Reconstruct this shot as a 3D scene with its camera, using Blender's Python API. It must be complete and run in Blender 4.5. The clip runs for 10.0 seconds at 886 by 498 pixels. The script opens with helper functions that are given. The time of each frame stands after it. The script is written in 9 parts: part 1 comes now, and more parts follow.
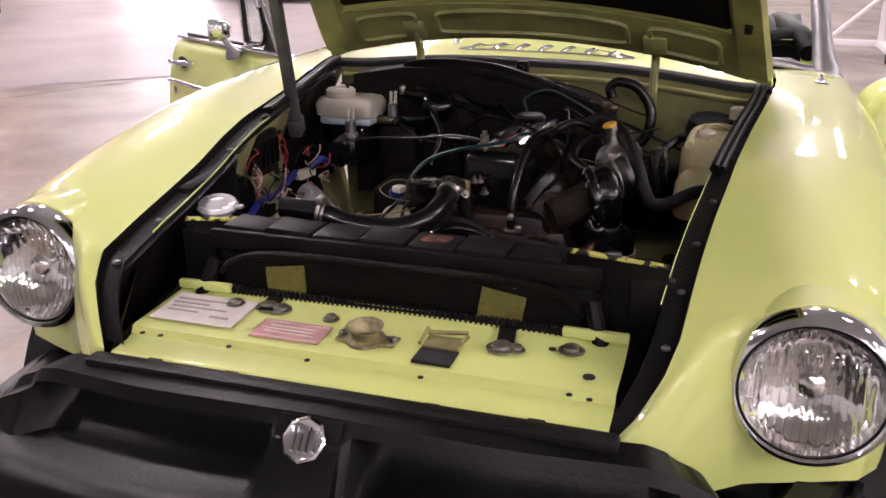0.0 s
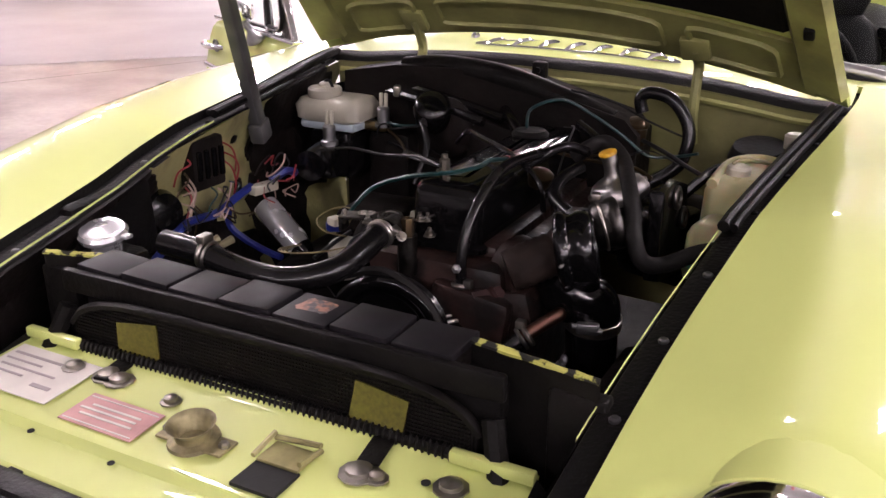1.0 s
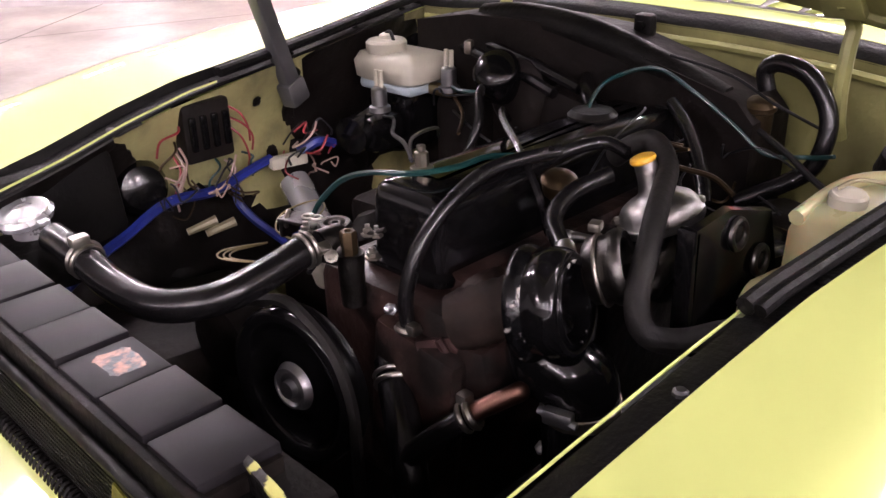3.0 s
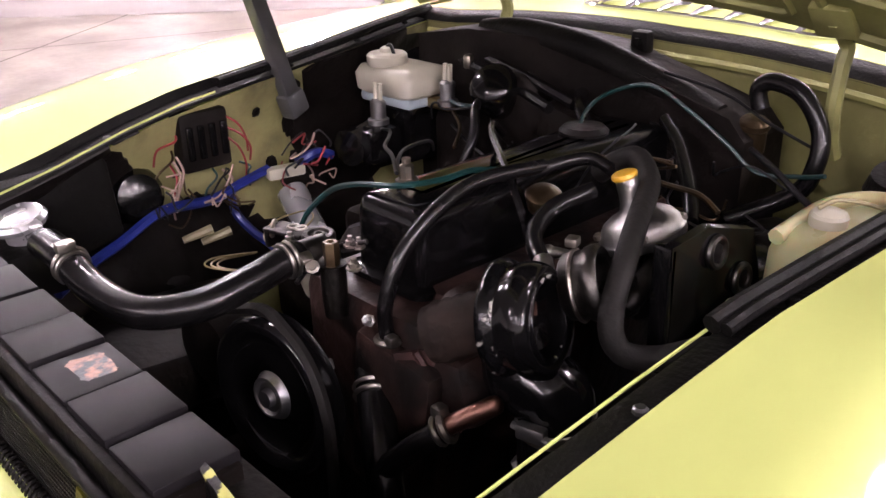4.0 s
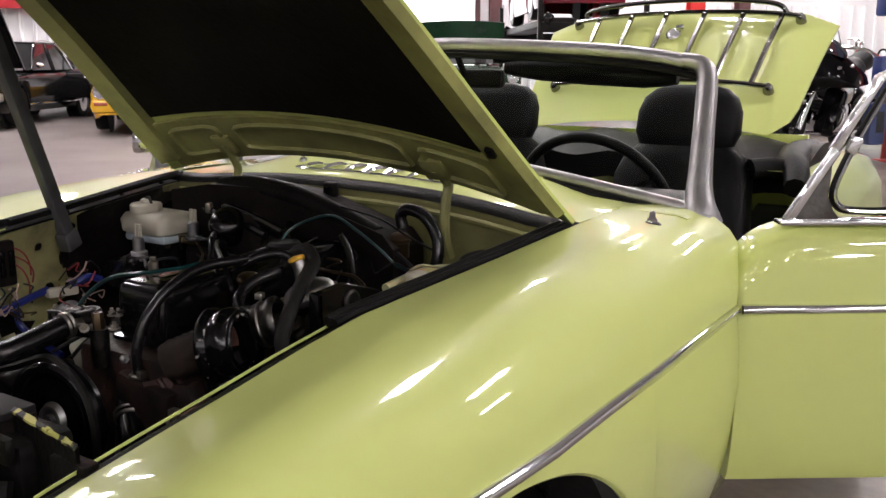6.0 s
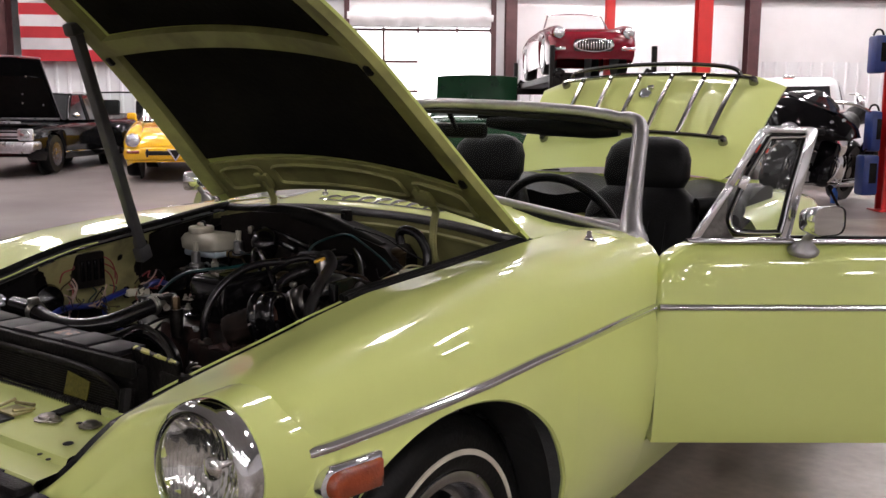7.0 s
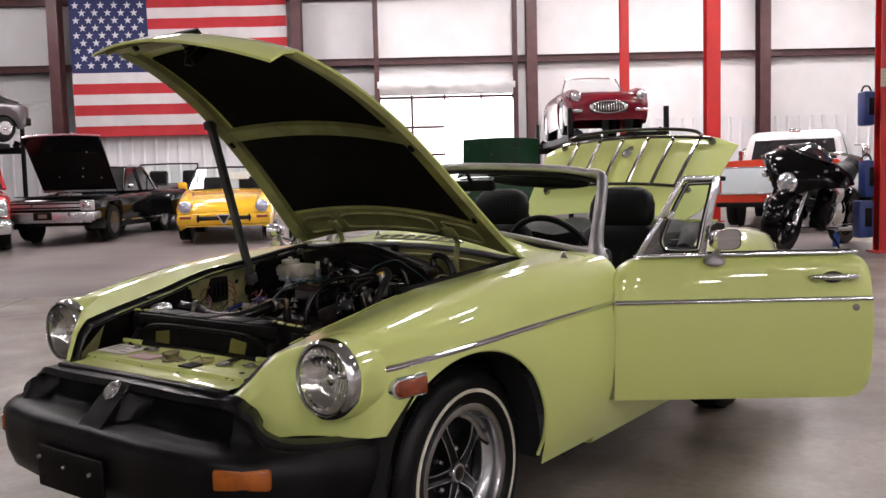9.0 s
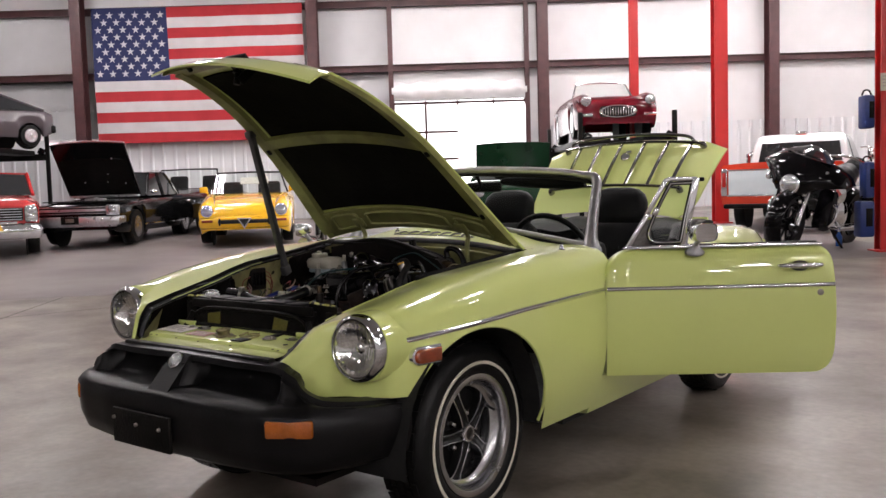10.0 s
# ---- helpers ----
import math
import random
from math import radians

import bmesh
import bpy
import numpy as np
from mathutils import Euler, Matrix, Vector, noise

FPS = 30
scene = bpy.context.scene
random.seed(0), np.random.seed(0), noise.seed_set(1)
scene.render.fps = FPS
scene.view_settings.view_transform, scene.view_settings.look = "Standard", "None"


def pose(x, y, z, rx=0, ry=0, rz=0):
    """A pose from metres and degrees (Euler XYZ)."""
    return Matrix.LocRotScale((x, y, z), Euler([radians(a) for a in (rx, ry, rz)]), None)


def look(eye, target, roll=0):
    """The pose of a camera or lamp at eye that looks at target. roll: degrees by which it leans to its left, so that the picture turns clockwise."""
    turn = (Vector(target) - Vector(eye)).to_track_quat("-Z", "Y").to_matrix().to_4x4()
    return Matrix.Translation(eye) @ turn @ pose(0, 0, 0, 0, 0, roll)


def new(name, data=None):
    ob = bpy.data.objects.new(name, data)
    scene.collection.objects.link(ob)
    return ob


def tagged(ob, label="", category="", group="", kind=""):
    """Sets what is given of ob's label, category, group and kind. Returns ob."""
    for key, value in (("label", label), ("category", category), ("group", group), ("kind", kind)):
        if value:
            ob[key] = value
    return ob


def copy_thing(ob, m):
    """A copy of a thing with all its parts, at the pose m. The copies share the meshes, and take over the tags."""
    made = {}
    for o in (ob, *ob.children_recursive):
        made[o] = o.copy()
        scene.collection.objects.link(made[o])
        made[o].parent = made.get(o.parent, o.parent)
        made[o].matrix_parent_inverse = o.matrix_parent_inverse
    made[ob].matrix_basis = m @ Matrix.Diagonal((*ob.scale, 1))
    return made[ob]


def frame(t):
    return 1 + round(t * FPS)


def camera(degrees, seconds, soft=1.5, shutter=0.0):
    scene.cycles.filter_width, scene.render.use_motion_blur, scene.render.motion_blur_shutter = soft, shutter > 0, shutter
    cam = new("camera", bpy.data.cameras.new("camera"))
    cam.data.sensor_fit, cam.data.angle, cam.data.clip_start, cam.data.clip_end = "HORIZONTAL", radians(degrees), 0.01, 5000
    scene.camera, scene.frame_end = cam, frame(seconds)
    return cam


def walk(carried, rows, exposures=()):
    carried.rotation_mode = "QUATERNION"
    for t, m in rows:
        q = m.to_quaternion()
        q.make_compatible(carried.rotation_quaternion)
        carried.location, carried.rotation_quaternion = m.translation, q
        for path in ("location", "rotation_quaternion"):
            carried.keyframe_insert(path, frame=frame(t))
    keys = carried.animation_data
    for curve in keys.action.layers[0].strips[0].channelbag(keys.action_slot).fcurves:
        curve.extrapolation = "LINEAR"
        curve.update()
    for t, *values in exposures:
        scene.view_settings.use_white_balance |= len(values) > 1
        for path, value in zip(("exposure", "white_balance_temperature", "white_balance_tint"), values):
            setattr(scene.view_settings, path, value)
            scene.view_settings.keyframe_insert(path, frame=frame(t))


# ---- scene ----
cam = camera(53.3, 10.0)
PATH = [
    (0, (0.447, -1.508, 1.181), (-0.15, 0.284, 0.523), -0.3),
    (0.5, (0.537, -1.284, 1.186), (-0.181, 0.46, 0.521), 0.8),
    (1, (0.587, -1.082, 1.173), (-0.273, 0.583, 0.473), 0.2),
    (1.5, (0.596, -0.865, 1.158), (-0.361, 0.719, 0.399), -1.0),
    (2, (0.61, -0.722, 1.152), (-0.472, 0.758, 0.353), -0.6),
    (2.5, (0.663, -0.616, 1.148), (-0.582, 0.703, 0.306), -1.3),
    (2.7, (0.675, -0.603, 1.145), (-0.606, 0.684, 0.305), -1.8),
    (4, (0.717, -0.561, 1.142), (-0.641, 0.673, 0.346), -1.6),
    (4.5, (0.75, -0.577, 1.149), (-0.572, 0.724, 0.4), -1.6),
    (5, (0.837, -0.635, 1.144), (-0.371, 0.833, 0.523), -0.5),
    (5.5, (0.969, -0.74, 1.154), (-0.143, 0.834, 0.619), -0.0),
    (6, (1.152, -0.867, 1.146), (0.077, 0.772, 0.747), 0.0),
    (6.2, (1.224, -0.929, 1.154), (0.142, 0.713, 0.788), 1.1),
    (7.3, (1.575, -1.364, 1.151), (0.443, 0.263, 0.881), 0.0),
    (7.5, (1.631, -1.432, 1.147), (0.492, 0.192, 0.892), 0.1),
    (8, (1.805, -1.619, 1.143), (0.63, -0.013, 0.947), -0.4),
    (8.5, (1.925, -1.806, 1.138), (0.736, -0.207, 0.971), -0.6),
    (9, (2.048, -1.999, 1.143), (0.863, -0.395, 0.992), -1.4),
    (9.5, (2.189, -2.173, 1.134), (1.004, -0.568, 0.99), -1.5),
    (10, (2.298, -2.327, 1.133), (1.087, -0.741, 0.992), -1.7),
]
EXPOSURES = [(0.0, 0.95, 6500, 25), (1.0, 1.17, 6500, 25), (2.5, 1.74, 6500, 27), (4.5, 1.62, 6500, 27), (5.0, 1.24, 6500, 21), (5.5, 0.76, 6500, 14), (6.0, 0.48, 6500, 13), (7.5, 0.06, 6500, 15), (10.0, -0.02, 6500, 13)]
LAMP_POWER = 92.0
walk(cam, [(t, look(eye, target, roll)) for t, eye, target, roll in PATH],
     exposures=EXPOSURES)

# ---- world and light ----
world = bpy.data.worlds.new("World")
scene.world = world
world.use_nodes = True
WBG = world.node_tree.nodes["Background"]
SKY = world.node_tree.nodes.new("ShaderNodeTexSky")
SKY.sky_type, SKY.sun_disc, SKY.sun_elevation, SKY.sun_rotation = "NISHITA", False, radians(40), radians(150)
world.node_tree.links.new(SKY.outputs[0], WBG.inputs[0])
WBG.inputs[1].default_value = 0.12


# ---- materials ----
def mat(name, col, rough=0.5, metal=0.0, var=0.12, scale=6.0, bump=0.0, bscale=60.0, coat=0.0, col2=None, rvar=0.1, spec=0.5, thr=(0.35, 0.7)):
    """A surface with colour and gloss that vary at two scales, and a fine relief."""
    m = bpy.data.materials.new(name)
    m.use_nodes = True
    nt = m.node_tree
    p = nt.nodes["Principled BSDF"]
    p.inputs["Metallic"].default_value = metal
    p.inputs["Specular IOR Level"].default_value = spec
    p.inputs["Coat Weight"].default_value = coat
    p.inputs["Coat Roughness"].default_value = 0.04
    co = nt.nodes.new("ShaderNodeTexCoord")
    n1 = nt.nodes.new("ShaderNodeTexNoise")
    n1.inputs["Scale"].default_value, n1.inputs["Detail"].default_value = scale, 5
    n2 = nt.nodes.new("ShaderNodeTexNoise")
    n2.inputs["Scale"].default_value, n2.inputs["Detail"].default_value = bscale, 3
    nt.links.new(co.outputs["Object"], n1.inputs["Vector"])
    nt.links.new(co.outputs["Object"], n2.inputs["Vector"])
    ramp = nt.nodes.new("ShaderNodeMapRange")
    ramp.inputs[1].default_value, ramp.inputs[2].default_value = thr
    nt.links.new(n1.outputs["Fac"], ramp.inputs[0])
    mix = nt.nodes.new("ShaderNodeMix")
    mix.data_type = "RGBA"
    other = col2 if col2 else tuple(c * (1 - var) for c in col)
    mix.inputs[6].default_value, mix.inputs[7].default_value = (*col, 1), (*other, 1)
    nt.links.new(ramp.outputs[0], mix.inputs[0])
    mix2 = nt.nodes.new("ShaderNodeMix")
    mix2.data_type, mix2.blend_type = "RGBA", "MULTIPLY"
    mix2.inputs[0].default_value = 0.5 * var
    nt.links.new(mix.outputs[2], mix2.inputs[6])
    nt.links.new(n2.outputs["Fac"], mix2.inputs[7])
    nt.links.new(mix2.outputs[2], p.inputs["Base Color"])
    rr = nt.nodes.new("ShaderNodeMapRange")
    rr.inputs[3].default_value, rr.inputs[4].default_value = max(0.02, rough - rvar), min(1, rough + rvar)
    nt.links.new(n1.outputs["Fac"], rr.inputs[0])
    nt.links.new(rr.outputs[0], p.inputs["Roughness"])
    if bump:
        bp = nt.nodes.new("ShaderNodeBump")
        bp.inputs["Strength"].default_value, bp.inputs["Distance"].default_value = bump, 0.004
        nt.links.new(n2.outputs["Fac"], bp.inputs["Height"])
        nt.links.new(bp.outputs[0], p.inputs["Normal"])
    return m


def glow(name, col, power):
    m = bpy.data.materials.new(name)
    m.use_nodes = True
    p = m.node_tree.nodes["Principled BSDF"]
    p.inputs["Base Color"].default_value = (*col, 1)
    p.inputs["Emission Color"].default_value = (*col, 1)
    p.inputs["Emission Strength"].default_value = power
    return m


def pane(name, tint=(0.9, 0.95, 0.93), gloss=0.02, ior=1.45):
    m = bpy.data.materials.new(name)
    m.use_nodes = True
    nt = m.node_tree
    nt.nodes.remove(nt.nodes["Principled BSDF"])
    t, g, f, mx = (nt.nodes.new(k) for k in ("ShaderNodeBsdfTransparent", "ShaderNodeBsdfGlossy", "ShaderNodeLayerWeight", "ShaderNodeMixShader"))
    t.inputs[0].default_value = (*tint, 1)
    g.inputs["Roughness"].default_value = gloss
    pw, rg = nt.nodes.new("ShaderNodeMath"), nt.nodes.new("ShaderNodeMapRange")
    pw.operation = "POWER"
    pw.inputs[1].default_value = 4.5
    rg.inputs[3].default_value, rg.inputs[4].default_value = ((ior - 1) / (ior + 1)) ** 2 * 1.8, 0.9
    nt.links.new(f.outputs["Facing"], pw.inputs[0])
    nt.links.new(pw.outputs[0], rg.inputs[0])
    nt.links.new(rg.outputs[0], mx.inputs[0])
    nt.links.new(t.outputs[0], mx.inputs[1])
    nt.links.new(g.outputs[0], mx.inputs[2])
    nt.links.new(mx.outputs[0], nt.nodes["Material Output"].inputs[0])
    return m


YELLOW = mat("chartreuse_paint", (0.63, 0.705, 0.235), 0.35, 0, 0.05, 2.0, 0, 40, coat=1.0, rvar=0.05, spec=0.15)
# body yellow at about half strength, shade under the bonnet put into the colour
YINNER = mat("shaded_yellow_paint", (0.33, 0.33, 0.115), 0.5, 0, 0.3, 9.0, 0.15, 90, coat=0.1, col2=(0.19, 0.185, 0.07), thr=(0.42, 0.7))
# inner wing yellow: grime mottling, and a base darkened for the bay's shade
GRIMYSHADEDWING = mat("grime_and_shade_over_yellow", (0.34, 0.32, 0.14), 0.45, 0, 0.4, 11.0, 0.3, 90, col2=(0.12, 0.105, 0.05), thr=(0.5, 0.75))
RUBBER = mat("black_rubber", (0.005, 0.0048, 0.005), 0.36, 0, 0.4, 8, 0.12, 150, col2=(0.009, 0.0085, 0.009), spec=0.14)
SEAL = mat("seal_rubber", (0.008, 0.0075, 0.0075), 0.42, 0, 0.4, 20, 0.3, 200, spec=0.15)
CHROME = mat("chrome", (0.82, 0.83, 0.85), 0.09, 1, 0.1, 6, 0, 60, rvar=0.04)
ALLOY = mat("dull_aluminium", (0.46, 0.455, 0.46), 0.40, 1, 0.35, 14, 0.2, 70, col2=(0.34, 0.34, 0.35))
STEEL = mat("zinc_steel", (0.38, 0.36, 0.33), 0.4, 1, 0.4, 25, 0.1, 150, col2=(0.25, 0.22, 0.18))
BLACKGLOSS = mat("gloss_black_enamel", (0.005, 0.0048, 0.0052), 0.13, 0, 0.4, 10, 0.10, 25, spec=0.32, rvar=0.06)
BLACKDULL = mat("dusty_black", (0.006, 0.0056, 0.0055), 0.45, 0, 0.5, 12, 0.3, 120, col2=(0.011, 0.010, 0.009), spec=0.07)
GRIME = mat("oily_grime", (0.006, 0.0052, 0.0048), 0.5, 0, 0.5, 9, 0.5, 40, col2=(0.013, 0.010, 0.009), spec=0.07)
BLOCK = mat("maroon_engine_enamel", (0.038, 0.021, 0.018), 0.36, 0, 0.4, 18, 0.4, 60, col2=(0.010, 0.008, 0.0075), spec=0.2, thr=(0.42, 0.6))
HOSE = mat("hose_rubber", (0.007, 0.0065, 0.007), 0.24, 0, 0.3, 15, 0.12, 90, spec=0.33)
MATHOSE = mat("matt_hose", (0.011, 0.010, 0.0095), 0.65, 0, 0.3, 15, 0.2, 160, spec=0.2)
TARNISH = mat("tarnished_brass", (0.085, 0.058, 0.030), 0.42, 0.8, 0.5, 30, 0.2, 120, col2=(0.05, 0.032, 0.016))
WHITEPL = mat("white_plastic", (0.52, 0.49, 0.40), 0.35, 0, 0.15, 14, 0, 60)
CREAM = mat("aged_cream_plastic", (0.28, 0.25, 0.14), 0.4, 0, 0.25, 12, 0, 60, col2=(0.25, 0.21, 0.115))
FLUID = mat("bluish_fluid", (0.42, 0.5, 0.55), 0.3, 0, 0.1)
BRASS = mat("brass", (0.42, 0.31, 0.15), 0.35, 1, 0.3, 20)
COPPER = mat("copper_pipe", (0.24, 0.125, 0.095), 0.40, 1, 0.4, 20)
LEATHER = mat("black_vinyl", (0.0045, 0.0045, 0.005), 0.45, 0, 0.3, 8, 0.25, 180, spec=0.09)
COILSILVER = mat("silver_coil_paint", (0.72, 0.72, 0.75), 0.26, 0.7, 0.15, 20)
# bulkhead yellow: grime blotches over a base darkened for the raised bonnet's shade
BULK = mat("grimy_shaded_yellow", (0.22, 0.21, 0.08), 0.5, 0, 0.4, 7.0, 0.2, 90, col2=(0.10, 0.09, 0.04), thr=(0.4, 0.75))
BLUET = mat("blue_tape", (0.012, 0.024, 0.19), 0.35, 0, 0.3, 20)
REDW = mat("red_wire", (0.22, 0.02, 0.025), 0.4)
GREENW = mat("green_wire", (0.003, 0.030, 0.030), 0.35)
WHITEW = mat("pale_wire", (0.36, 0.25, 0.21), 0.45)
BLACKW = mat("black_wire", (0.010, 0.010, 0.011), 0.42, spec=0.25)
YELPL = mat("yellow_plastic", (0.75, 0.42, 0.03), 0.4)
AMBER = mat("amber_lens", (0.45, 0.115, 0.010), 0.15, 0, 0.3, 30, 0.3, 200, coat=0.6)
ORANGE = mat("orange_red_lens", (0.30, 0.05, 0.012), 0.15, 0, 0.3, 30, 0.3, 200, coat=0.6)
STICKW = mat("worn_white_sticker", (0.75, 0.7, 0.64), 0.5, 0, 0.2, 30)
STICKR = mat("faded_red_sticker", (0.66, 0.34, 0.32), 0.5, 0, 0.3, 30)
GLASS = pane("clear_glass")
MIRROR = mat("mirror_silver", (0.9, 0.9, 0.9), 0.03, 1, 0.02, rvar=0.01)
TANKTOP = mat("satin_black_tank", (0.010, 0.009, 0.011), 0.50, 0, 0.25, 20, 0.01, 60, col2=(0.008, 0.007, 0.008), spec=0.10, rvar=0.03)
PEWTER = mat("dirty_pewter", (0.13, 0.125, 0.12), 0.38, 1, 0.5, 26, 0.3, 90, col2=(0.05, 0.045, 0.04))
DARKRIM = mat("dark_alloy_rim", (0.22, 0.22, 0.23), 0.4, 1, 0.3, 20)
TYRE = mat("tyre_rubber", (0.007, 0.007, 0.007), 0.4, 0, 0.3, 12, 0.2, 120, spec=0.15)
WHITEWALL = mat("whitewall", (0.7, 0.66, 0.55), 0.55, 0, 0.15, 20)
WELL = mat("underseal", (0.0035, 0.0035, 0.0035), 0.8, 0, 0.4, 20, 0.4, 60)


# ---- mesh tools ----
class Shape:
    """Gathers faces of one mesh."""

    def __init__(self):
        self.v, self.f = [], []

    def add(self, verts, faces):
        n = len(self.v)
        self.v += [tuple(p) for p in verts]
        self.f += [tuple(i + n for i in f) for f in faces]
        return self

    def box(self, c, s, turn=None, bevel=0.0, taper=1.0):
        bm = bmesh.new()
        bmesh.ops.create_cube(bm, size=1)
        for v in bm.verts:
            k = taper if v.co.z > 0 else 1
            v.co = Vector((v.co.x * s[0] * k, v.co.y * s[1] * k, v.co.z * s[2]))
        if bevel:
            bmesh.ops.bevel(bm, geom=bm.edges[:], offset=bevel, segments=2, affect="EDGES", profile=0.5)
        m = Matrix.Translation(c) @ (turn.to_4x4() if turn else Matrix())
        bm.verts.index_update()
        self.add([m @ v.co for v in bm.verts], [[v.index for v in f.verts] for f in bm.faces])
        bm.free()
        return self

    def grid(self, rows, close=False):
        n, k = len(rows), len(rows[0])
        f = []
        for i in range(n - 1):
            for j in range(k - (0 if close else 1)):
                f.append((i * k + j, i * k + (j + 1) % k, (i + 1) * k + (j + 1) % k, (i + 1) * k + j))
        return self.add([p for r in rows for p in r], f)

    def slab(self, rows, d):
        """A grid with thickness: d is the offset vector of its under side."""
        n, k, d = len(rows), len(rows[0]), Vector(d)
        top = [Vector(p) for r in rows for p in r]
        f = []
        o = n * k
        for i in range(n - 1):
            for j in range(k - 1):
                q = (i * k + j, i * k + j + 1, (i + 1) * k + j + 1, (i + 1) * k + j)
                f += [q, tuple(a + o for a in reversed(q))]
        rim = [i for i in range(k)] + [r * k + k - 1 for r in range(1, n)] + [(n - 1) * k + j for j in range(k - 2, -1, -1)] + [r * k for r in range(n - 2, 0, -1)]
        for a, b in zip(rim, rim[1:] + rim[:1]):
            f.append((b, a, a + o, b + o))
        return self.add(top + [p + d for p in top], f)

    def lathe(self, prof, at=(0, 0, 0), axis=(0, 0, 1), seg=24, squash=(1, 1), caps=True):
        z = Vector(axis).normalized()
        x = z.orthogonal().normalized()
        if abs(z.z) < 0.9:
            x = z.cross(Vector((0, 0, 1))).normalized()
        y = z.cross(x)
        rows = []
        for r, h in prof:
            rows.append([Vector(at) + z * h + x * (r * squash[0] * math.cos(a)) + y * (r * squash[1] * math.sin(a)) for a in (2 * math.pi * i / seg for i in range(seg))])
        self.grid(rows, True)
        n = len(self.v)
        if caps and prof[0][0] > 0.0005:
            self.f.append(tuple(n - len(prof) * seg + i for i in reversed(range(seg))))
        if caps and prof[-1][0] > 0.0005:
            self.f.append(tuple(n - seg + i for i in range(seg)))
        return self

    def rod(self, a, b, r, r2=None, seg=12):
        d = Vector(b) - Vector(a)
        return self.lathe([(r, 0), (r if r2 is None else r2, d.length)], a, d, seg)

    def hose(self, pts, r, seg=10, fine=6):
        """A round pipe along a smooth line through the points; r may be a list."""
        p = [Vector(q) for q in pts]
        rs = r if isinstance(r, (list, tuple)) else [r] * len(p)
        line, rad = [], []
        for i in range(len(p) - 1):
            a, b, c, d = p[max(i - 1, 0)], p[i], p[i + 1], p[min(i + 2, len(p) - 1)]
            for s in range(fine):
                t = s / fine
                line.append(0.5 * ((2 * b) + (c - a) * t + (2 * a - 5 * b + 4 * c - d) * t * t + (3 * b - a - 3 * c + d) * t ** 3))
                rad.append(rs[i] * (1 - t) + rs[i + 1] * t)
        line.append(p[-1])
        rad.append(rs[-1])
        up = Vector((0.13, 0.21, 1)).normalized()
        rows = []
        for i, q in enumerate(line):
            d = (line[min(i + 1, len(line) - 1)] - line[max(i - 1, 0)]).normalized()
            x = d.cross(up)
            if x.length < 1e-3:
                x = d.orthogonal()
            x.normalize()
            up = x.cross(d).normalized()
            rows.append([q + (x * math.cos(a) + up * math.sin(a)) * rad[i] for a in (2 * math.pi * k / seg for k in range(seg))])
        self.grid(rows, True)
        n = len(self.v)
        self.f.append(tuple(n - len(rows) * seg + i for i in reversed(range(seg))))
        self.f.append(tuple(n - seg + i for i in range(seg)))
        return self

    def ball(self, c, r, seg=16, rings=8):
        rr = r if isinstance(r, (list, tuple)) else (r, r, r)
        rows = []
        for i in range(rings + 1):
            a = math.pi * i / rings
            s = max(math.sin(a), 0.002)
            rows.append([(c[0] + rr[0] * s * math.cos(b), c[1] + rr[1] * s * math.sin(b), c[2] + rr[2] * math.cos(a)) for b in (2 * math.pi * k / seg for k in range(seg))])
        return self.grid(rows, True)

    def prism(self, pts, d):
        """A flat outline pushed along d."""
        n, d = len(pts), Vector(d)
        p = [Vector(q) for q in pts]
        return self.add(p + [q + d for q in p], [tuple(range(n)), tuple(reversed(range(n, 2 * n)))] + [(i, i + n, (i + 1) % n + n, (i + 1) % n) for i in range(n)])

    def torus(self, c, axis, R, r, seg=32, ring=8, arc=(0, 2 * math.pi)):
        z = Vector(axis).normalized()
        x = z.cross(Vector((0, 0, 1))).normalized() if abs(z.z) < 0.9 else Vector((1, 0, 0))
        y = z.cross(x)
        full = abs(arc[1] - arc[0] - 2 * math.pi) < 1e-6
        rows = []
        for i in range(seg + (0 if full else 1)):
            a = arc[0] + (arc[1] - arc[0]) * i / seg
            o = x * math.cos(a) + y * math.sin(a)
            rows.append([Vector(c) + o * (R + r * math.cos(b)) + z * (r * math.sin(b)) for b in (2 * math.pi * k / ring for k in range(ring))])
        if full:
            rows.append(rows[0])
        return self.grid(rows, True)

    def mesh(self, name, sharp=38):
        me = bpy.data.meshes.new(name)
        me.from_pydata(self.v, [], self.f)
        bm = bmesh.new()
        bm.from_mesh(me)
        bmesh.ops.remove_doubles(bm, verts=bm.verts[:], dist=0.00002)
        bmesh.ops.recalc_face_normals(bm, faces=bm.faces[:])
        bm.to_mesh(me)
        bm.free()
        me.shade_smooth()
        me.set_sharp_from_angle(angle=radians(sharp))
        return me


def part(name, shape, material, parent=None, label="", sharp=38):
    me = shape.mesh(name, sharp)
    me.materials.append(material)
    ob = new(name, me)
    if parent is not None:
        ob.parent = parent
    if label:
        ob["label"] = label
    return ob


def thing(name, label, category, group="", m=None):
    ob = new(name)
    ob.empty_display_size = 0.1
    if m is not None:
        ob.matrix_world = m
    return tagged(ob, label, category, group)


def setting(name, shape, material, label="", sharp=38):
    return tagged(part(name, shape, material, None, label, sharp), kind="structure")


def interp(x, table):
    if x <= table[0][0]:
        return table[0][1]
    for (a, p), (b, q) in zip(table, table[1:]):
        if x <= b:
            return p + (q - p) * (x - a) / (b - a)
    return table[-1][1]


def smooth(a, b, x):
    t = min(max((x - a) / (b - a), 0), 1)
    return t * t * (3 - 2 * t)


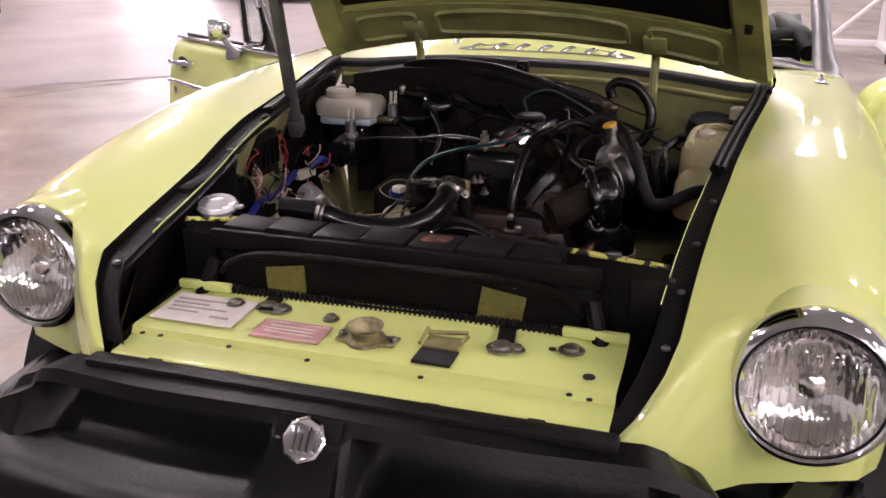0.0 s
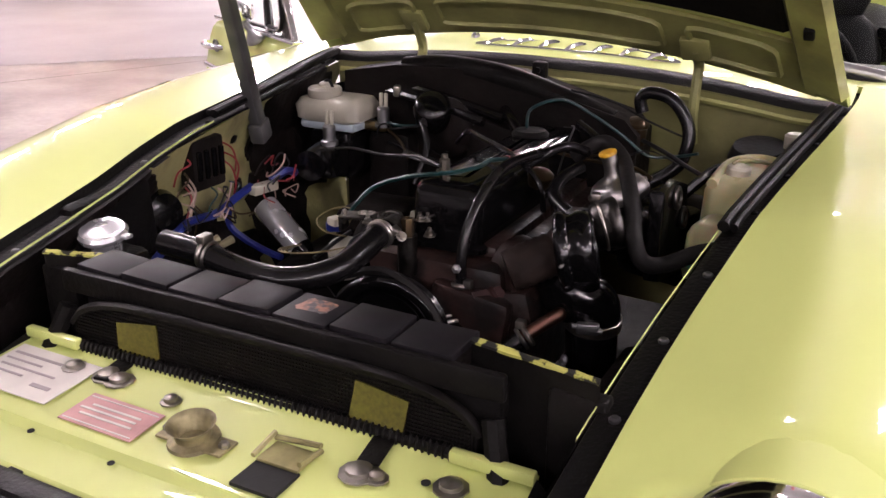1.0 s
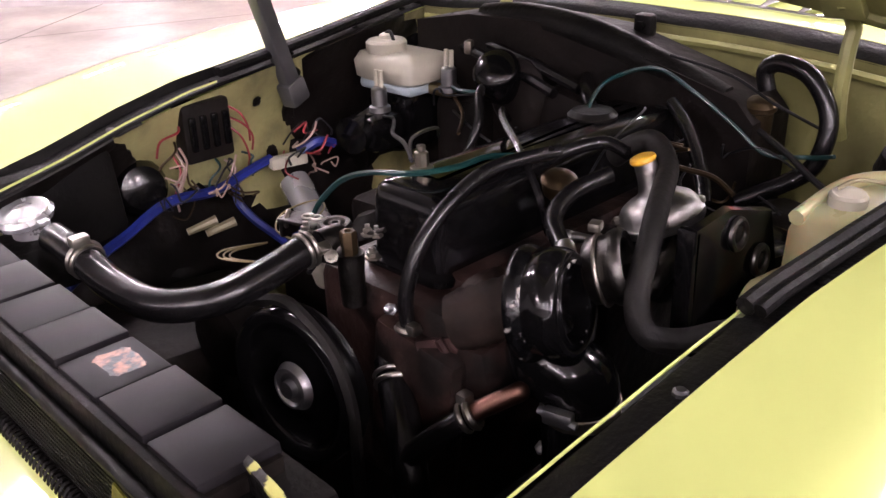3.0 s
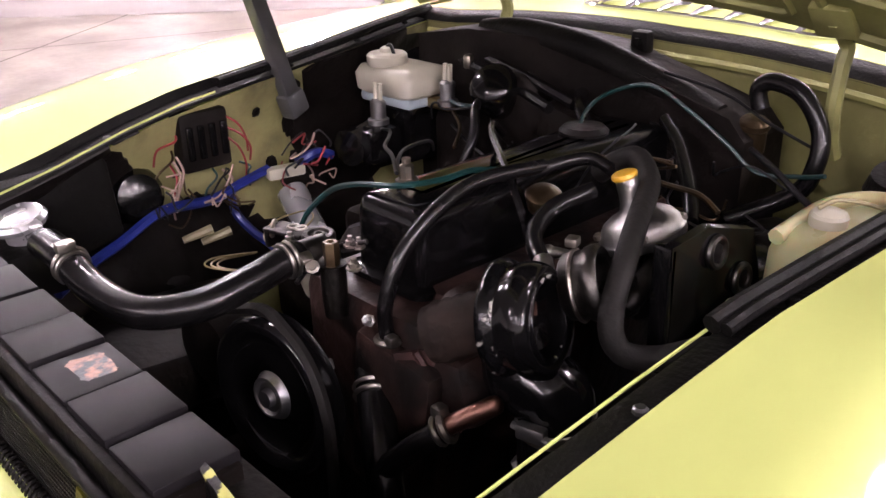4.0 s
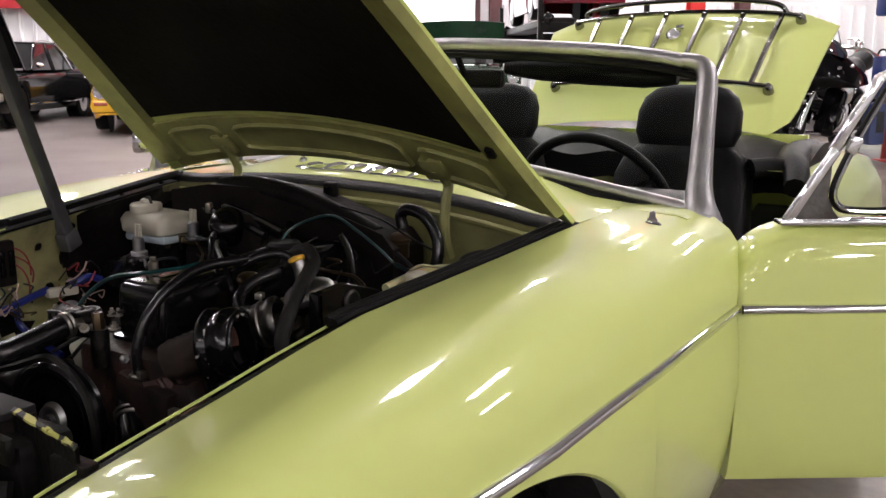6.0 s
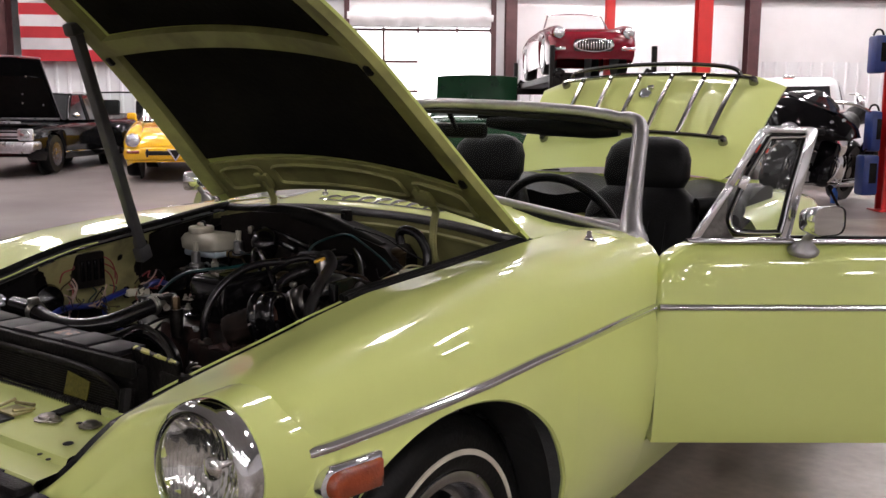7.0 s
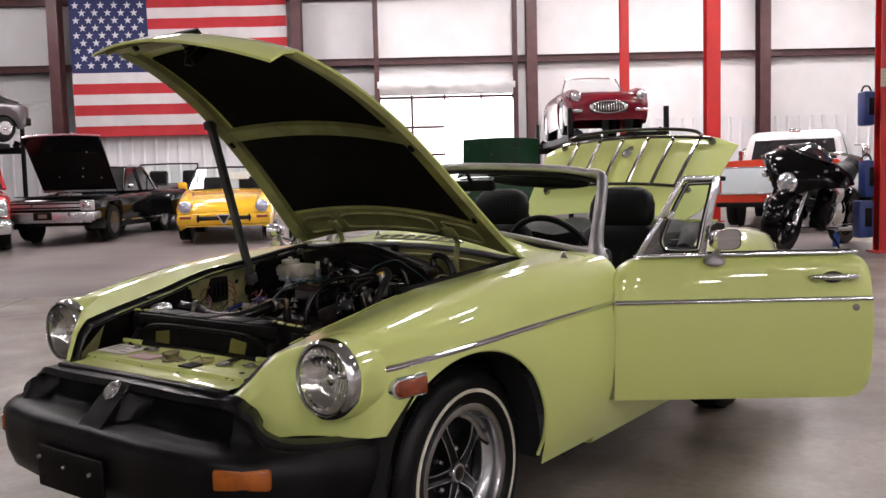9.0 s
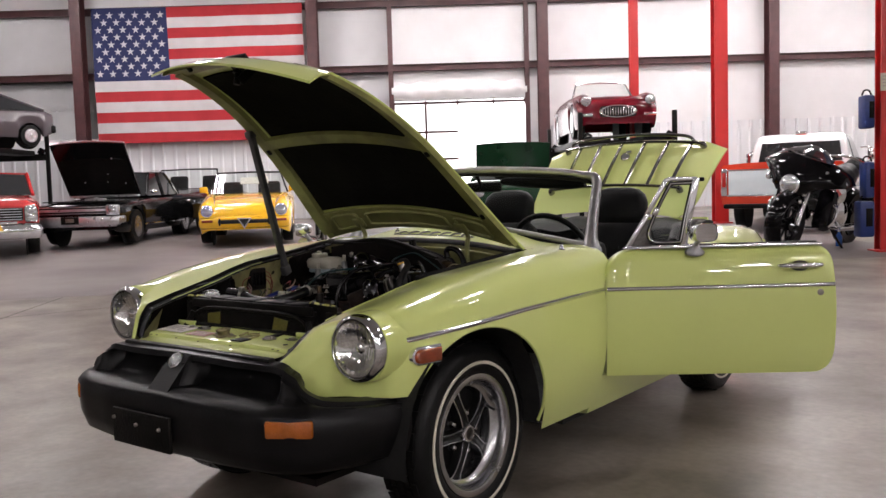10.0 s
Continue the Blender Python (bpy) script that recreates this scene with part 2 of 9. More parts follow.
# the hall lies square to this line, which runs from the open floor to its end wall
ORIGIN, ALONG, ACROSS = Vector((2.298, -2.327, 0)), Vector((-0.607, 0.795, 0)), Vector((0.795, 0.607, 0))


def ground_z(x, y):
    d = (Vector((x, y, 0)) - ORIGIN).dot(ALONG)
    s = max(0.0, d - 4.5)
    return 0.024 * s * s / (s + 1.2)


def hall(l, d, z=None):
    """A place l metres across and d metres along the hall; z above its floor."""
    p = ORIGIN + ACROSS * l + ALONG * d
    if z is None:
        return p
    return Vector((p.x, p.y, ground_z(p.x, p.y) + z))


HALLTURN = math.degrees(math.atan2(ACROSS.y, ACROSS.x))

# ---- the hall ----
CONCRETE = mat("sealed_concrete", (0.305, 0.262, 0.220), 0.33, 0, 1.0, 1.9, 0.10, 26, col2=(0.125, 0.099, 0.075), rvar=0.06, thr=(0.34, 0.68), spec=0.32)
AISLE = mat("coated_grey_concrete", (0.250, 0.222, 0.215), 0.40, 0, 0.35, 0.5, 0.08, 30, col2=(0.155, 0.135, 0.13), rvar=0.1, spec=0.14)
VINYL = mat("white_insulation_facing", (0.84, 0.83, 0.84), 0.36, 0, 0.08, 1.2, 0.5, 3.5, rvar=0.1)
LINER = mat("white_ribbed_steel", (0.80, 0.80, 0.82), 0.45, 0, 0.06, 1.5)
REDIRON = mat("red_oxide_steel", (0.075, 0.024, 0.026), 0.5, 0, 0.3, 5, 0.1, 60)
REDPAINT = mat("bright_red_paint", (0.5, 0.02, 0.018), 0.35, 0, 0.1, 5)
SEAM = mat("joint_filler", (0.06, 0.05, 0.045), 0.8)
ROOFM = mat("white_roof_liner", (0.42, 0.42, 0.43), 0.6, 0, 0.12, 1.0)

g = Shape()
LS, DS = [-60, -30, -20, -15, -12, -10, -8, -6, -4, -2, 0, 2, 4, 6, 8, 10, 12, 15, 20, 30, 60], [-60, -30, -14, -8, -4, 0, 2, 3, 4, 4.5, 5, 5.5, 6, 7, 8, 9, 10, 11, 12, 13, 14, 15, 16, 18, 20, 23, 26, 30, 60]
g.grid([[hall(l, d, 0) for l in LS] for d in DS])
setting("floor", g, CONCRETE, "pale sealed concrete floor with stains and saw-cut joints")
a = Shape()
a.grid([[hall(l, d, 0.004) for l in (-40, -25, -18, -14, -11, -8.3, -7.0)] for d in (8.7, 9.5, 10.5, 11.5, 13, 14, 15, 16, 18, 20, 22.9)])
a.grid([[hall(l, d + k, 0.004) for l, k in ((-7.0, 0), (-4, 0.5), (-1, 1), (2, 1.5), (6, 2))] for d in (8.7, 9.5, 10.5, 11.5, 13, 14, 15, 16, 18, 20.8)])
setting("aisle_floor", a, AISLE, "darker grey coated concrete under the parked cars")
j = Shape()


def joint(l0, d0, l1, d1, w=0.007):
    n = 24
    t = (hall(l1, d1) - hall(l0, d0)).normalized()
    s = Vector((-t.y, t.x, 0)) * w
    for i in range(n):
        p, q = ((l0 + (l1 - l0) * k / n, d0 + (d1 - d0) * k / n) for k in (i, i + 1))
        A, B = hall(*p, 0.003), hall(*q, 0.003)
        j.add([A - s, A + s, B + s, B - s], [(0, 1, 2, 3)])


joint(-9, 5.2, 0.3, 10.3)
joint(-4.0, -4, -4.0, 9.2)
joint(6.2, -6, 5.4, 14)
setting("floor_joint", j, SEAM, "dark saw-cut joints in the concrete")

HW, HB, HF, HE, TOP = -24.0, -22.0, 23.0, 24.0, 7.2
z0 = ground_z(*hall(0, HF).xy)


def flat_wall(name, a, b, lo, hi, thick, material, holes=()):
    """A wall between two plan points with openings (start, end, sill, head) measured along it."""
    A, B = hall(*a), hall(*b)
    L = (B - A).length
    t = (B - A) / L
    n = Vector((-t.y, t.x, 0)) * thick
    xs = sorted({0, L, *[h[0] for h in holes], *[h[1] for h in holes]})
    zs = sorted({lo, hi, *[h[2] for h in holes], *[h[3] for h in holes]})
    s = Shape()
    for x0, x1 in zip(xs, xs[1:]):
        for y0, y1 in zip(zs, zs[1:]):
            if any(h[0] <= x0 and x1 <= h[1] and h[2] <= y0 and y1 <= h[3] for h in holes):
                continue
            c = A + t * (x0 + x1) / 2 + n / 2 + Vector((0, 0, (y0 + y1) / 2))
            s.box(c, (x1 - x0, thick, y1 - y0), Matrix.Rotation(math.atan2(t.y, t.x), 3, "Z"))
    return setting(name, s, material, "white faced insulated steel wall")


DOORL, DOORR, DOORH = -1.19, 2.27, 3.36
flat_wall("wall_end", (HW, HF), (HE, HF), -0.2, TOP + 0.3, 0.2, VINYL, [(DOORL - HW, DOORR - HW, -0.2, DOORH)])
flat_wall("wall_left", (HW, HB), (HW, HF), -0.2, TOP + 0.3, 0.2, VINYL)
flat_wall("wall_right", (HE, HF), (HE, HB), -0.2, TOP + 0.3, 0.2, VINYL)
flat_wall("wall_back", (HE, HB), (HW, HB), -0.2, TOP + 0.3, 0.2, VINYL)
c = Shape()
c.box(hall(0, 0.5) + Vector((0, 0, TOP + 0.2)), (48.4, 45.4, 0.2), Matrix.Rotation(radians(HALLTURN), 3, "Z"))
setting("ceiling", c, ROOFM, "grey lined ceiling of the hall")

# ribbed lower sheet
TURN3 = Matrix.Rotation(radians(HALLTURN), 3, "Z")
for name, l0, l1 in (("wall_panel_west", HW + 0.1, DOORL - 0.12), ("wall_panel_east", DOORR + 0.12, HE - 0.1)):
    r = Shape()
    lo, hi = 0.0, 2.62
    rows = [[], []]
    l = l0
    while l < l1 - 0.31:
        for dl, dd in ((0, 0), (0.2, 0), (0.225, 0.035), (0.275, 0.035), (0.3, 0)):
            p = hall(l + dl, HF - 0.03 - dd)
            rows[0].append(p + Vector((0, 0, lo)))
            rows[1].append(p + Vector((0, 0, hi)))
        l += 0.3
    r.grid(rows)
    setting(name, r, LINER, "white ribbed steel sheet along the foot of the wall", 20)


def beam(name, l0, d0, z0_, l1, d1, z1, w, h, material, label):
    A, B = hall(l0, d0) + Vector((0, 0, z0_)), hall(l1, d1) + Vector((0, 0, z1))
    v = B - A
    q = v.to_track_quat("X", "Z").to_matrix()
    s = Shape()
    L = v.length
    # rolled section: web and two flanges
    s.box((A + B) / 2, (L, w * 0.15, h), q)
    s.box((A + B) / 2 + q @ Vector((0, 0, h / 2 - 0.006)), (L, w, 0.012), q)
    s.box((A + B) / 2 - q @ Vector((0, 0, h / 2 - 0.006)), (L, w, 0.012), q)
    return setting(name, s, material, label)


for z in (4.19, 5.82):
    beam("wall_girt", HW + 0.1, HF - 0.13, z, HE - 0.1, HF - 0.13, z, 0.16, 0.17, REDIRON, "dark red steel wall girt")


def column(l, d, w, dep, material, label, top=TOP):
    s = Shape()
    base = hall(l, d)
    h = top
    for off in (-dep / 2 + 0.01, dep / 2 - 0.01):
        s.box(base + ALONG * off + Vector((0, 0, h / 2)), (w, 0.02, h), TURN3)
    s.box(base + Vector((0, 0, h / 2)), (0.03, dep - 0.04, h), TURN3)
    s.box(base + Vector((0, 0, ground_z(*base.xy) + 0.012)), (w + 0.12, dep + 0.12, 0.024), TURN3, 0.004)
    return setting("steel_column", s, material, label)


for l in (-15.2, -9.03, -3.13, 2.66, 8.45, 14.6):
    column(l, HF - 0.42, 0.26, 0.36, REDIRON, "dark red oxide steel wall column")
for l, w in ((-1.2, 0.12), (2.28, 0.12)):
    column(l, HF - 0.16, w, 0.1, REDIRON, "dark red steel door jamb", 5.8)
for l, d, w in ((4.17, 19.0, 0.17), (5.36, 17.0, 0.25), (5.66, 11.3, 0.17)):
    column(l, d, w, w, REDPAINT, "bright red painted steel post")

# overhead door with daylight behind its panes
DAY = glow("daylight_panel", (1.0, 1.0, 1.0), 2.2)
door = thing("overhead_door", "white sectional overhead door with bright daylight panes and dark red frame", "door", "", None)
door["kind"] = "structure"
W2 = (DOORR - DOORL)
s = Shape()
for z in (0.45, 1.15, 1.85, 2.55, 3.3):
    s.box(hall((DOORL + DOORR) / 2, HF + 0.06) + Vector((0, 0, z)), (W2, 0.05, 0.06), TURN3)
for l in (DOORL + 0.03, DOORL + 0.85, DOORL + 1.68, DOORR - 0.85, DOORR - 0.03):
    s.box(hall(l, HF + 0.06) + Vector((0, 0, 1.85)), (0.06, 0.045, 3.0), TURN3)
part("door_frame", s, REDIRON, door)
s = Shape()
s.box(hall((DOORL + DOORR) / 2, HF + 0.16) + Vector((0, 0, 1.85)), (W2, 0.02, 3.1), TURN3)
part("daylight_pane", s, DAY, door)
# white raised leaf, given a glow in place of the daylight on it
s = Shape()
s.box(hall(1.37, HF + 0.0) + Vector((0, 0, 1.78)), (1.78, 0.05, 2.86), TURN3, 0.01)
part("glowing_raised_leaf", s, DAY, door)
# vinyl curtain bunched over the door
s = Shape()
rows = []
for i in range(7):
    k = i / 6
    rows.append([hall(DOORL + 0.0 + (W2 + 0.0) * q / 40, HF - 0.08 - 0.16 * math.sin(math.pi * k) + 0.015 * math.sin(q * 1.7 + i)) + Vector((0, 0, DOORH + 0.45 * k + 0.03 * math.sin(q * 0.9))) for q in range(41)])
s.grid(rows)
tagged(part("insulation_roll", s, VINYL), "bunched white vinyl insulation above the door", "insulation")

# ---- ceiling lights ----
HOUSING = mat("white_lamp_housing", (0.75, 0.75, 0.75), 0.4)
LAMP = glow("fluorescent_tube", (1.0, 0.95, 0.94), LAMP_POWER)


def light_fixture():
    t = thing("ceiling_light", "white four-tube fluorescent high-bay light hung below the ceiling", "lamp", "fluorescent high-bay lights")
    s = Shape()
    s.prism([(-0.28, -0.48, 0.0), (0.28, -0.48, 0.0), (0.16, -0.48, 0.09), (-0.16, -0.48, 0.09)], (0, 0.96, 0))
    part("housing", s, HOUSING, t)
    for x in (-0.21, -0.07, 0.07, 0.21):
        s = Shape()
        s.rod((x, -0.43, -0.036), (x, 0.43, -0.036), 0.036, seg=10)
        part("tube", s, LAMP, t)
    for y in (-0.36, 0.36):
        s = Shape()
        s.rod((0, y, 0.09), (0, y, TOP + 0.1 - 6.3), 0.006, seg=6)
        part("hanger", s, STEEL, t)
    return t


first = light_fixture()
# three spots follow the wing highlights; the rest are unseen, added to brighten the hall
spots = [(l, d) for d in (-15.7, -11.9, -8.1, -4.3) for l in (5.5, 9.75, 14.0)] + [(-7.25, d) for d in (-15.7, -8.1, -4.3)] + [(l, d) for d in (-15.7, -11.9, -8.1) for l in (-3.0, 1.25)] + [(-7.25, 6.65), (-3.0, 6.65), (1.25, 6.65), (5.6, 4.5), (9.7, 3.6)] + [(l, d) for d in (13.0, 16.5, 20.2) for l in (-9.5, -5, -1, 2.5, 5.5, 8.5, 11.5)]
for i, (l, d) in enumerate(spots):
    m = Matrix.Translation(hall(l, d) + Vector((0, 0, 6.3))) @ Matrix.Rotation(radians(HALLTURN), 4, "Z")
    if i == 0:
        first.matrix_world = m
    else:
        copy_thing(first, m)

# ---- the sports car ----
car = thing("sports_car", "chartreuse yellow roadster, black bumper, its bonnet, doors and boot open", "car")
EDGE_X = [(-0.60, 0.345), (-0.57, 0.372), (-0.54, 0.398), (-0.5, 0.412), (-0.4, 0.418), (-0.3, 0.425), (-0.2, 0.434), (-0.1, 0.447), (0, 0.458), (0.1, 0.469), (0.2, 0.481), (0.3, 0.495), (0.4, 0.509), (0.5, 0.521), (0.56, 0.527)]
EDGE_Z = [(-0.60, 0.625), (-0.57, 0.65), (-0.54, 0.692), (-0.5, 0.727), (-0.4, 0.751), (-0.3, 0.771), (-0.2, 0.791), (-0.1, 0.815), (0, 0.834), (0.1, 0.843), (0.2, 0.852), (0.3, 0.862), (0.4, 0.873), (0.5, 0.883), (0.6, 0.889)]
ARCH_Y, ARCH_Z, ARCH_R = -0.068, 0.33, 0.360
DOORY = 0.705
RISE = 0.024


def body_x(z, xs):
    return xs + interp(z, [(0.2, -0.09), (0.28, -0.055), (0.36, -0.022), (0.45, 0.0), (0.58, 0.013), (0.66, 0.01), (0.724, 0.0)])


def wing_section(y, zb):
    xe, ze = interp(y, EDGE_X), interp(y, EDGE_Z)
    xs = interp(y, [(-0.60, 0.37), (-0.54, 0.43), (-0.50, 0.462), (-0.47, 0.50), (-0.45, 0.56), (-0.42, 0.635), (-0.38, 0.664), (-0.34, 0.674), (-0.232, 0.695), (-0.1, 0.719), (0, 0.732), (0.3, 0.748), (0.7, 0.752)])
    zc = interp(y, [(-0.60, 0.628), (-0.54, 0.70), (-0.50, 0.735), (-0.47, 0.748), (-0.45, 0.757), (-0.42, 0.771), (-0.38, 0.784), (-0.34, 0.792), (-0.2, 0.818), (0, 0.848), (0.2, 0.866), (0.4, 0.876), (0.7, 0.884)])
    xc = interp(y, [(-0.60, 0.36), (-0.54, 0.415), (-0.50, 0.442), (-0.47, 0.475), (-0.45, 0.52), (-0.42, 0.558), (-0.34, 0.575), (0, 0.60), (0.4, 0.62), (0.7, 0.635)])
    k = smooth(-0.34, -0.5, y)
    zs = min(0.724, zc - 0.045 - 0.02 * (1 - k))
    p = [(xe, ze), (xe + 0.25 * (xc - xe), ze + 0.2 * (zc - ze)), (xe + 0.6 * (xc - xe), ze + 0.68 * (zc - ze)), (xc, zc)]
    for a in (20, 38, 54, 68, 80):
        c, s = math.cos(radians(a)), math.sin(radians(a))
        p.append((xc + (xs - xc) * s, zs + (zc - zs) * c ** 0.9))
    p.append((xs, zs))
    n = 10
    for i in range(1, n + 1):
        z = zs + (zb - zs) * i / n
        p.append((body_x(z, xs), z))
    return p


def wing_bottom(y):
    if y < ARCH_Y - math.sqrt(ARCH_R ** 2 - (0.530 - ARCH_Z) ** 2):
        return 0.526
    if y < ARCH_Y + ARCH_R:
        return ARCH_Z + math.sqrt(max(0, ARCH_R ** 2 - (y - ARCH_Y) ** 2))
    return 0.262


WING_Y = [-0.60 + 0.009 * q for q in range(31)] + [ARCH_Y + ARCH_R * math.sin(radians(a)) for a in range(-52, 91, 4)] + [0.2901, 0.33, 0.40, 0.46, 0.52, 0.58, 0.63, 0.67, DOORY]


def wing(side):
    rows = []
    for y in WING_Y:
        rows.append([((x + (0.008 if side < 0 else 0)) * side, y + 0.085 * smooth(0.56, DOORY, y) * smooth(0.735, 0.83, z), z + (RISE if side < 0 else 0)) for x, z in wing_section(y, wing_bottom(y))])
    s = Shape()
    s.grid(rows)
    s.add(rows[0], [tuple(range(len(rows[0])))])
    # the round opening for the headlamp
    hole = Vector((side * 0.567, 0, 0.676 + (0.028 if side < 0 else 0)))

    def in_hole(f):
        m = sum((Vector(s.v[i]) for i in f), Vector()) / len(f)
        return m.y < -0.36 and math.hypot(m.x - hole.x, m.z - hole.z) < 0.086

    s.f = [f for f in s.f if not in_hole(f)]
    ob = part("front_wing", s, YELLOW, car, "glossy chartreuse yellow front wing", 50)
    # rolled lip of the arch
    pts = []
    for a in range(-54, 95, 4):
        z = ARCH_Z + ARCH_R * math.cos(radians(a))
        pts.append((side * (body_x(z, interp(ARCH_Y + ARCH_R * math.sin(radians(a)), [(-0.34, 0.674), (-0.232, 0.695), (-0.1, 0.719), (0, 0.732), (0.3, 0.748)])) - 0.006), ARCH_Y + ARCH_R * math.sin(radians(a)), z))
    s = Shape()
    s.hose(pts, 0.006, 6, 2)
    part("arch_lip", s, YELLOW, ob)
    s = Shape()
    arc = [radians(q) for q in range(-96, 97, 6)]
    s.grid([[(side * (0.70 - dx), ARCH_Y + (ARCH_R + 0.012) * k * math.sin(q), ARCH_Z + (ARCH_R + 0.012) * k * math.cos(q)) for q in arc] for dx, k in ((0, 1), (0.22, 1), (0.221, 0.75))])
    part("wheel_well", s, WELL, ob, "black underseal inside the wheel arch")
    # chrome side strip
    s = Shape()
    ys = [-0.385, -0.36, -0.34, -0.25, -0.12, 0, 0.15, 0.3, 0.45, 0.6, DOORY - 0.004]
    rows = []
    for y in ys:
        sec = wing_section(y, 0.5)
        x = sec[9][0]
        z = interp(y, [(-0.40, 0.690), (-0.25, 0.697), (-0.1, 0.706), (0.1, 0.716), (0.35, 0.722), (0.7, 0.723)])
        x = body_x(z, x)
        rows.append([(side * (x + dx), y, z + dz) for dx, dz in [(-0.004, -0.009)] + [(0.0095 * math.cos(radians(a)), 0.009 * math.sin(radians(a))) for a in range(-80, 81, 16)] + [(-0.004, 0.009)]])
    s.grid(rows, True)
    s.add(rows[0], [tuple(range(len(rows[0])))])
    part("side_strip", s, CHROME, ob, "polished side trim strip", 60)
    # side marker lamp
    yc, zc = -0.322, 0.640
    xs = body_x(zc, 0.677)
    turn = Matrix.Rotation(radians(-11 * side), 3, "Z")

    def oval(half, high, nose, depth0, depth1):
        """A long plate, round at its front end and square at the rear, pushed outwards."""
        ring = [(half, -high), (half, high)] + [(-half + nose - nose * math.sin(radians(a)), high * math.cos(radians(a))) for a in range(0, 181, 15)]
        q = Shape()
        rows = [[Vector((side * (xs + d), yc, zc)) + turn @ Vector((0, u * k, w * k)) for u, w in ring] for d, k in ((depth0, 1.0), ((depth0 + depth1) / 2, 0.99), (depth1 - 0.003, 0.94), (depth1, 0.80))]
        q.grid(rows, True)
        q.add(rows[-1], [tuple(range(len(ring)))])
        return q

    lamp = part("side_marker", oval(0.060, 0.0285, 0.034, -0.025, 0.012), CHROME, ob, "side marker with chrome surround and orange lens", 50)
    part("lens", oval(0.050, 0.0215, 0.022, 0.0, 0.024), ORANGE, lamp, "orange-red side marker lens", 50)
    return ob


for side in (1, -1):
    wing(side)

# headlamps: a silvered bowl with its bulb shield behind ribbed clear glass
LENS = mat("silvered_reflector", (0.95, 0.93, 0.92), 0.10, 1.0, 0.03, 40, 1.0, 11, rvar=0.03)
for n in LENS.node_tree.nodes:
    if n.bl_idname == "ShaderNodeBump":
        n.inputs["Distance"].default_value, n.inputs["Strength"].default_value = 0.012, 0.7
        flute = LENS.node_tree.nodes.new("ShaderNodeTexWave")
        flute.inputs["Scale"].default_value, flute.inputs["Distortion"].default_value = 30.0, 1.2
        fluted = LENS.node_tree.nodes.new("ShaderNodeBump")
        fluted.inputs["Strength"].default_value, fluted.inputs["Distance"].default_value = 0.22, 0.0015
        cn = LENS.node_tree.nodes.new("ShaderNodeTexCoord")
        LENS.node_tree.links.new(cn.outputs["Object"], flute.inputs["Vector"])
        LENS.node_tree.links.new(flute.outputs["Fac"], fluted.inputs["Height"])
        LENS.node_tree.links.new(n.outputs[0], fluted.inputs["Normal"])
        LENS.node_tree.links.new(fluted.outputs[0], LENS.node_tree.nodes["Principled BSDF"].inputs["Normal"])
        break
LAMPCLEAR = pane("lamp_glass", (0.96, 0.97, 0.96), 0.03)


def headlamp(side):
    c = Vector((side * 0.567, -0.470, 0.674 + (0.028 if side < 0 else 0)))
    ax = Vector((side * -0.02, -1, 0.03)).normalized()
    s = Shape()
    s.lathe([(0.110, -0.17), (0.107, -0.09), (0.104, -0.03), (0.1015, -0.008), (0.094, -0.006)], c, ax, 40, caps=False)
    bucket = part("headlamp_bowl", s, YELLOW, car, "yellow painted headlamp bowl", 50)
    s = Shape()
    s.lathe([(0.097, -0.025), (0.1005, 0.0), (0.099, 0.014), (0.094, 0.025), (0.088, 0.028), (0.085, 0.024), (0.084, 0.010)], c, ax, 56, caps=False)
    part("headlamp_rim", s, CHROME, bucket, "chrome headlamp rim", 60)
    s = Shape()
    s.lathe([(0.085, 0.020), (0.080, 0.030), (0.068, 0.040), (0.05, 0.047), (0.025, 0.051), (0.0003, 0.052)], c, ax, 48, caps=False)
    part("headlamp_lens", s, LAMPCLEAR, bucket, "clear domed headlamp glass", 60).visible_shadow = False
    s = Shape()
    s.lathe([(0.0845, 0.016), (0.079, 0.004), (0.068, -0.010), (0.052, -0.021), (0.033, -0.029), (0.014, -0.033), (0.0003, -0.034)], c, ax, 48, caps=False)
    part("reflector", s, LENS, bucket, "silvered headlamp reflector bowl", 60)
    s = Shape()
    s.lathe([(0.004, -0.034), (0.006, -0.008), (0.017, -0.005), (0.018, 0.001), (0.013, 0.006), (0.0003, 0.008)], c, ax, 24, caps=False)
    part("bulb_shield", s, LENS, bucket, "silver bulb shield")
    up = Vector((0, 0, 1))
    across = ax.cross(up).normalized()
    up = across.cross(ax).normalized()
    for k in range(-8, 9):
        q = k * 0.0092
        half = math.sqrt(max(0.0, 0.080 ** 2 - q * q))
        if half < 0.02:
            continue
        s = Shape()
        pts = []
        for t in (-1, -0.6, -0.2, 0.2, 0.6, 1):
            r = math.hypot(q, half * t * 0.98)
            depth = interp(r, [(0, 0.050), (0.025, 0.049), (0.05, 0.045), (0.068, 0.038), (0.080, 0.028), (0.085, 0.02)])
            pts.append(c + ax * depth + across * q + up * (half * t * 0.98))
        s.hose(pts, 0.0009, 5, 3)
        part("lens_rib", s, LAMPCLEAR, bucket).visible_shadow = False
    s = Shape()
    s.torus(c + ax * 0.0215, ax, 0.0855, 0.003, 48, 8)
    part("lamp_seal", s, SEAL, bucket, "black lamp seal")


for side in (1, -1):
    headlamp(side)

# scuttle between bonnet and windscreen
def scuttle_z(x, y):
    return 0.928 - 0.042 * (abs(x) / 0.52) ** 2 + 0.009 * smooth(0.42, 0.52, abs(x)) + 0.035 * smooth(0.53, 0.85, y) * (1 - 0.85 * smooth(0.28, 0.52, abs(x))) - 0.01 + 0.024 * max(0.0, -x / 0.52)


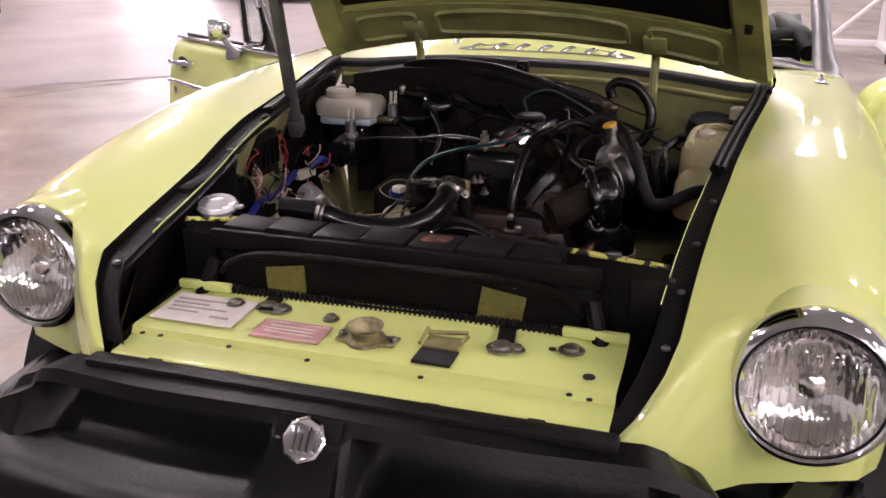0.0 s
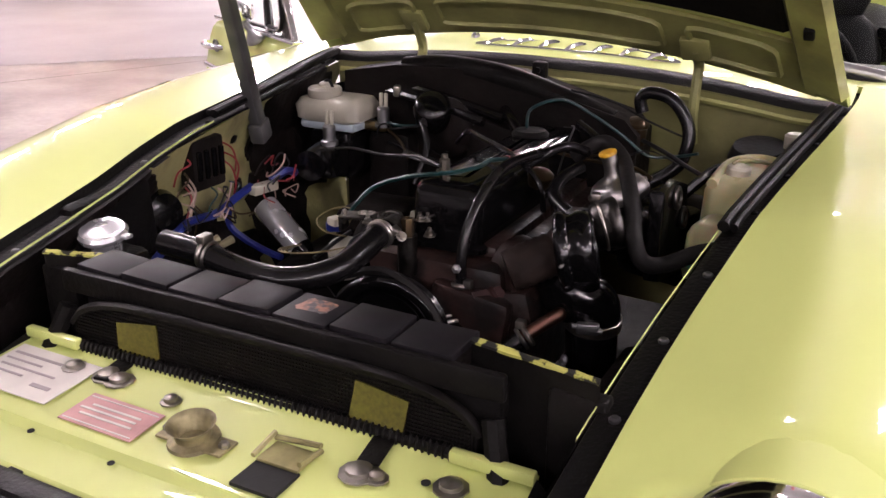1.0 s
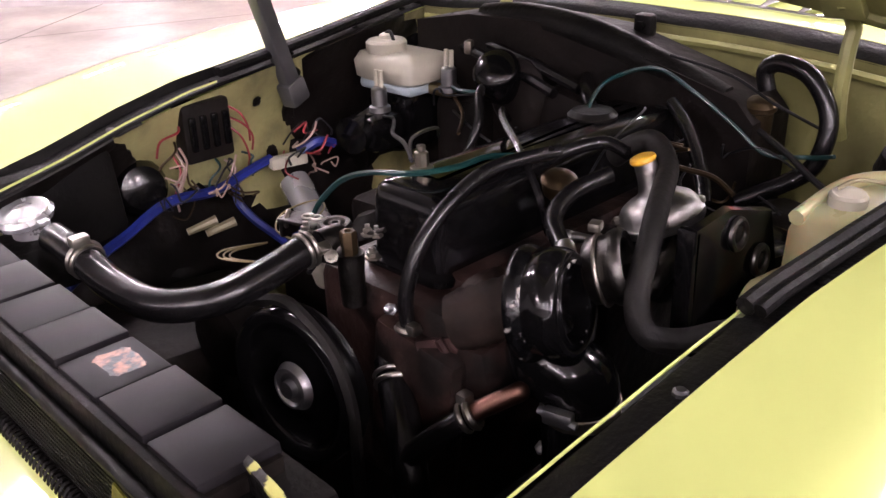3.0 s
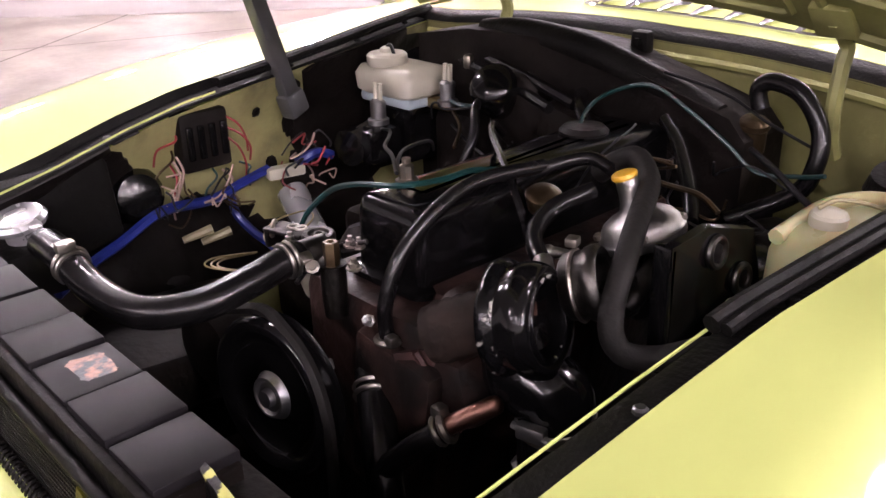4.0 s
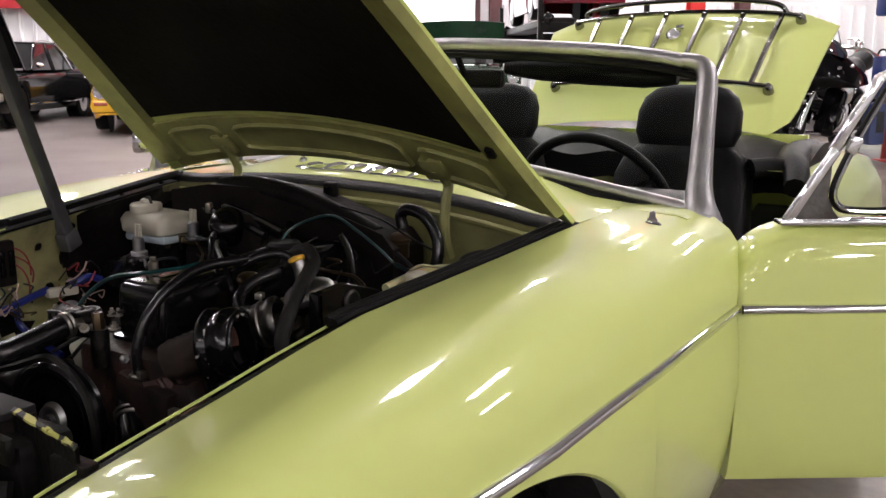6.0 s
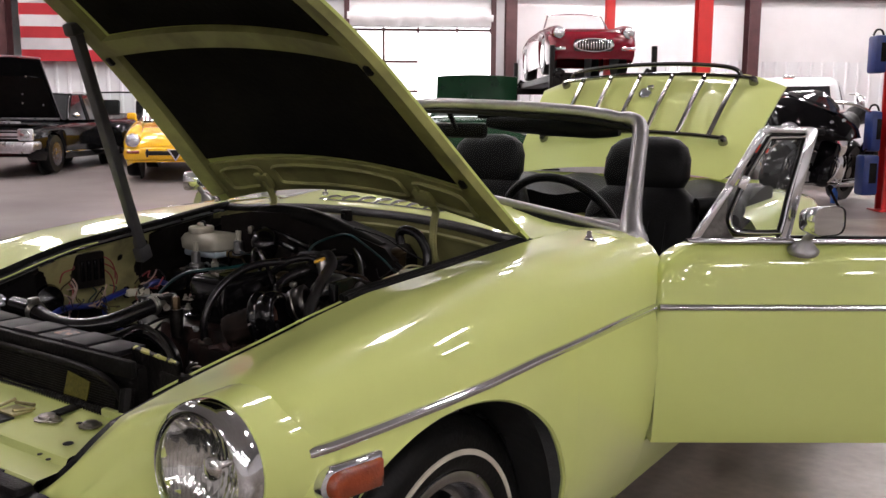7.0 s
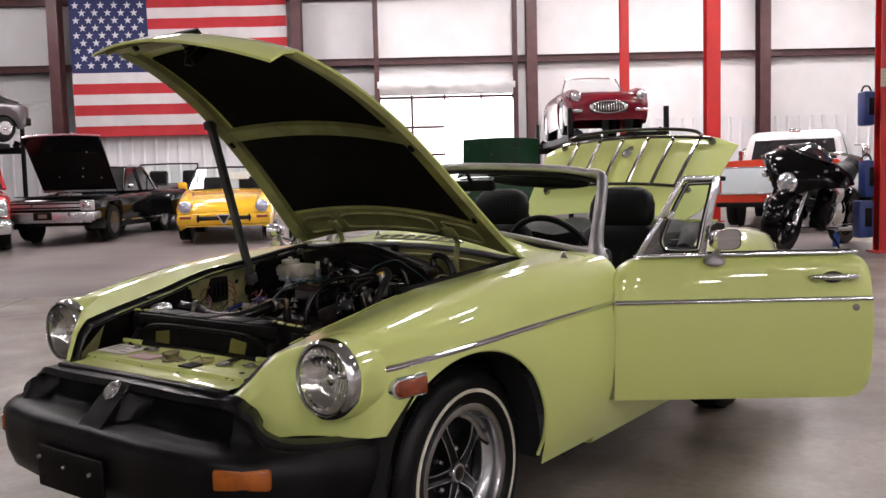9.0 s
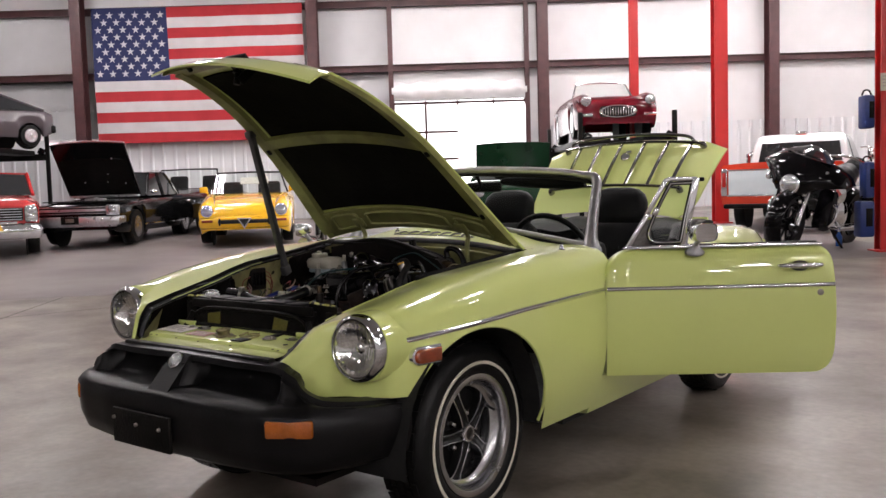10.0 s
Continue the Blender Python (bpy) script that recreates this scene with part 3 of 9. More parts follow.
def rear_edge(x):
    return 0.575 - 0.045 * (x / 0.52) ** 2


s = Shape()
rows = []
for i in range(9):
    k = i / 8
    rows.append([(x, rear_edge(x) + k * (0.745 + 0.075 * (x / 0.63) ** 2 - rear_edge(x)), scuttle_z(x, rear_edge(x) + k * 0.27)) for x in (q * 0.52 / 14 for q in range(-14, 15))])
s.slab(rows, (0, 0, -0.012))
scut = part("scuttle", s, YELLOW, car, "yellow scuttle panel ahead of the windscreen", 50)
for side in (1, -1):
    s = Shape()
    rows = []
    ends = [(x, z) for x, z in wing_section(DOORY, 0.5)[:5]]
    for i in range(9):
        k = i / 8
        row = []
        for q in range(9):
            x = 0.515 + q * 0.0175
            z = interp(x, ends) * (1 - k) + interp(x, [(0.515, 0.890), (0.58, 0.886), (0.655, 0.874)]) * k
            row.append((side * x, DOORY - 0.004 + 0.125 * k, z + (RISE if side < 0 else 0)))
        rows.append(row)
    s.slab(rows, (0, 0, -0.012))
    part("scuttle_corner", s, YELLOW, scut, "", 50)
    # wiper spindle on a black grommet
    s = Shape()
    s.lathe([(0.019, -0.004), (0.018, 0.004), (0.011, 0.009), (0.009, 0.010)], (side * 0.62, 0.615, 0.874), (0, 0, 1), 16, (1, 1.3))
    part("spindle_grommet", s, SEAL, scut, "black rubber grommet")
    s = Shape()
    s.lathe([(0.010, 0.006), (0.009, 0.014), (0.006, 0.017), (0.005, 0.026), (0.003, 0.028)], (side * 0.62, 0.615, 0.874), (0, 0, 1), 12)
    part("wiper_spindle", s, CHROME, scut, "chrome spindle cap")
# chrome air vent with six openings
def vent_at(x, k, dz):
    y = 0.616 + 0.02 * (1 - (x / 0.2) ** 2) + 0.024 * k * (1 - abs(x / 0.213) ** 5)
    return Vector((x, y, scuttle_z(x, y) + dz))


s = Shape()
s.slab([[vent_at(q * 0.21 / 16, k, 0.0025) for q in range(-16, 17)] for k in (-1, 0, 1)], (0, 0, -0.006))
vent_ob = part("air_vent", s, mat("vent_well", (0.012, 0.012, 0.013), 0.4, 0.0), scut, "dark well of the scuttle air vent", 50)
s = Shape()
for k in (-1, 1):
    s.hose([vent_at(q * 0.212 / 16, k, 0.004) for q in range(-16, 17)], 0.0036, 8, 2)
part("vent_rim", s, CHROME, vent_ob, "chrome vent rim")
for i in range(7):
    x = -0.172 + i * 0.056
    s = Shape()
    s.hose([vent_at(x - 0.012, -0.95, 0.005), vent_at(x - 0.004, -0.3, 0.009), vent_at(x + 0.006, 0.4, 0.009), vent_at(x + 0.014, 0.95, 0.006)], [0.0035, 0.006, 0.006, 0.0035], 8, 4)
    part("vent_fin", s, CHROME, vent_ob, "chrome slanted louvre")
for x in (-0.235, 0.05):
    s = Shape()
    y = 0.66 if x < 0 else 0.70
    s.lathe([(0.011, 0), (0.010, 0.01), (0.004, 0.016)], (x, y, scuttle_z(x, y)), (0, 0, 1), 12)
    s.rod((x, y, scuttle_z(x, y) + 0.012), (x + 0.012, y - 0.012, scuttle_z(x, y) + 0.02), 0.004, seg=8)
    part("washer_jet", s, CHROME, scut, "chrome washer jet")

# windscreen
FOOT, HEAD = Vector((0.640, 0.812, 0.880)), Vector((0.598, 0.966, 1.142))


def screen(x, k):
    """A point of the screen: x from -1 to 1, k from foot to head."""
    b = Vector((FOOT.x * x, 0.745 + (FOOT.y - 0.745) * x * x, 0.978 - 0.098 * abs(x) ** 1.35))
    t = Vector((HEAD.x * x, 0.90 + (HEAD.y - 0.90) * x * x, 1.197 - 0.030 * abs(x) ** 1.3 - 0.025 * abs(x) ** 7))
    return b + (t - b) * k


ws = thing("windscreen", "curved windscreen in a satin aluminium frame with a black seal", "windscreen")
ws.parent = car
for k in ("label", "category"):
    del ws[k]
s = Shape()
s.grid([[screen(x / 12 * 0.985, k) for x in range(-12, 13)] for k in (0.02, 0.35, 0.7, 0.98)])
gl = part("glass", s, pane("screen_glass", (0.86, 0.9, 0.88), 0.02, 1.2), ws, "clear windscreen glass", 60)
gl.visible_shadow = False
s = Shape()
s.hose([screen(x / 12, 1.0) + Vector((0, 0, 0.004)) for x in range(-11, 12)], 0.017, 10, 2)
part("top_rail", s, ALLOY, ws, "satin aluminium top rail", 60)
s = Shape()
s.hose([screen(x / 10, -0.01) for x in range(-10, 11)], 0.0135, 8, 2)
part("bottom_rail", s, ALLOY, ws, "", 60)
s = Shape()
s.hose([screen(x / 10, -0.10) + Vector((0, 0.004, 0)) for x in range(-10, 11)], 0.018, 8, 2)
part("screen_seal", s, SEAL, ws, "black rubber screen seal")
s = Shape()
s.hose([screen(x / 10 * 0.97, 0.93) for x in range(-10, 11)], 0.008, 6, 2)
part("head_seal", s, SEAL, ws)
for side in (1, -1):
    s = Shape()
    s.hose([(side * 0.655, 0.808, 0.850), (side * 0.648, 0.806, 0.872), (side * 0.638, 0.820, 0.905), (side * 0.630, 0.845, 0.955), (side * 0.616, 0.898, 1.045), (side * 0.604, 0.942, 1.115), (side * 0.594, 0.957, 1.143), (side * 0.574, 0.960, 1.158), (side * 0.545, 0.955, 1.164)], [0.036, 0.034, 0.027, 0.023, 0.021, 0.021, 0.021, 0.019, 0.017], 14, 4)
    s.box((side * 0.652, 0.80, 0.874), (0.05, 0.075, 0.012), Matrix.Rotation(radians(8 * side), 3, "Y"), 0.005)
    part("screen_post", s, ALLOY, ws, "satin aluminium screen post", 60)
# mirror and sun visors
s = Shape()
s.box((0.02, 0.975, 1.125), (0.19, 0.03, 0.045), None, 0.012)
s.rod((0.02, 0.955, 1.13), (0.02, 0.915, 1.185), 0.008)
part("rear_mirror", s, BLACKDULL, ws, "black interior mirror")
for side in (1, -1):
    s = Shape()
    s.hose([(side * x, 0.955 + 0.05 * x, z) for x, z in ((0.13, 1.150), (0.22, 1.146), (0.34, 1.140), (0.46, 1.132), (0.53, 1.128))], [0.016, 0.026, 0.029, 0.026, 0.014], 12, 4)
    s.rod((side * 0.10, 0.955, 1.168), (side * 0.55, 0.985, 1.146), 0.008)
    part("sun_visor", s, LEATHER, ws, "black folded sun visor")

# bonnet, raised on its prop


def bonnet_point(x, v, drop=0.0):
    """x from -1 to 1 across, v from 0 at the hinge to 1 at the nose; drop: below the skin. The prop twists it a little."""
    y = 0.54 - 1.12 * v
    xe = interp(y, EDGE_X) - 0.006
    if v > 0.88:
        xe = interp(0.54 - 1.12 * 0.88, EDGE_X) - 0.004 + 0.10 * (v - 0.88)
    w = v + 0.05 * (1 - x * x) * (1 - v) ** 5 + 0.035 * (1 - x * x) * v ** 6

    def edge(right, u):
        if right:
            return 0.5151 - 0.8598 * u + 0.0341 * u * u - 0.1724 * u ** 3, 0.8894 + 0.636 * u + 0.4401 * u * u - 0.4645 * u ** 3
        return 0.5257 - 0.7847 * u - 0.0096 * u * u - 0.1499 * u ** 3, 0.9201 + 0.6828 * u + 0.3641 * u * u - 0.3624 * u ** 3

    k = (x + 1) / 2
    (ya, za), (yb, zb) = edge(True, w), edge(False, w)
    (yc, zc), (yd, zd) = edge(True, w + 0.01), edge(False, w + 0.01)
    t = Vector((0, (yc - ya) * k + (yd - yb) * (1 - k), (zc - za) * k + (zd - zb) * (1 - k))).normalized()
    up = Vector((0, t.z, -t.y)) if t.y < 0 else Vector((0, -t.z, t.y))
    lip = 0.05 * max(0.0, v - 0.94) / 0.06
    return Vector((xe * x, ya * k + yb * (1 - k), za * k + zb * (1 - k))) + up * ((0.05 - 0.012 * v) * (1 - x * x) - drop - lip)


XS = [q / 14 for q in range(-14, 15)]
VS = [q / 26 for q in range(27)]
s = Shape()
s.grid([[bonnet_point(x, v) for x in XS] for v in VS])
s.grid([[bonnet_point(x * 0.995, v, 0.008) for x in XS] for v in VS])
for rim in ([(x, 0) for x in XS], [(x, 1) for x in XS], [(-1, v) for v in VS], [(1, v) for v in VS]):
    s.grid([[bonnet_point(x, v) for x, v in rim], [bonnet_point(x * 0.995, v, 0.008) for x, v in rim]])
bonnet = part("bonnet", s, YELLOW, car, "yellow bonnet propped open, black sound pads beneath", 50)


def under(x0, x1, v0, v1, d0, d1, n=12, m=10):
    """A raised strip or pad under the bonnet, from depth d0 to d1."""
    s = Shape()
    top = [[bonnet_point(x0 + (x1 - x0) * i / n, v0 + (v1 - v0) * k / m, d1) for i in range(n + 1)] for k in range(m + 1)]
    bot = [[bonnet_point(x0 + (x1 - x0) * i / n - (0.02 if i == 0 and x1 - x0 > 0.1 else 0) + (0.02 if i == n and x1 - x0 > 0.1 else 0), v0 + (v1 - v0) * k / m, d0) for i in range(n + 1)] for k in range(m + 1)]
    s.grid(top)
    for a, b in ((top[0], bot[0]), (top[-1], bot[-1]), ([r[0] for r in top], [r[0] for r in bot]), ([r[-1] for r in top], [r[-1] for r in bot])):
        s.grid([a, b])
    return s


PAD = mat("black_felt_pad", (0.008, 0.0072, 0.0062), 0.95, 0, 0.5, 7, 0.6, 60, col2=(0.014, 0.0125, 0.0105), spec=0.05)
part("sound_pad", under(-0.84, 0.84, 0.17, 0.505, 0.008, 0.016), PAD, bonnet, "black felt sound pad")
part("sound_pad", under(-0.80, 0.80, 0.56, 0.875, 0.008, 0.016), PAD, bonnet, "black felt sound pad")
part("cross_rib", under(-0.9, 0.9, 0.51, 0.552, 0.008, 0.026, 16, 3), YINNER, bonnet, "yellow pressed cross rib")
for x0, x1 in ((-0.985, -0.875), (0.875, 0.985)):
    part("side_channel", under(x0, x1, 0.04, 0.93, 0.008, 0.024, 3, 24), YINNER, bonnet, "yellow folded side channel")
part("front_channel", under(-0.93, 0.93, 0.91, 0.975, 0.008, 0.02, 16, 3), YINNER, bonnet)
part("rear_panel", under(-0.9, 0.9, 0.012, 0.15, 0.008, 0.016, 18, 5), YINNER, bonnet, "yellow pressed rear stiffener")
for x0, x1 in ((-0.80, -0.52), (-0.42, 0.42), (0.52, 0.80)):
    s = Shape()
    pts = []
    for a in range(0, 360, 20):
        cx, cv = (x0 + x1) / 2, 0.085
        pts.append(bonnet_point(cx + (x1 - x0) / 2 * max(-1, min(1, 1.25 * math.cos(radians(a)))), cv + 0.042 * max(-1, min(1, 1.3 * math.sin(radians(a)))), 0.018))
    s.hose(pts + pts[:1], 0.006, 6, 2)
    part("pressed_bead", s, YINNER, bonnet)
# striker and safety catch
s = Shape()
c = bonnet_point(0.0, 0.93, 0.02)
n = (bonnet_point(0, 0.93, 0.1) - bonnet_point(0, 0.93, 0)).normalized()
s.box(c, (0.10, 0.06, 0.012), Matrix.Rotation(radians(-45), 3, "X"), 0.003)
s.rod(c, c + n * 0.075, 0.011)
s.lathe([(0.018, 0), (0.018, 0.008)], c + n * 0.03, n, 12)
s.box(c + n * 0.04 + Vector((0.05, 0, 0)), (0.012, 0.03, 0.09), Matrix.Rotation(radians(-50), 3, "X"), 0.003)
part("bonnet_latch", s, BLACKDULL, bonnet, "greasy black striker and safety catch")
for x, v in ((-0.62, 0.95), (0.62, 0.95), (0.93, 0.2), (0.93, 0.5), (-0.93, 0.5)):
    s = Shape()
    s.box(bonnet_point(x, v, 0.026), (0.016, 0.022, 0.012), Matrix.Rotation(radians(-45), 3, "X"), 0.003)
    part("rubber_buffer", s, SEAL, bonnet)
# hinges: goose-neck arms
for side in (1, -1):
    s = Shape()
    x = side * 0.272
    q = bonnet_point(side * 0.55, 0.07, 0.02)
    q.x = x
    s.hose([(x, 0.50, 0.80), (x, 0.485, 0.83), (x, 0.48, 0.87), (x, 0.485, 0.91), (x, 0.49, 0.94), q], 0.0095, 8, 5)
    s.box(q, (0.05, 0.05, 0.014), Matrix.Rotation(radians(-48), 3, "X"), 0.004)
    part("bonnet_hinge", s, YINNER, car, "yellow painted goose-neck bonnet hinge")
# prop
s = Shape()
ptop = bonnet_point(-0.95, 0.60, 0.03)
pfoot = Vector((-0.452, 0.190, 0.806))
d = (ptop - pfoot)
q = d.to_track_quat("Z", "X").to_matrix()
s.box((ptop + pfoot) / 2, (0.028, 0.022, d.length), q, 0.004)
s.box((ptop + pfoot) / 2 + q @ Vector((0.011, 0.006, 0)), (0.004, 0.02, d.length * 0.98), q)
s.box(pfoot, (0.04, 0.03, 0.04), q, 0.006)
s.box(ptop, (0.045, 0.03, 0.03), q, 0.006)
part("bonnet_prop", s, mat("grey_prop", (0.10, 0.10, 0.104), 0.45, 0.3, 0.3, 30), car, "dark grey steel bonnet prop")

# rubber front bumper
def plan(u):
    """Plan line of the bumper face: u from -1 to 1."""
    a = abs(u)
    x = interp(a, [(0, 0), (0.3, 0.25), (0.55, 0.45), (0.7, 0.547), (0.8, 0.598), (0.88, 0.633), (0.94, 0.655), (1, 0.674)])
    y = interp(a, [(0, -0.785), (0.3, -0.78), (0.55, -0.752), (0.7, -0.705), (0.8, -0.64), (0.88, -0.56), (0.94, -0.47), (1, -0.375)])
    return Vector((math.copysign(x, u), y, 0))


def soft_plan(u):
    w = min(0.045, 1 - abs(u))
    return sum((plan(u + w * k / 4) for k in range(-4, 5)), Vector((0, 0, 0))) / 9


def bumper_row(u):
    p = soft_plan(u)
    e = 0.02
    t = (soft_plan(min(1, u + e)) - soft_plan(max(-1, u - e))).normalized()
    n = Vector((t.y, -t.x, 0))
    a = abs(u)
    top = interp(a, [(0, 0.645), (0.5, 0.64), (0.58, 0.631), (0.66, 0.606), (0.74, 0.570), (0.80, 0.550), (0.86, 0.540), (1, 0.520)])
    back = interp(a, [(0, 0.135), (0.6, 0.12), (0.8, 0.075), (1, 0.05)])
    sh = interp(a, [(0, 0.535), (0.75, 0.52), (1, 0.488)])
    cave = smooth(0.60, 0.52, a) * smooth(0.05, 0.10, a)
    mid = sh + 0.018 + (top - sh - 0.038) * 0.5
    prof = [(-back - 0.06, top - 0.03), (-back - 0.03, top), (-back + 0.012, top - 0.004), (-back + 0.022, top - 0.020), (-back + 0.022 + 0.02 * (1 - cave) - 0.055 * cave, top - 0.026), (-back * 0.6 - 0.075 * cave, mid), (-0.06 * (back / 0.135) - 0.05 * cave, sh + 0.02), (-0.05 * (back / 0.135) + 0.006, sh + 0.017), (-0.012, sh + 0.006), (0, sh - 0.01), (0.002, sh - 0.05), (-0.004, 0.41), (-0.02, 0.365), (-0.05, 0.345), (-0.14, 0.34)]
    return [p + n * d + Vector((0, 0, z)) for d, z in prof]


s = Shape()
us = [q / 90 for q in range(-90, 91)]
s.grid([bumper_row(u) for u in us])
for u in (-1, 1):
    r = bumper_row(u)
    s.add(r, [tuple(range(len(r)))])
bump = part("front_bumper", s, RUBBER, car, "black moulded rubber front bumper", 45)
# centre post
s = Shape()
s.prism([(-0.05, -0.772, 0.535), (0.05, -0.772, 0.535), (0.042, -0.668, 0.640), (-0.042, -0.668, 0.640)], (0, 0.10, -0.06))
part("centre_post", s, RUBBER, bump)
s = Shape()
ax = Vector((0, -0.70, 0.6)).normalized()
s.lathe([(0.029, -0.01), (0.029, 0.010), (0.026, 0.013), (0.0225, 0.0105), (0.0003, 0.0105)], (0, -0.686, 0.618), ax, 8)
for x, y0, y1 in ((-0.012, -0.014, 0.014), (-0.004, -0.014, 0.006), (0.004, -0.014, 0.014), (0.013, -0.012, 0.012)):
    s.rod(Vector((x, -0.686, 0.618)) + ax * 0.012 + Vector((0, y0 * 0.65, y0 * 0.76)), Vector((x, -0.686, 0.618)) + ax * 0.012 + Vector((0, y1 * 0.65, y1 * 0.76)), 0.0025, seg=6)
part("nose_badge", s, CHROME, bump, "chrome octagonal badge")
s = Shape()
s.box((-0.04, -0.797, 0.425), (0.29, 0.014, 0.11), None, 0.006)
plate = part("plate_holder", s, BLACKDULL, bump, "empty black number plate holder")
for x in (-0.17, -0.055, 0.06):
    s = Shape()
    s.lathe([(0.006, 0), (0.006, 0.006), (0.003, 0.009)], (x, -0.804, 0.45 if x < -0.1 else 0.44), (0, -1, 0), 8)
    part("screw", s, STEEL, bump)
for side in (1, -1):
    c = (plan(side * 0.60) + plan(side * 0.72)) / 2 + Vector((0, 0, 0.484))
    t = plan(side * 0.72) - plan(side * 0.60)
    q = Matrix.Rotation(math.atan2(t.y, t.x), 3, "Z")
    s = Shape()
    s.box(c + Vector((side * -0.004, 0.006, 0)), (0.135, 0.026, 0.050), q, 0.008)
    part("turn_signal", s, AMBER, bump, "amber turn signal lamp")

WHEELBLACK = mat("black_wheel_centre", (0.006, 0.006, 0.006), 0.35, 0, 0.3, 20, spec=0.2)
RIMMETAL = mat("polished_rim", (0.62, 0.62, 0.64), 0.24, 1, 0.2, 20, 0.05, 60)


# wheels
def wheel(x, y):
    side = 1 if x > 0 else -1
    w = thing("wheel", "", "")
    w.parent = car
    w.location = (x, y, 0.31)
    ax = (side, 0, 0)
    s = Shape()
    s.lathe([(0.19, -0.08), (0.235, -0.092), (0.28, -0.088), (0.303, -0.07), (0.31, -0.05), (0.311, 0), (0.31, 0.05), (0.303, 0.07), (0.28, 0.088), (0.262, 0.0915), (0.252, 0.0905), (0.235, 0.0915), (0.212, 0.087), (0.206, 0.080), (0.19, 0.07)], (0, 0, 0), ax, 64, caps=False)
    part("tyre", s, TYRE, w, "black tyre with block tread", 50)
    s = Shape()
    for i in range(36):
        a = 2 * math.pi * i / 36
        for k in (-0.055, -0.028, 0, 0.028, 0.055):
            b = a + (0.09 if k in (-0.028, 0.028) else 0)
            s.box((side * k, 0.3115 * math.cos(b), 0.3115 * math.sin(b)), (0.022, 0.042, 0.005), Matrix.Rotation(b - math.pi / 2, 3, "X"))
    part("tread", s, TYRE, w)["kind"] = "stuff"
    s = Shape()
    s.lathe([(0.2345, 0.0895), (0.236, 0.0935), (0.2455, 0.0935), (0.247, 0.0895)], (0, 0, 0), ax, 64, caps=False)
    part("whitewall", s, WHITEWALL, w, "thin aged white sidewall band")
    # stepped rim: flat lip, then a deep polished dish
    s = Shape()
    s.lathe([(0.203, 0.068), (0.206, 0.078), (0.203, 0.084), (0.192, 0.0845), (0.183, 0.082), (0.179, 0.076), (0.177, 0.060), (0.173, 0.044), (0.164, 0.036), (0.156, 0.032), (0.152, 0.022), (0.150, 0.0)], (0, 0, 0), ax, 64, caps=False)
    rim = part("rim", s, RIMMETAL, w, "polished steel wheel rim", 40)
    # pressed black centre, with bright folded edges along its five spokes
    s = Shape()
    s.lathe([(0.152, -0.004), (0.10, 0.004), (0.07, 0.010), (0.0003, 0.012)], (0, 0, 0), ax, 48, caps=False)
    part("wheel_disc", s, WHEELBLACK, w, "black painted wheel centre")
    u0 = 0.62
    for i in range(5):
        a = 2 * math.pi * i / 5 + u0

        def at(r, off, h):
            return Vector((side * h, r * math.cos(a) - off * math.sin(a), r * math.sin(a) + off * math.cos(a)))

        s = Shape()
        rows = []
        for r, half, h in ((0.030, 0.018, 0.047), (0.06, 0.016, 0.046), (0.09, 0.014, 0.042), (0.12, 0.015, 0.036), (0.14, 0.019, 0.031), (0.154, 0.027, 0.027)):
            rows.append([at(r, -half - 0.004, h - 0.03), at(r, -half, h), at(r, -half * 0.4, h - 0.007), at(r, half * 0.4, h - 0.007), at(r, half, h), at(r, half + 0.004, h - 0.03)])
        s.grid(rows)
        spoke = part("spoke", s, WHEELBLACK, rim, "black pressed spoke with bright folded edges", 30)
        for k in (-1, 1):
            s = Shape()
            s.hose([at(0.034, k * 0.0175, 0.0475), at(0.06, k * 0.016, 0.0465), at(0.09, k * 0.0145, 0.0425), at(0.12, k * 0.0155, 0.0365), at(0.14, k * 0.0195, 0.0315), at(0.153, k * 0.0275, 0.0285)], [0.0018, 0.0018, 0.002, 0.0022, 0.003, 0.0036], 6, 3)
            part("spoke_edge", s, RIMMETAL, w, "bright spoke edge")
    for i in range(5):
        a = 2 * math.pi * i / 5 + u0 + math.pi / 5
        s = Shape()
        s.lathe([(0.012, 0), (0.012, 0.012), (0.0105, 0.014), (0.010, 0.024), (0.006, 0.028)], (side * 0.008, 0.066 * math.cos(a), 0.066 * math.sin(a)), ax, 6)
        part("wheel_nut", s, CHROME, w, "chrome wheel nut")
    s = Shape()
    s.lathe([(0.030, 0.03), (0.030, 0.052), (0.027, 0.056), (0.021, 0.057)], (0, 0, 0), ax, 28, caps=False)
    part("hub_cap", s, RIMMETAL, w, "bright hub cap ring")
    s = Shape()
    s.lathe([(0.0215, 0.0555), (0.015, 0.059), (0.0003, 0.060)], (0, 0, 0), ax, 28, caps=False)
    part("hub_badge", s, PEWTER, w, "dull round hub badge")
    s = Shape()
    s.rod((side * 0.02, 0.150, 0.062), (side * 0.066, 0.132, 0.054), 0.006, 0.005, 8)
    part("valve_stem", s, SEAL, w, "black valve stem")
    return w


for x in (0.545, -0.545):
    wheel(x, 0.012)
    wheel(x, 2.31)

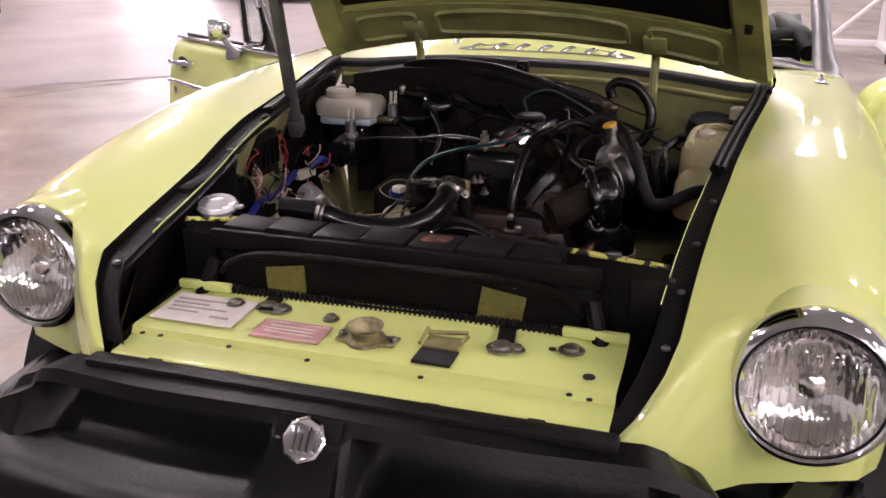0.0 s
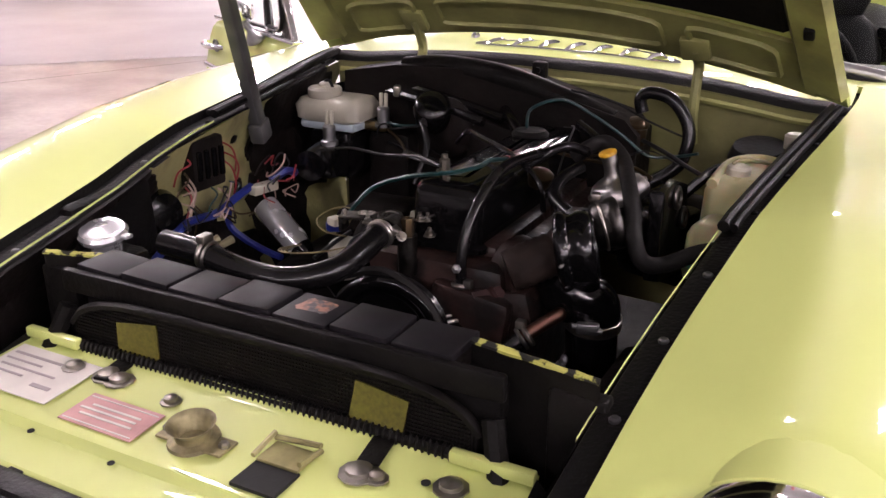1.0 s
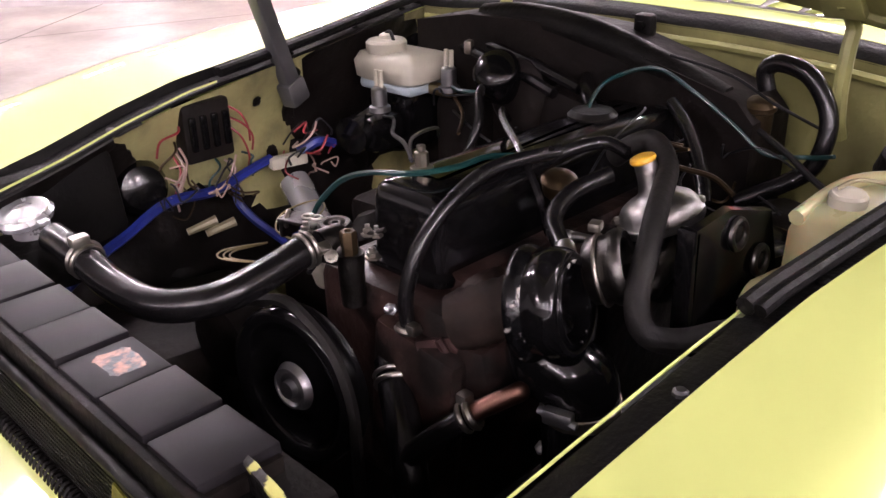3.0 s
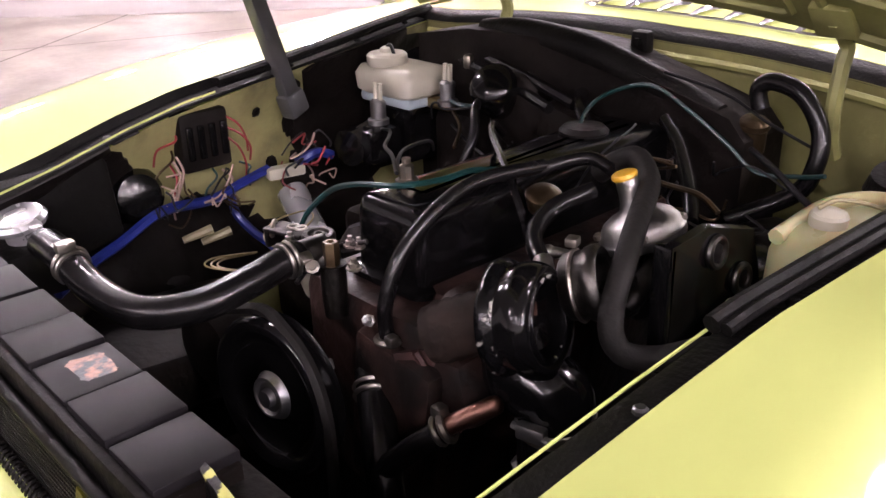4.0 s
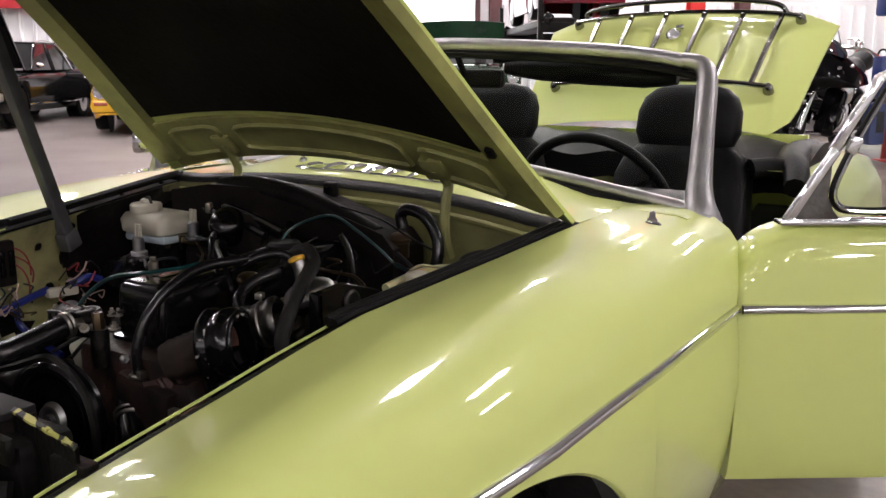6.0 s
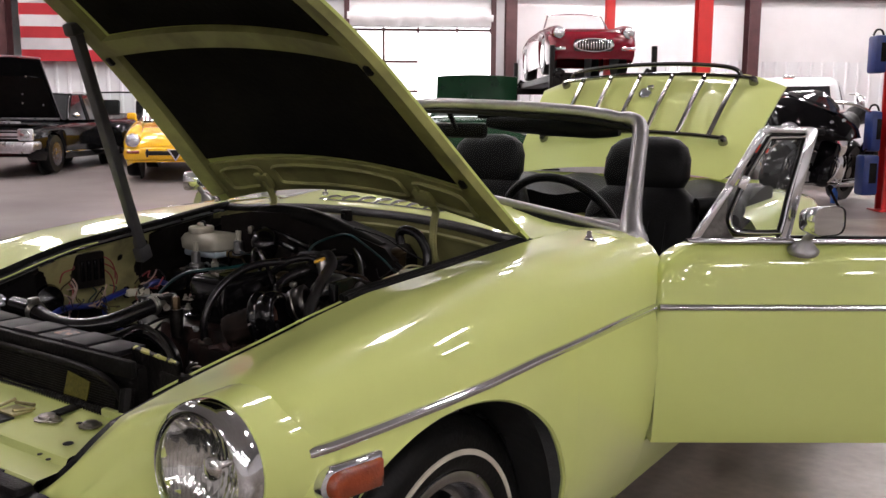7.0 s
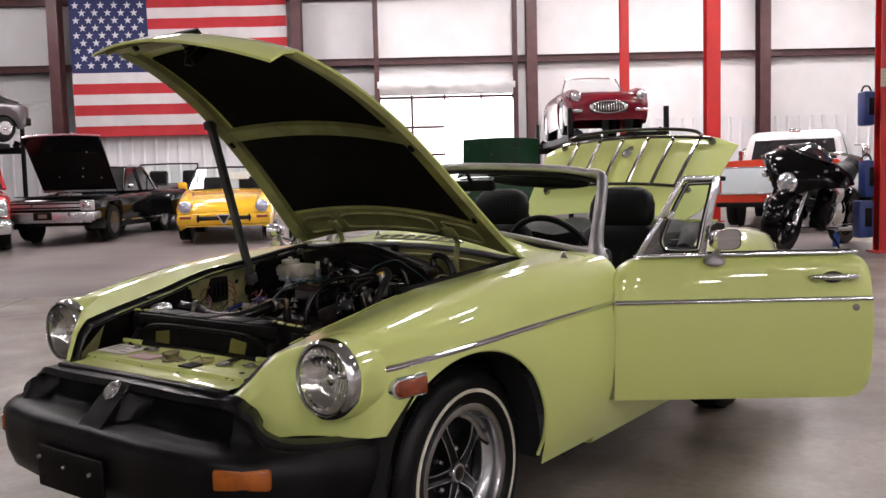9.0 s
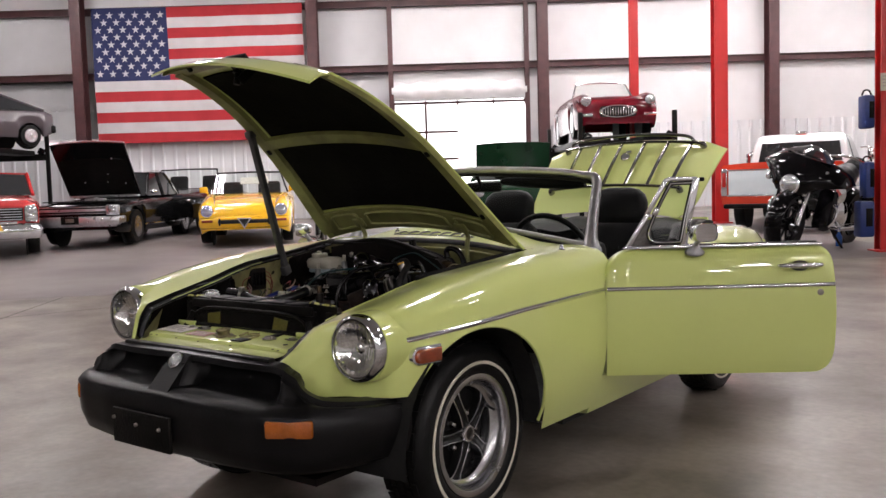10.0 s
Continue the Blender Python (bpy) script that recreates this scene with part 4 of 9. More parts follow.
# tub behind the wings
for side in (1, -1):
    s = Shape()
    s.grid([[(side * (body_x(z, 0.752) - dx), y, z) for z, dx in ((0.39, 0.10), (0.385, 0.006), (0.34, 0.006), (0.28, 0.007), (0.232, 0.008), (0.228, 0.08))] for y in (0.70, 0.95, 1.2, 1.45, 1.70)])
    part("sill", s, YELLOW, car, "yellow sill")
s = Shape()
s.box((0, 1.35, 0.22), (1.24, 1.5, 0.03))
part("cabin_floor", s, mat("black_carpet", (0.015, 0.015, 0.015), 0.95, 0, 0.4, 40, 0.5, 200), car)
for side in (1, -1):
    rows = []
    for i in range(31):
        y = 1.66 + 1.5 * i / 30
        zb = 0.30
        r = 0.36
        if abs(y - 2.31) < r:
            zb = 0.32 + math.sqrt(r * r - (y - 2.31) ** 2)
        tap = 0.12 * smooth(2.5, 3.2, y)
        zt = interp(y, [(1.66, 0.86), (2.3, 0.875), (2.8, 0.85), (3.2, 0.76)])
        row = [(side * (0.50 - tap * 0.5), y, zt + 0.012), (side * (0.62 - tap), y, zt + 0.01), (side * (0.70 - tap), y, zt - 0.02), (side * (0.735 - tap), y, zt - 0.07)]
        for k in range(1, 7):
            z = zt - 0.07 + (zb - zt + 0.07) * k / 6
            row.append((side * (body_x(z, 0.752) - tap), y, z))
        rows.append(row)
    s = Shape()
    s.grid(rows)
    qp = part("rear_quarter", s, YELLOW, car, "yellow rear quarter panel", 50)
    s = Shape()
    arc = [radians(q) for q in range(-92, 93, 6)]
    s.grid([[(side * (0.70 - dx), 2.31 + 0.37 * k * math.sin(q), 0.32 + 0.37 * k * math.cos(q)) for q in arc] for dx, k in ((0, 1), (0.3, 1), (0.301, 0.1))])
    part("rear_well", s, WELL, qp)
s = Shape()
s.box((0, 3.14, 0.55), (1.2, 0.06, 0.42), None, 0.02)
s.box((0, 2.30, 0.70), (1.2, 0.03, 0.36))
s.box((0, 2.372, 0.83), (1.06, 0.02, 0.19))
s.box((0, 2.75, 0.4), (1.2, 0.9, 0.03))
part("boot_box", s, YELLOW, car, "yellow boot compartment")
s = Shape()
s.box((0, 3.26, 0.47), (1.45, 0.16, 0.2), None, 0.04)
part("rear_bumper", s, RUBBER, car, "black rubber rear bumper")
for side in (1, -1):
    s = Shape()
    s.hose([(side * 0.655, 1.60, 0.835), (side * 0.640, 1.68, 0.868), (side * 0.605, 1.78, 0.880), (side * 0.58, 1.95, 0.885), (side * 0.57, 2.2, 0.885)], [0.03, 0.036, 0.045, 0.05, 0.04], 10, 4)
    s.hose([(side * 0.52, 1.66, 0.872), (side * 0.57, 1.70, 0.876), (side * 0.63, 1.72, 0.868)], 0.03, 10, 4)
    part("cockpit_rail", s, LEATHER, car, "black padded cockpit rail")
# tonneau and folded hood behind the seats
s = Shape()
rows = []
for i in range(9):
    k = i / 8
    rows.append([(x * 0.64 / 12, 1.76 + 0.40 * k, 0.885 + 0.055 * math.sin(math.pi * k * 0.75) - 0.02 * (x / 12) ** 2 + 0.010 * math.sin(x * 1.3 + k * 5)) for x in range(-12, 13)])
s.slab(rows, (0, 0, -0.08))
part("folded_hood", s, LEATHER, car, "black folded soft top", 60)

# rack chrome with its dark reflections painted in as a low base colour
RACKCHROME = mat("darkened_chrome", (0.34, 0.33, 0.32), 0.14, 1, 0.3, 25)


# boot lid, raised, with chrome rack
def lid(x, v, up=0.0):
    b, t = Vector((0, 2.19, 0.93)), Vector((0, 2.635, 1.334))
    p = b + (t - b) * v
    w = 0.495 + 0.065 * v - 0.06 * max(0.0, 0.12 - v) / 0.12
    n = Vector((0, -(t - b).z, (t - b).y)).normalized()
    crown = 0.05 * (1 - x * x) + 0.008 * math.sin(math.pi * v)
    drop = 0.11 * max(0, abs(x) - 0.75) / 0.25 * v ** 4
    return Vector((w * x, 0, 0)) + p + n * (crown + up) - (t - b).normalized() * drop * 0.5


s = Shape()
XL = [q / 10 for q in range(-10, 11)]
s.slab([[lid(x, v / 10) for x in XL] for v in range(11)], (0, 0.02, 0.0))
boot = part("boot_lid", s, YELLOW, car, "yellow boot lid standing open with a chrome luggage rack", 50)
for x in (-0.62, -0.36, -0.10, 0.17, 0.43, 0.68):
    s = Shape()
    s.hose([lid(x * 0.98, 0.30, 0.022), lid(x * 0.98, 0.6, 0.024), lid(x * 0.98, 0.92, 0.022)], 0.0105, 6, 4)
    part("rack_slat", s, RACKCHROME, boot, "chrome luggage rack slat")
for v in (0.30, 0.92):
    s = Shape()
    s.hose([lid(x / 10 * 0.78, v, 0.026) for x in range(-10, 11)], 0.009, 8, 2)
    for x in (-0.78, 0.78):
        s.lathe([(0.02, -0.03), (0.018, 0.0), (0.012, 0.012)], lid(x, v, 0.02), (0, -0.7, 0.7), 10)
    part("rack_rail", s, RACKCHROME, boot, "chrome luggage rack rail")
s = Shape()
s.hose([lid(-0.70, 0.92, 0.02), lid(-0.68, 0.945, 0.055), lid(-0.4, 0.95, 0.066), lid(0, 0.95, 0.068), lid(0.4, 0.95, 0.066), lid(0.64, 0.945, 0.055), lid(0.70, 0.92, 0.02)], 0.009, 8, 5)
part("rack_hoop", s, RACKCHROME, boot, "chrome raised rack hoop")
s = Shape()
s.lathe([(0.03, 0), (0.03, 0.012), (0.022, 0.02), (0.012, 0.022)], lid(0.0, 0.74, 0.0), (0, -0.77, 0.63), 8)
s.rod(lid(0.02, 0.76, 0.025), lid(0.07, 0.77, 0.025), 0.012)
part("boot_lock", s, CHROME, boot, "chrome badge and lock")

# doors
def door(side):
    """Built closed along y from its hinge, then swung open."""
    ang = -55 if side > 0 else 56
    hinge = Vector((side * 0.747, DOORY + 0.006, 0))
    R = Matrix.Translation(hinge) @ Matrix.Rotation(radians(ang), 4, "Z")
    R3 = R.to_3x3()

    def P(x, y, z):
        return R @ Vector((side * x, y, z))

    def corner(s, r):
        return r - math.sqrt(max(0.0, r * r - (r - s) ** 2)) if s < r else 0.0

    L, zt, low = 0.867, 0.870, 0.386
    rows = []
    YS = [0.006 + (L - 0.006) * (0.5 - 0.5 * math.cos(math.pi * i / 40)) for i in range(41)]
    for y in YS:
        top = zt - corner(y, 0.125) * 0.95 - corner(L - y, 0.055)
        bot = low + corner(L - y, 0.08)
        rows.append([P(dx, y, bot + (top - bot) * f) for dx, f in ((-0.075, 1.0), (-0.045, 0.998), (-0.026, 0.985), (-0.014, 0.955), (-0.005, 0.9), (0.004, 0.80), (0.009, 0.74), (0.012, 0.68), (0.018, 0.55), (0.018, 0.4), (0.012, 0.2), (0.002, 0.05), (-0.008, 0.0))])
    last = len(rows[0]) - 1

    def inner(p):
        q = R.inverted() @ p
        return R @ Vector((-0.09 * side, q.y, q.z))

    s = Shape()
    s.grid(rows)
    s.grid([[inner(r[j]) for j in (0, 6, last)] for r in rows])
    for r in (rows[0], rows[-1]):
        q = list(r) + [inner(r[last]), inner(r[0])]
        s.add(q, [tuple(range(len(q)))])
    s.grid([[r[last] for r in rows], [inner(r[last]) for r in rows]])
    s.grid([[r[0] for r in rows], [inner(r[0]) for r in rows]])
    d = part("door", s, YELLOW, car, "yellow door standing open with chrome trim", 50)
    section = [(-0.004, -0.009)] + [(0.0095 * math.cos(radians(a)), 0.009 * math.sin(radians(a))) for a in range(-80, 81, 16)] + [(-0.004, 0.009)]
    rows2 = [[P(0.0105 + a, y, 0.723 + b) for a, b in section] for y in (0.010, 0.2, 0.4, 0.6, 0.75, L - 0.004)]
    s = Shape()
    s.grid(rows2, True)
    s.add(rows2[0], [tuple(range(len(section)))])
    s.add(rows2[-1], [tuple(range(len(section)))])
    part("door_strip", s, CHROME, d, "polished door trim strip", 60)
    s = Shape()
    s.box(P(-0.035, 0.455, zt + 0.005), (0.034, 0.75, 0.010), R3, 0.003)
    part("waist_trim", s, CHROME, d, "chrome waist trim")
    s = Shape()
    s.box(P(-0.057, 0.56, zt + 0.004), (0.016, 0.52, 0.022), R3, 0.004)
    part("glass_seal", s, SEAL, d, "black rubber glass seal")
    # quarter light: chrome frame, black seal, pale inner bead
    zb = zt + 0.008
    frame_line = [P(-0.030, 0.098, zb), P(-0.036, 0.175, zb + 0.125), P(-0.042, 0.245, 1.128), P(-0.042, 0.262, 1.136), P(-0.042, 0.362, 1.134)]
    s = Shape()
    for a, b in zip(frame_line, frame_line[1:]):
        s.box((a + b) / 2, (0.016, (b - a).length + 0.008, 0.018), R3 @ Matrix.Rotation(math.atan2((b - a).z, Vector(((b - a).x, (b - a).y, 0)).length), 3, "X"), 0.004)
    part("quarter_light_frame", s, CHROME, d, "chrome quarter light frame", 60)
    s = Shape()
    a, b = P(-0.032, 0.310, zb), P(-0.042, 0.362, 1.140)
    s.box((a + b) / 2, (0.020, 0.026, (b - a).length), R3 @ Matrix.Rotation(-math.atan2(0.052, 0.26), 3, "X"), 0.005)
    part("glass_channel", s, CHROME, d, "chrome upright channel of the door glass", 60)
    s = Shape()
    s.box(P(-0.042, 0.383, 1.132), (0.016, 0.02, 0.016), R3, 0.004)
    part("channel_cap", s, SEAL, d, "black rubber end cap")
    s = Shape()
    s.box(P(-0.032, 0.215, zb - 0.001), (0.024, 0.235, 0.012), R3, 0.004)
    part("quarter_sill", s, CHROME, d, "chrome quarter light sill")
    s = Shape()
    s.prism([P(-0.026, 0.092, zb + 0.004), P(-0.026, 0.19, zb + 0.004), P(-0.027, 0.178, zb + 0.018), P(-0.030, 0.168, zb + 0.045), P(-0.033, 0.172, zb + 0.085), P(-0.036, 0.172, zb + 0.118)], R3 @ Vector((-side * 0.012, 0, 0)))
    part("quarter_base", s, PEWTER, d, "dull metal quarter light base")
    inside = [P(-0.042, 0.264, 1.118), P(-0.039, 0.225, zb + 0.17), P(-0.036, 0.188, zb + 0.09), P(-0.033, 0.176, zb + 0.05), P(-0.032, 0.186, zb + 0.026), P(-0.031, 0.215, zb + 0.018), P(-0.031, 0.285, zb + 0.018), P(-0.032, 0.298, zb + 0.028), P(-0.036, 0.315, zb + 0.11), P(-0.042, 0.345, 1.112), P(-0.042, 0.335, 1.119), P(-0.042, 0.264, 1.118)]
    s = Shape()
    s.hose([p + R3 @ Vector((side * 0.004, 0, 0)) for p in inside], 0.0075, 8, 4)
    part("quarter_seal", s, SEAL, d, "black quarter light seal")
    s = Shape()
    s.hose([p + R3 @ Vector((side * 0.012, 0, 0)) for p in inside], 0.0028, 6, 4)
    part("quarter_bead", s, CHROME, d, "chrome bead round the glass")
    s = Shape()
    s.add(inside[:-1], [tuple(range(len(inside) - 1))])
    part("quarter_glass", s, GLASS, d, "quarter light glass").visible_shadow = False
    s = Shape()
    s.box(P(-0.030, 0.206, zb + 0.135), (0.018, 0.022, 0.034), R3 @ Matrix.Rotation(radians(-25), 3, "X"), 0.006)
    part("quarter_catch", s, CHROME, d, "chrome quarter light catch")
    # mirror: cone foot, stalk and a flat-backed chrome head
    s = Shape()
    foot = P(-0.004, 0.345, zt - 0.014)
    s.lathe([(0.029, -0.004), (0.030, 0.002), (0.025, 0.008), (0.012, 0.026), (0.009, 0.034)], foot, R3 @ Vector((side * 0.45, 0, 0.9)), 22, (1.25, 0.9))
    s.rod(foot + R3 @ Vector((side * 0.012, 0, 0.028)), P(0.03, 0.365, zt + 0.045), 0.010, 0.008, 10)
    part("mirror_foot", s, ALLOY, d, "satin metal mirror foot", 60)
    head = P(0.042, 0.370, zt + 0.062)
    turn = R3 @ Matrix.Rotation(radians(-62 * side), 3, "Z")
    rings = []
    for dy, w, h in ((-0.050, 0.012, 0.010), (-0.046, 0.030, 0.020), (-0.034, 0.044, 0.027), (-0.014, 0.052, 0.032), (0.010, 0.055, 0.035), (0.016, 0.053, 0.034)):
        rings.append([head + turn @ Vector((w * math.copysign(abs(math.cos(q)) ** 0.55, math.cos(q)), dy, h * math.copysign(abs(math.sin(q)) ** 0.55, math.sin(q)))) for q in (2 * math.pi * n / 28 for n in range(28))])
    s = Shape()
    s.grid(rings, True)
    s.add(rings[0], [tuple(range(28))])
    part("door_mirror", s, CHROME, d, "chrome door mirror shell", 60)
    s = Shape()
    s.add([head + turn @ Vector((0.051 * math.copysign(abs(math.cos(q)) ** 0.55, math.cos(q)), 0.013, 0.032 * math.copysign(abs(math.sin(q)) ** 0.55, math.sin(q)))) for q in (2 * math.pi * n / 28 for n in range(28))], [tuple(range(28))])
    part("mirror_face", s, MIRROR, d, "mirror glass")
    # handle in its cup, and the lock
    s = Shape()
    s.lathe([(0.036, 0.0), (0.036, 0.003), (0.030, 0.001), (0.012, -0.004)], P(0.006, 0.735, 0.796), R3 @ Vector((side, 0, 0)), 24, (1.0, 0.55))
    part("handle_cup", s, PEWTER, d, "dished metal handle cup")
    s = Shape()
    s.hose([P(0.006, 0.655, 0.797), P(0.018, 0.667, 0.798), P(0.034, 0.70, 0.799), P(0.040, 0.735, 0.799), P(0.036, 0.775, 0.799), P(0.022, 0.806, 0.798), P(0.008, 0.818, 0.797)], [0.006, 0.008, 0.010, 0.0105, 0.010, 0.009, 0.007], 10, 5)
    part("door_handle", s, CHROME, d, "chrome door handle")
    s = Shape()
    s.lathe([(0.013, 0), (0.012, 0.004), (0.004, 0.005)], P(0.012, 0.810, 0.694), R3 @ Vector((side, 0, 0)), 14)
    part("door_lock", s, STEEL, d, "steel door lock")
    # inner trim
    s = Shape()
    s.box(P(-0.096, 0.44, 0.62), (0.012, 0.80, 0.40), R3, 0.004)
    part("door_trim", s, LEATHER, d, "black vinyl door trim")


for side in (1, -1):
    door(side)

# dashboard, wheel, seats
s = Shape()
s.box((0, 0.94, 0.80), (1.22, 0.20, 0.18), None, 0.04)
part("dashboard", s, LEATHER, car, "black padded dashboard")
sw = Vector((0.31, 1.08, 0.825))
axs = Vector((0, 0.90, 0.42)).normalized()
s = Shape()
s.torus(sw, axs, 0.187, 0.0125, 44, 10)
s.rod(sw - axs * 0.16, sw + axs * 0.0, 0.028, seg=14)
s.lathe([(0.06, -0.005), (0.055, 0.02), (0.03, 0.03)], sw, axs, 20)
u = axs.cross(Vector((1, 0, 0))).normalized()
for a in (90, 210, 330):
    d = Vector((1, 0, 0)) * math.cos(radians(a)) + u * math.sin(radians(a))
    s.box(sw + d * 0.12, (0.14, 0.03, 0.006), d.to_track_quat("X", "Z").to_matrix())
part("steering_wheel", s, LEATHER, car, "black three-spoke steering wheel")


def seat(x):
    s = Shape()
    s.box((x, 1.36, 0.42), (0.48, 0.50, 0.16), None, 0.05)
    st = part("seat", s, LEATHER, car, "black vinyl seat with head restraint")
    s = Shape()
    def cushion(levels, y0, z0, lean):
        q = Shape()
        rings = []
        for h, w, t in levels:
            rings.append([(x + w * math.copysign(abs(math.cos(k)) ** 0.6, math.cos(k)), y0 + lean * h + t * math.copysign(abs(math.sin(k)) ** 0.6, math.sin(k)), z0 + h) for k in (2 * math.pi * n / 32 for n in range(32))])
        q.grid(rings, True)
        q.add(rings[-1], [tuple(range(32))])
        return q

    part("backrest", cushion([(0.0, 0.20, 0.06), (0.15, 0.215, 0.075), (0.32, 0.21, 0.07), (0.44, 0.20, 0.064), (0.50, 0.175, 0.058), (0.535, 0.13, 0.044), (0.55, 0.08, 0.02)], 1.555, 0.40, 0.25), LEATHER, st, "", 60)
    part("head_restraint", cushion([(0.0, 0.10, 0.03), (0.02, 0.135, 0.047), (0.06, 0.152, 0.056), (0.12, 0.150, 0.056), (0.16, 0.135, 0.050), (0.185, 0.105, 0.038), (0.197, 0.06, 0.018)], 1.685, 0.905, 0.2), LEATHER, st, "", 60)
    s = Shape()
    for i in range(-2, 3):
        s.hose([(x + i * 0.06, 1.555 + 0.25 * h - 0.071, 0.40 + h) for h in (0.05, 0.18, 0.32, 0.42)], 0.004, 6, 4)
    part("stitched_flute", s, LEATHER, st)


seat(0.325)
seat(-0.325)

# ---- engine bay ----
def along_edge(side, dx, dz, y0, y1, n=24):
    return [Vector((side * (interp(y, EDGE_X) + dx + (0.008 if side < 0 else 0)), y, interp(y, EDGE_Z) + dz + (RISE if side < 0 else 0))) for y in (y0 + (y1 - y0) * i / n for i in range(n + 1))]


for side in (1, -1):
    s = Shape()
    s.grid([along_edge(side, 0.0, 0.0, -0.58, 0.56, 40), along_edge(side, -0.003, -0.014, -0.58, 0.56, 40), along_edge(side, -0.034, -0.016, -0.58, 0.56, 40), along_edge(side, -0.036, -0.02, -0.58, 0.56, 40)])
    gut = part("rain_channel", s, SEAL, car, "black coated rain channel", 30)
    s = Shape()
    yend = 0.54 if side > 0 else 0.05
    s.grid([along_edge(side, -0.0353, -0.010, -0.42, yend, 40), along_edge(side, -0.0367, -0.0095, -0.42, yend, 40), along_edge(side, -0.0370, -0.014 if side > 0 else -0.0125, -0.42, yend, 40)])
    part("channel_flange", s, YELLOW, gut, "thin yellow flange of the channel", 30)
    y0 = -0.03 if side > 0 else 0.06
    for dx, r in ((-0.030, 0.008), (-0.018, 0.006)):
        s = Shape()
        s.hose(along_edge(side, dx, -0.002, y0, 0.53, 20), r, 8, 2)
        part("edge_seal", s, SEAL, gut, "black rubber bonnet seal")
    for y in (-0.5, -0.38, -0.25, -0.12, 0.05, 0.2, 0.35, 0.47):
        s = Shape()
        p = Vector((side * (interp(y, EDGE_X) - 0.016), y, interp(y, EDGE_Z) - 0.016 + (RISE if side < 0 else 0)))
        s.lathe([(0.006, 0), (0.006, 0.003), (0.004, 0.005)], p, (0, 0, 1), 8)
        part("channel_bolt", s, DARKRIM if y < 0 else SEAL, gut)
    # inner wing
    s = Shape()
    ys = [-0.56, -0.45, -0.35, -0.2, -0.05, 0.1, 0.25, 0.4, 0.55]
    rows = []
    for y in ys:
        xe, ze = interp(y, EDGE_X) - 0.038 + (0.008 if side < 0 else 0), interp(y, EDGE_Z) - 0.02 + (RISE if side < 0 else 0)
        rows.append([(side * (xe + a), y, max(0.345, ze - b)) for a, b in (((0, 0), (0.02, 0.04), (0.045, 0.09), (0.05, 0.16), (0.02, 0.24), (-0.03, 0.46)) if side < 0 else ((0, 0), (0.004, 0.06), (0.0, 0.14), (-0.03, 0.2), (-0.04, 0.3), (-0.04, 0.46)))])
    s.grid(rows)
    part("inner_wing", s, GRIMYSHADEDWING if side < 0 else GRIME, car, "yellow inner wing, grimy, its colour darkened for the shade of the bay" if side < 0 else "black inner wing", 40)

# black sealer daubed over the yellow inner wing, ragged; top strips paint the gutter's shadow
def inner_wing_x(y, z):
    b = interp(y, EDGE_Z) - 0.02 + RISE - z
    return -(interp(y, EDGE_X) - 0.03 + interp(b, [(0, 0), (0.04, 0.02), (0.09, 0.045), (0.16, 0.05), (0.24, 0.02), (0.46, -0.03)]))


random.seed(8)
for y, z, ry, rz in ((-0.05, 0.628, 0.16, 0.066), (0.06, 0.585, 0.13, 0.05), (-0.13, 0.75, 0.045, 0.06),  (-0.21, 0.66, 0.11, 0.08), (-0.40, 0.70, 0.12, 0.11), (0.37, 0.77, 0.155, 0.15), (0.27, 0.62, 0.10, 0.10), (0.205, 0.79, 0.012, 0.05), (-0.29, 0.775, 0.14, 0.05), (-0.17, 0.80, 0.05, 0.03), (-0.10, 0.826, 0.02, 0.006), (0.13, 0.80, 0.006, 0.008), (0.165, 0.70, 0.010, 0.016)):
    s = Shape()
    n = 30
    jag = [random.uniform(0.86, 1.1) for k in range(n)]
    rings = []
    for f, off in ((0.001, 0.007), (0.5, 0.007), (0.93, 0.006), (1.0, -0.004)):
        ring = []
        for k in range(n):
            t = 2 * math.pi * k / n
            yy = y + ry * f * jag[k] * math.copysign(abs(math.cos(t)) ** 0.75, math.cos(t))
            zz = min(z + rz * f * jag[k] * math.copysign(abs(math.sin(t)) ** 0.75, math.sin(t)), interp(yy, EDGE_Z) - 0.02 + RISE)
            ring.append((inner_wing_x(yy, zz) + off, yy, zz))
        rings.append(ring)
    s.grid(rings, True)
    part("sealer_shade_patch", s, GRIME, car, "ragged black patch, sealer and painted shade", 60)
# regulator cover, fuse box and horn on the wing
s = Shape()
s.box((inner_wing_x(-0.2, 0.735) + 0.012, -0.205, 0.738), (0.035, 0.155, 0.125), Matrix.Rotation(radians(4), 3, "X"), 0.014)
part("regulator_cover", s, BLACKDULL, car, "black ribbed regulator cover")
fx = inner_wing_x(0.02, 0.785)
s = Shape()
s.box((fx + 0.014, 0.022, 0.786), (0.034, 0.078, 0.088), None, 0.006)
fuse = part("fuse_box", s, GRIME, car, "black fuse box on the inner wing")
for k in range(4):
    s = Shape()
    s.box((fx + 0.032, -0.004 + 0.018 * k, 0.786), (0.008, 0.010, 0.05), None, 0.002)
    part("fuse_cover", s, BLACKGLOSS, fuse)
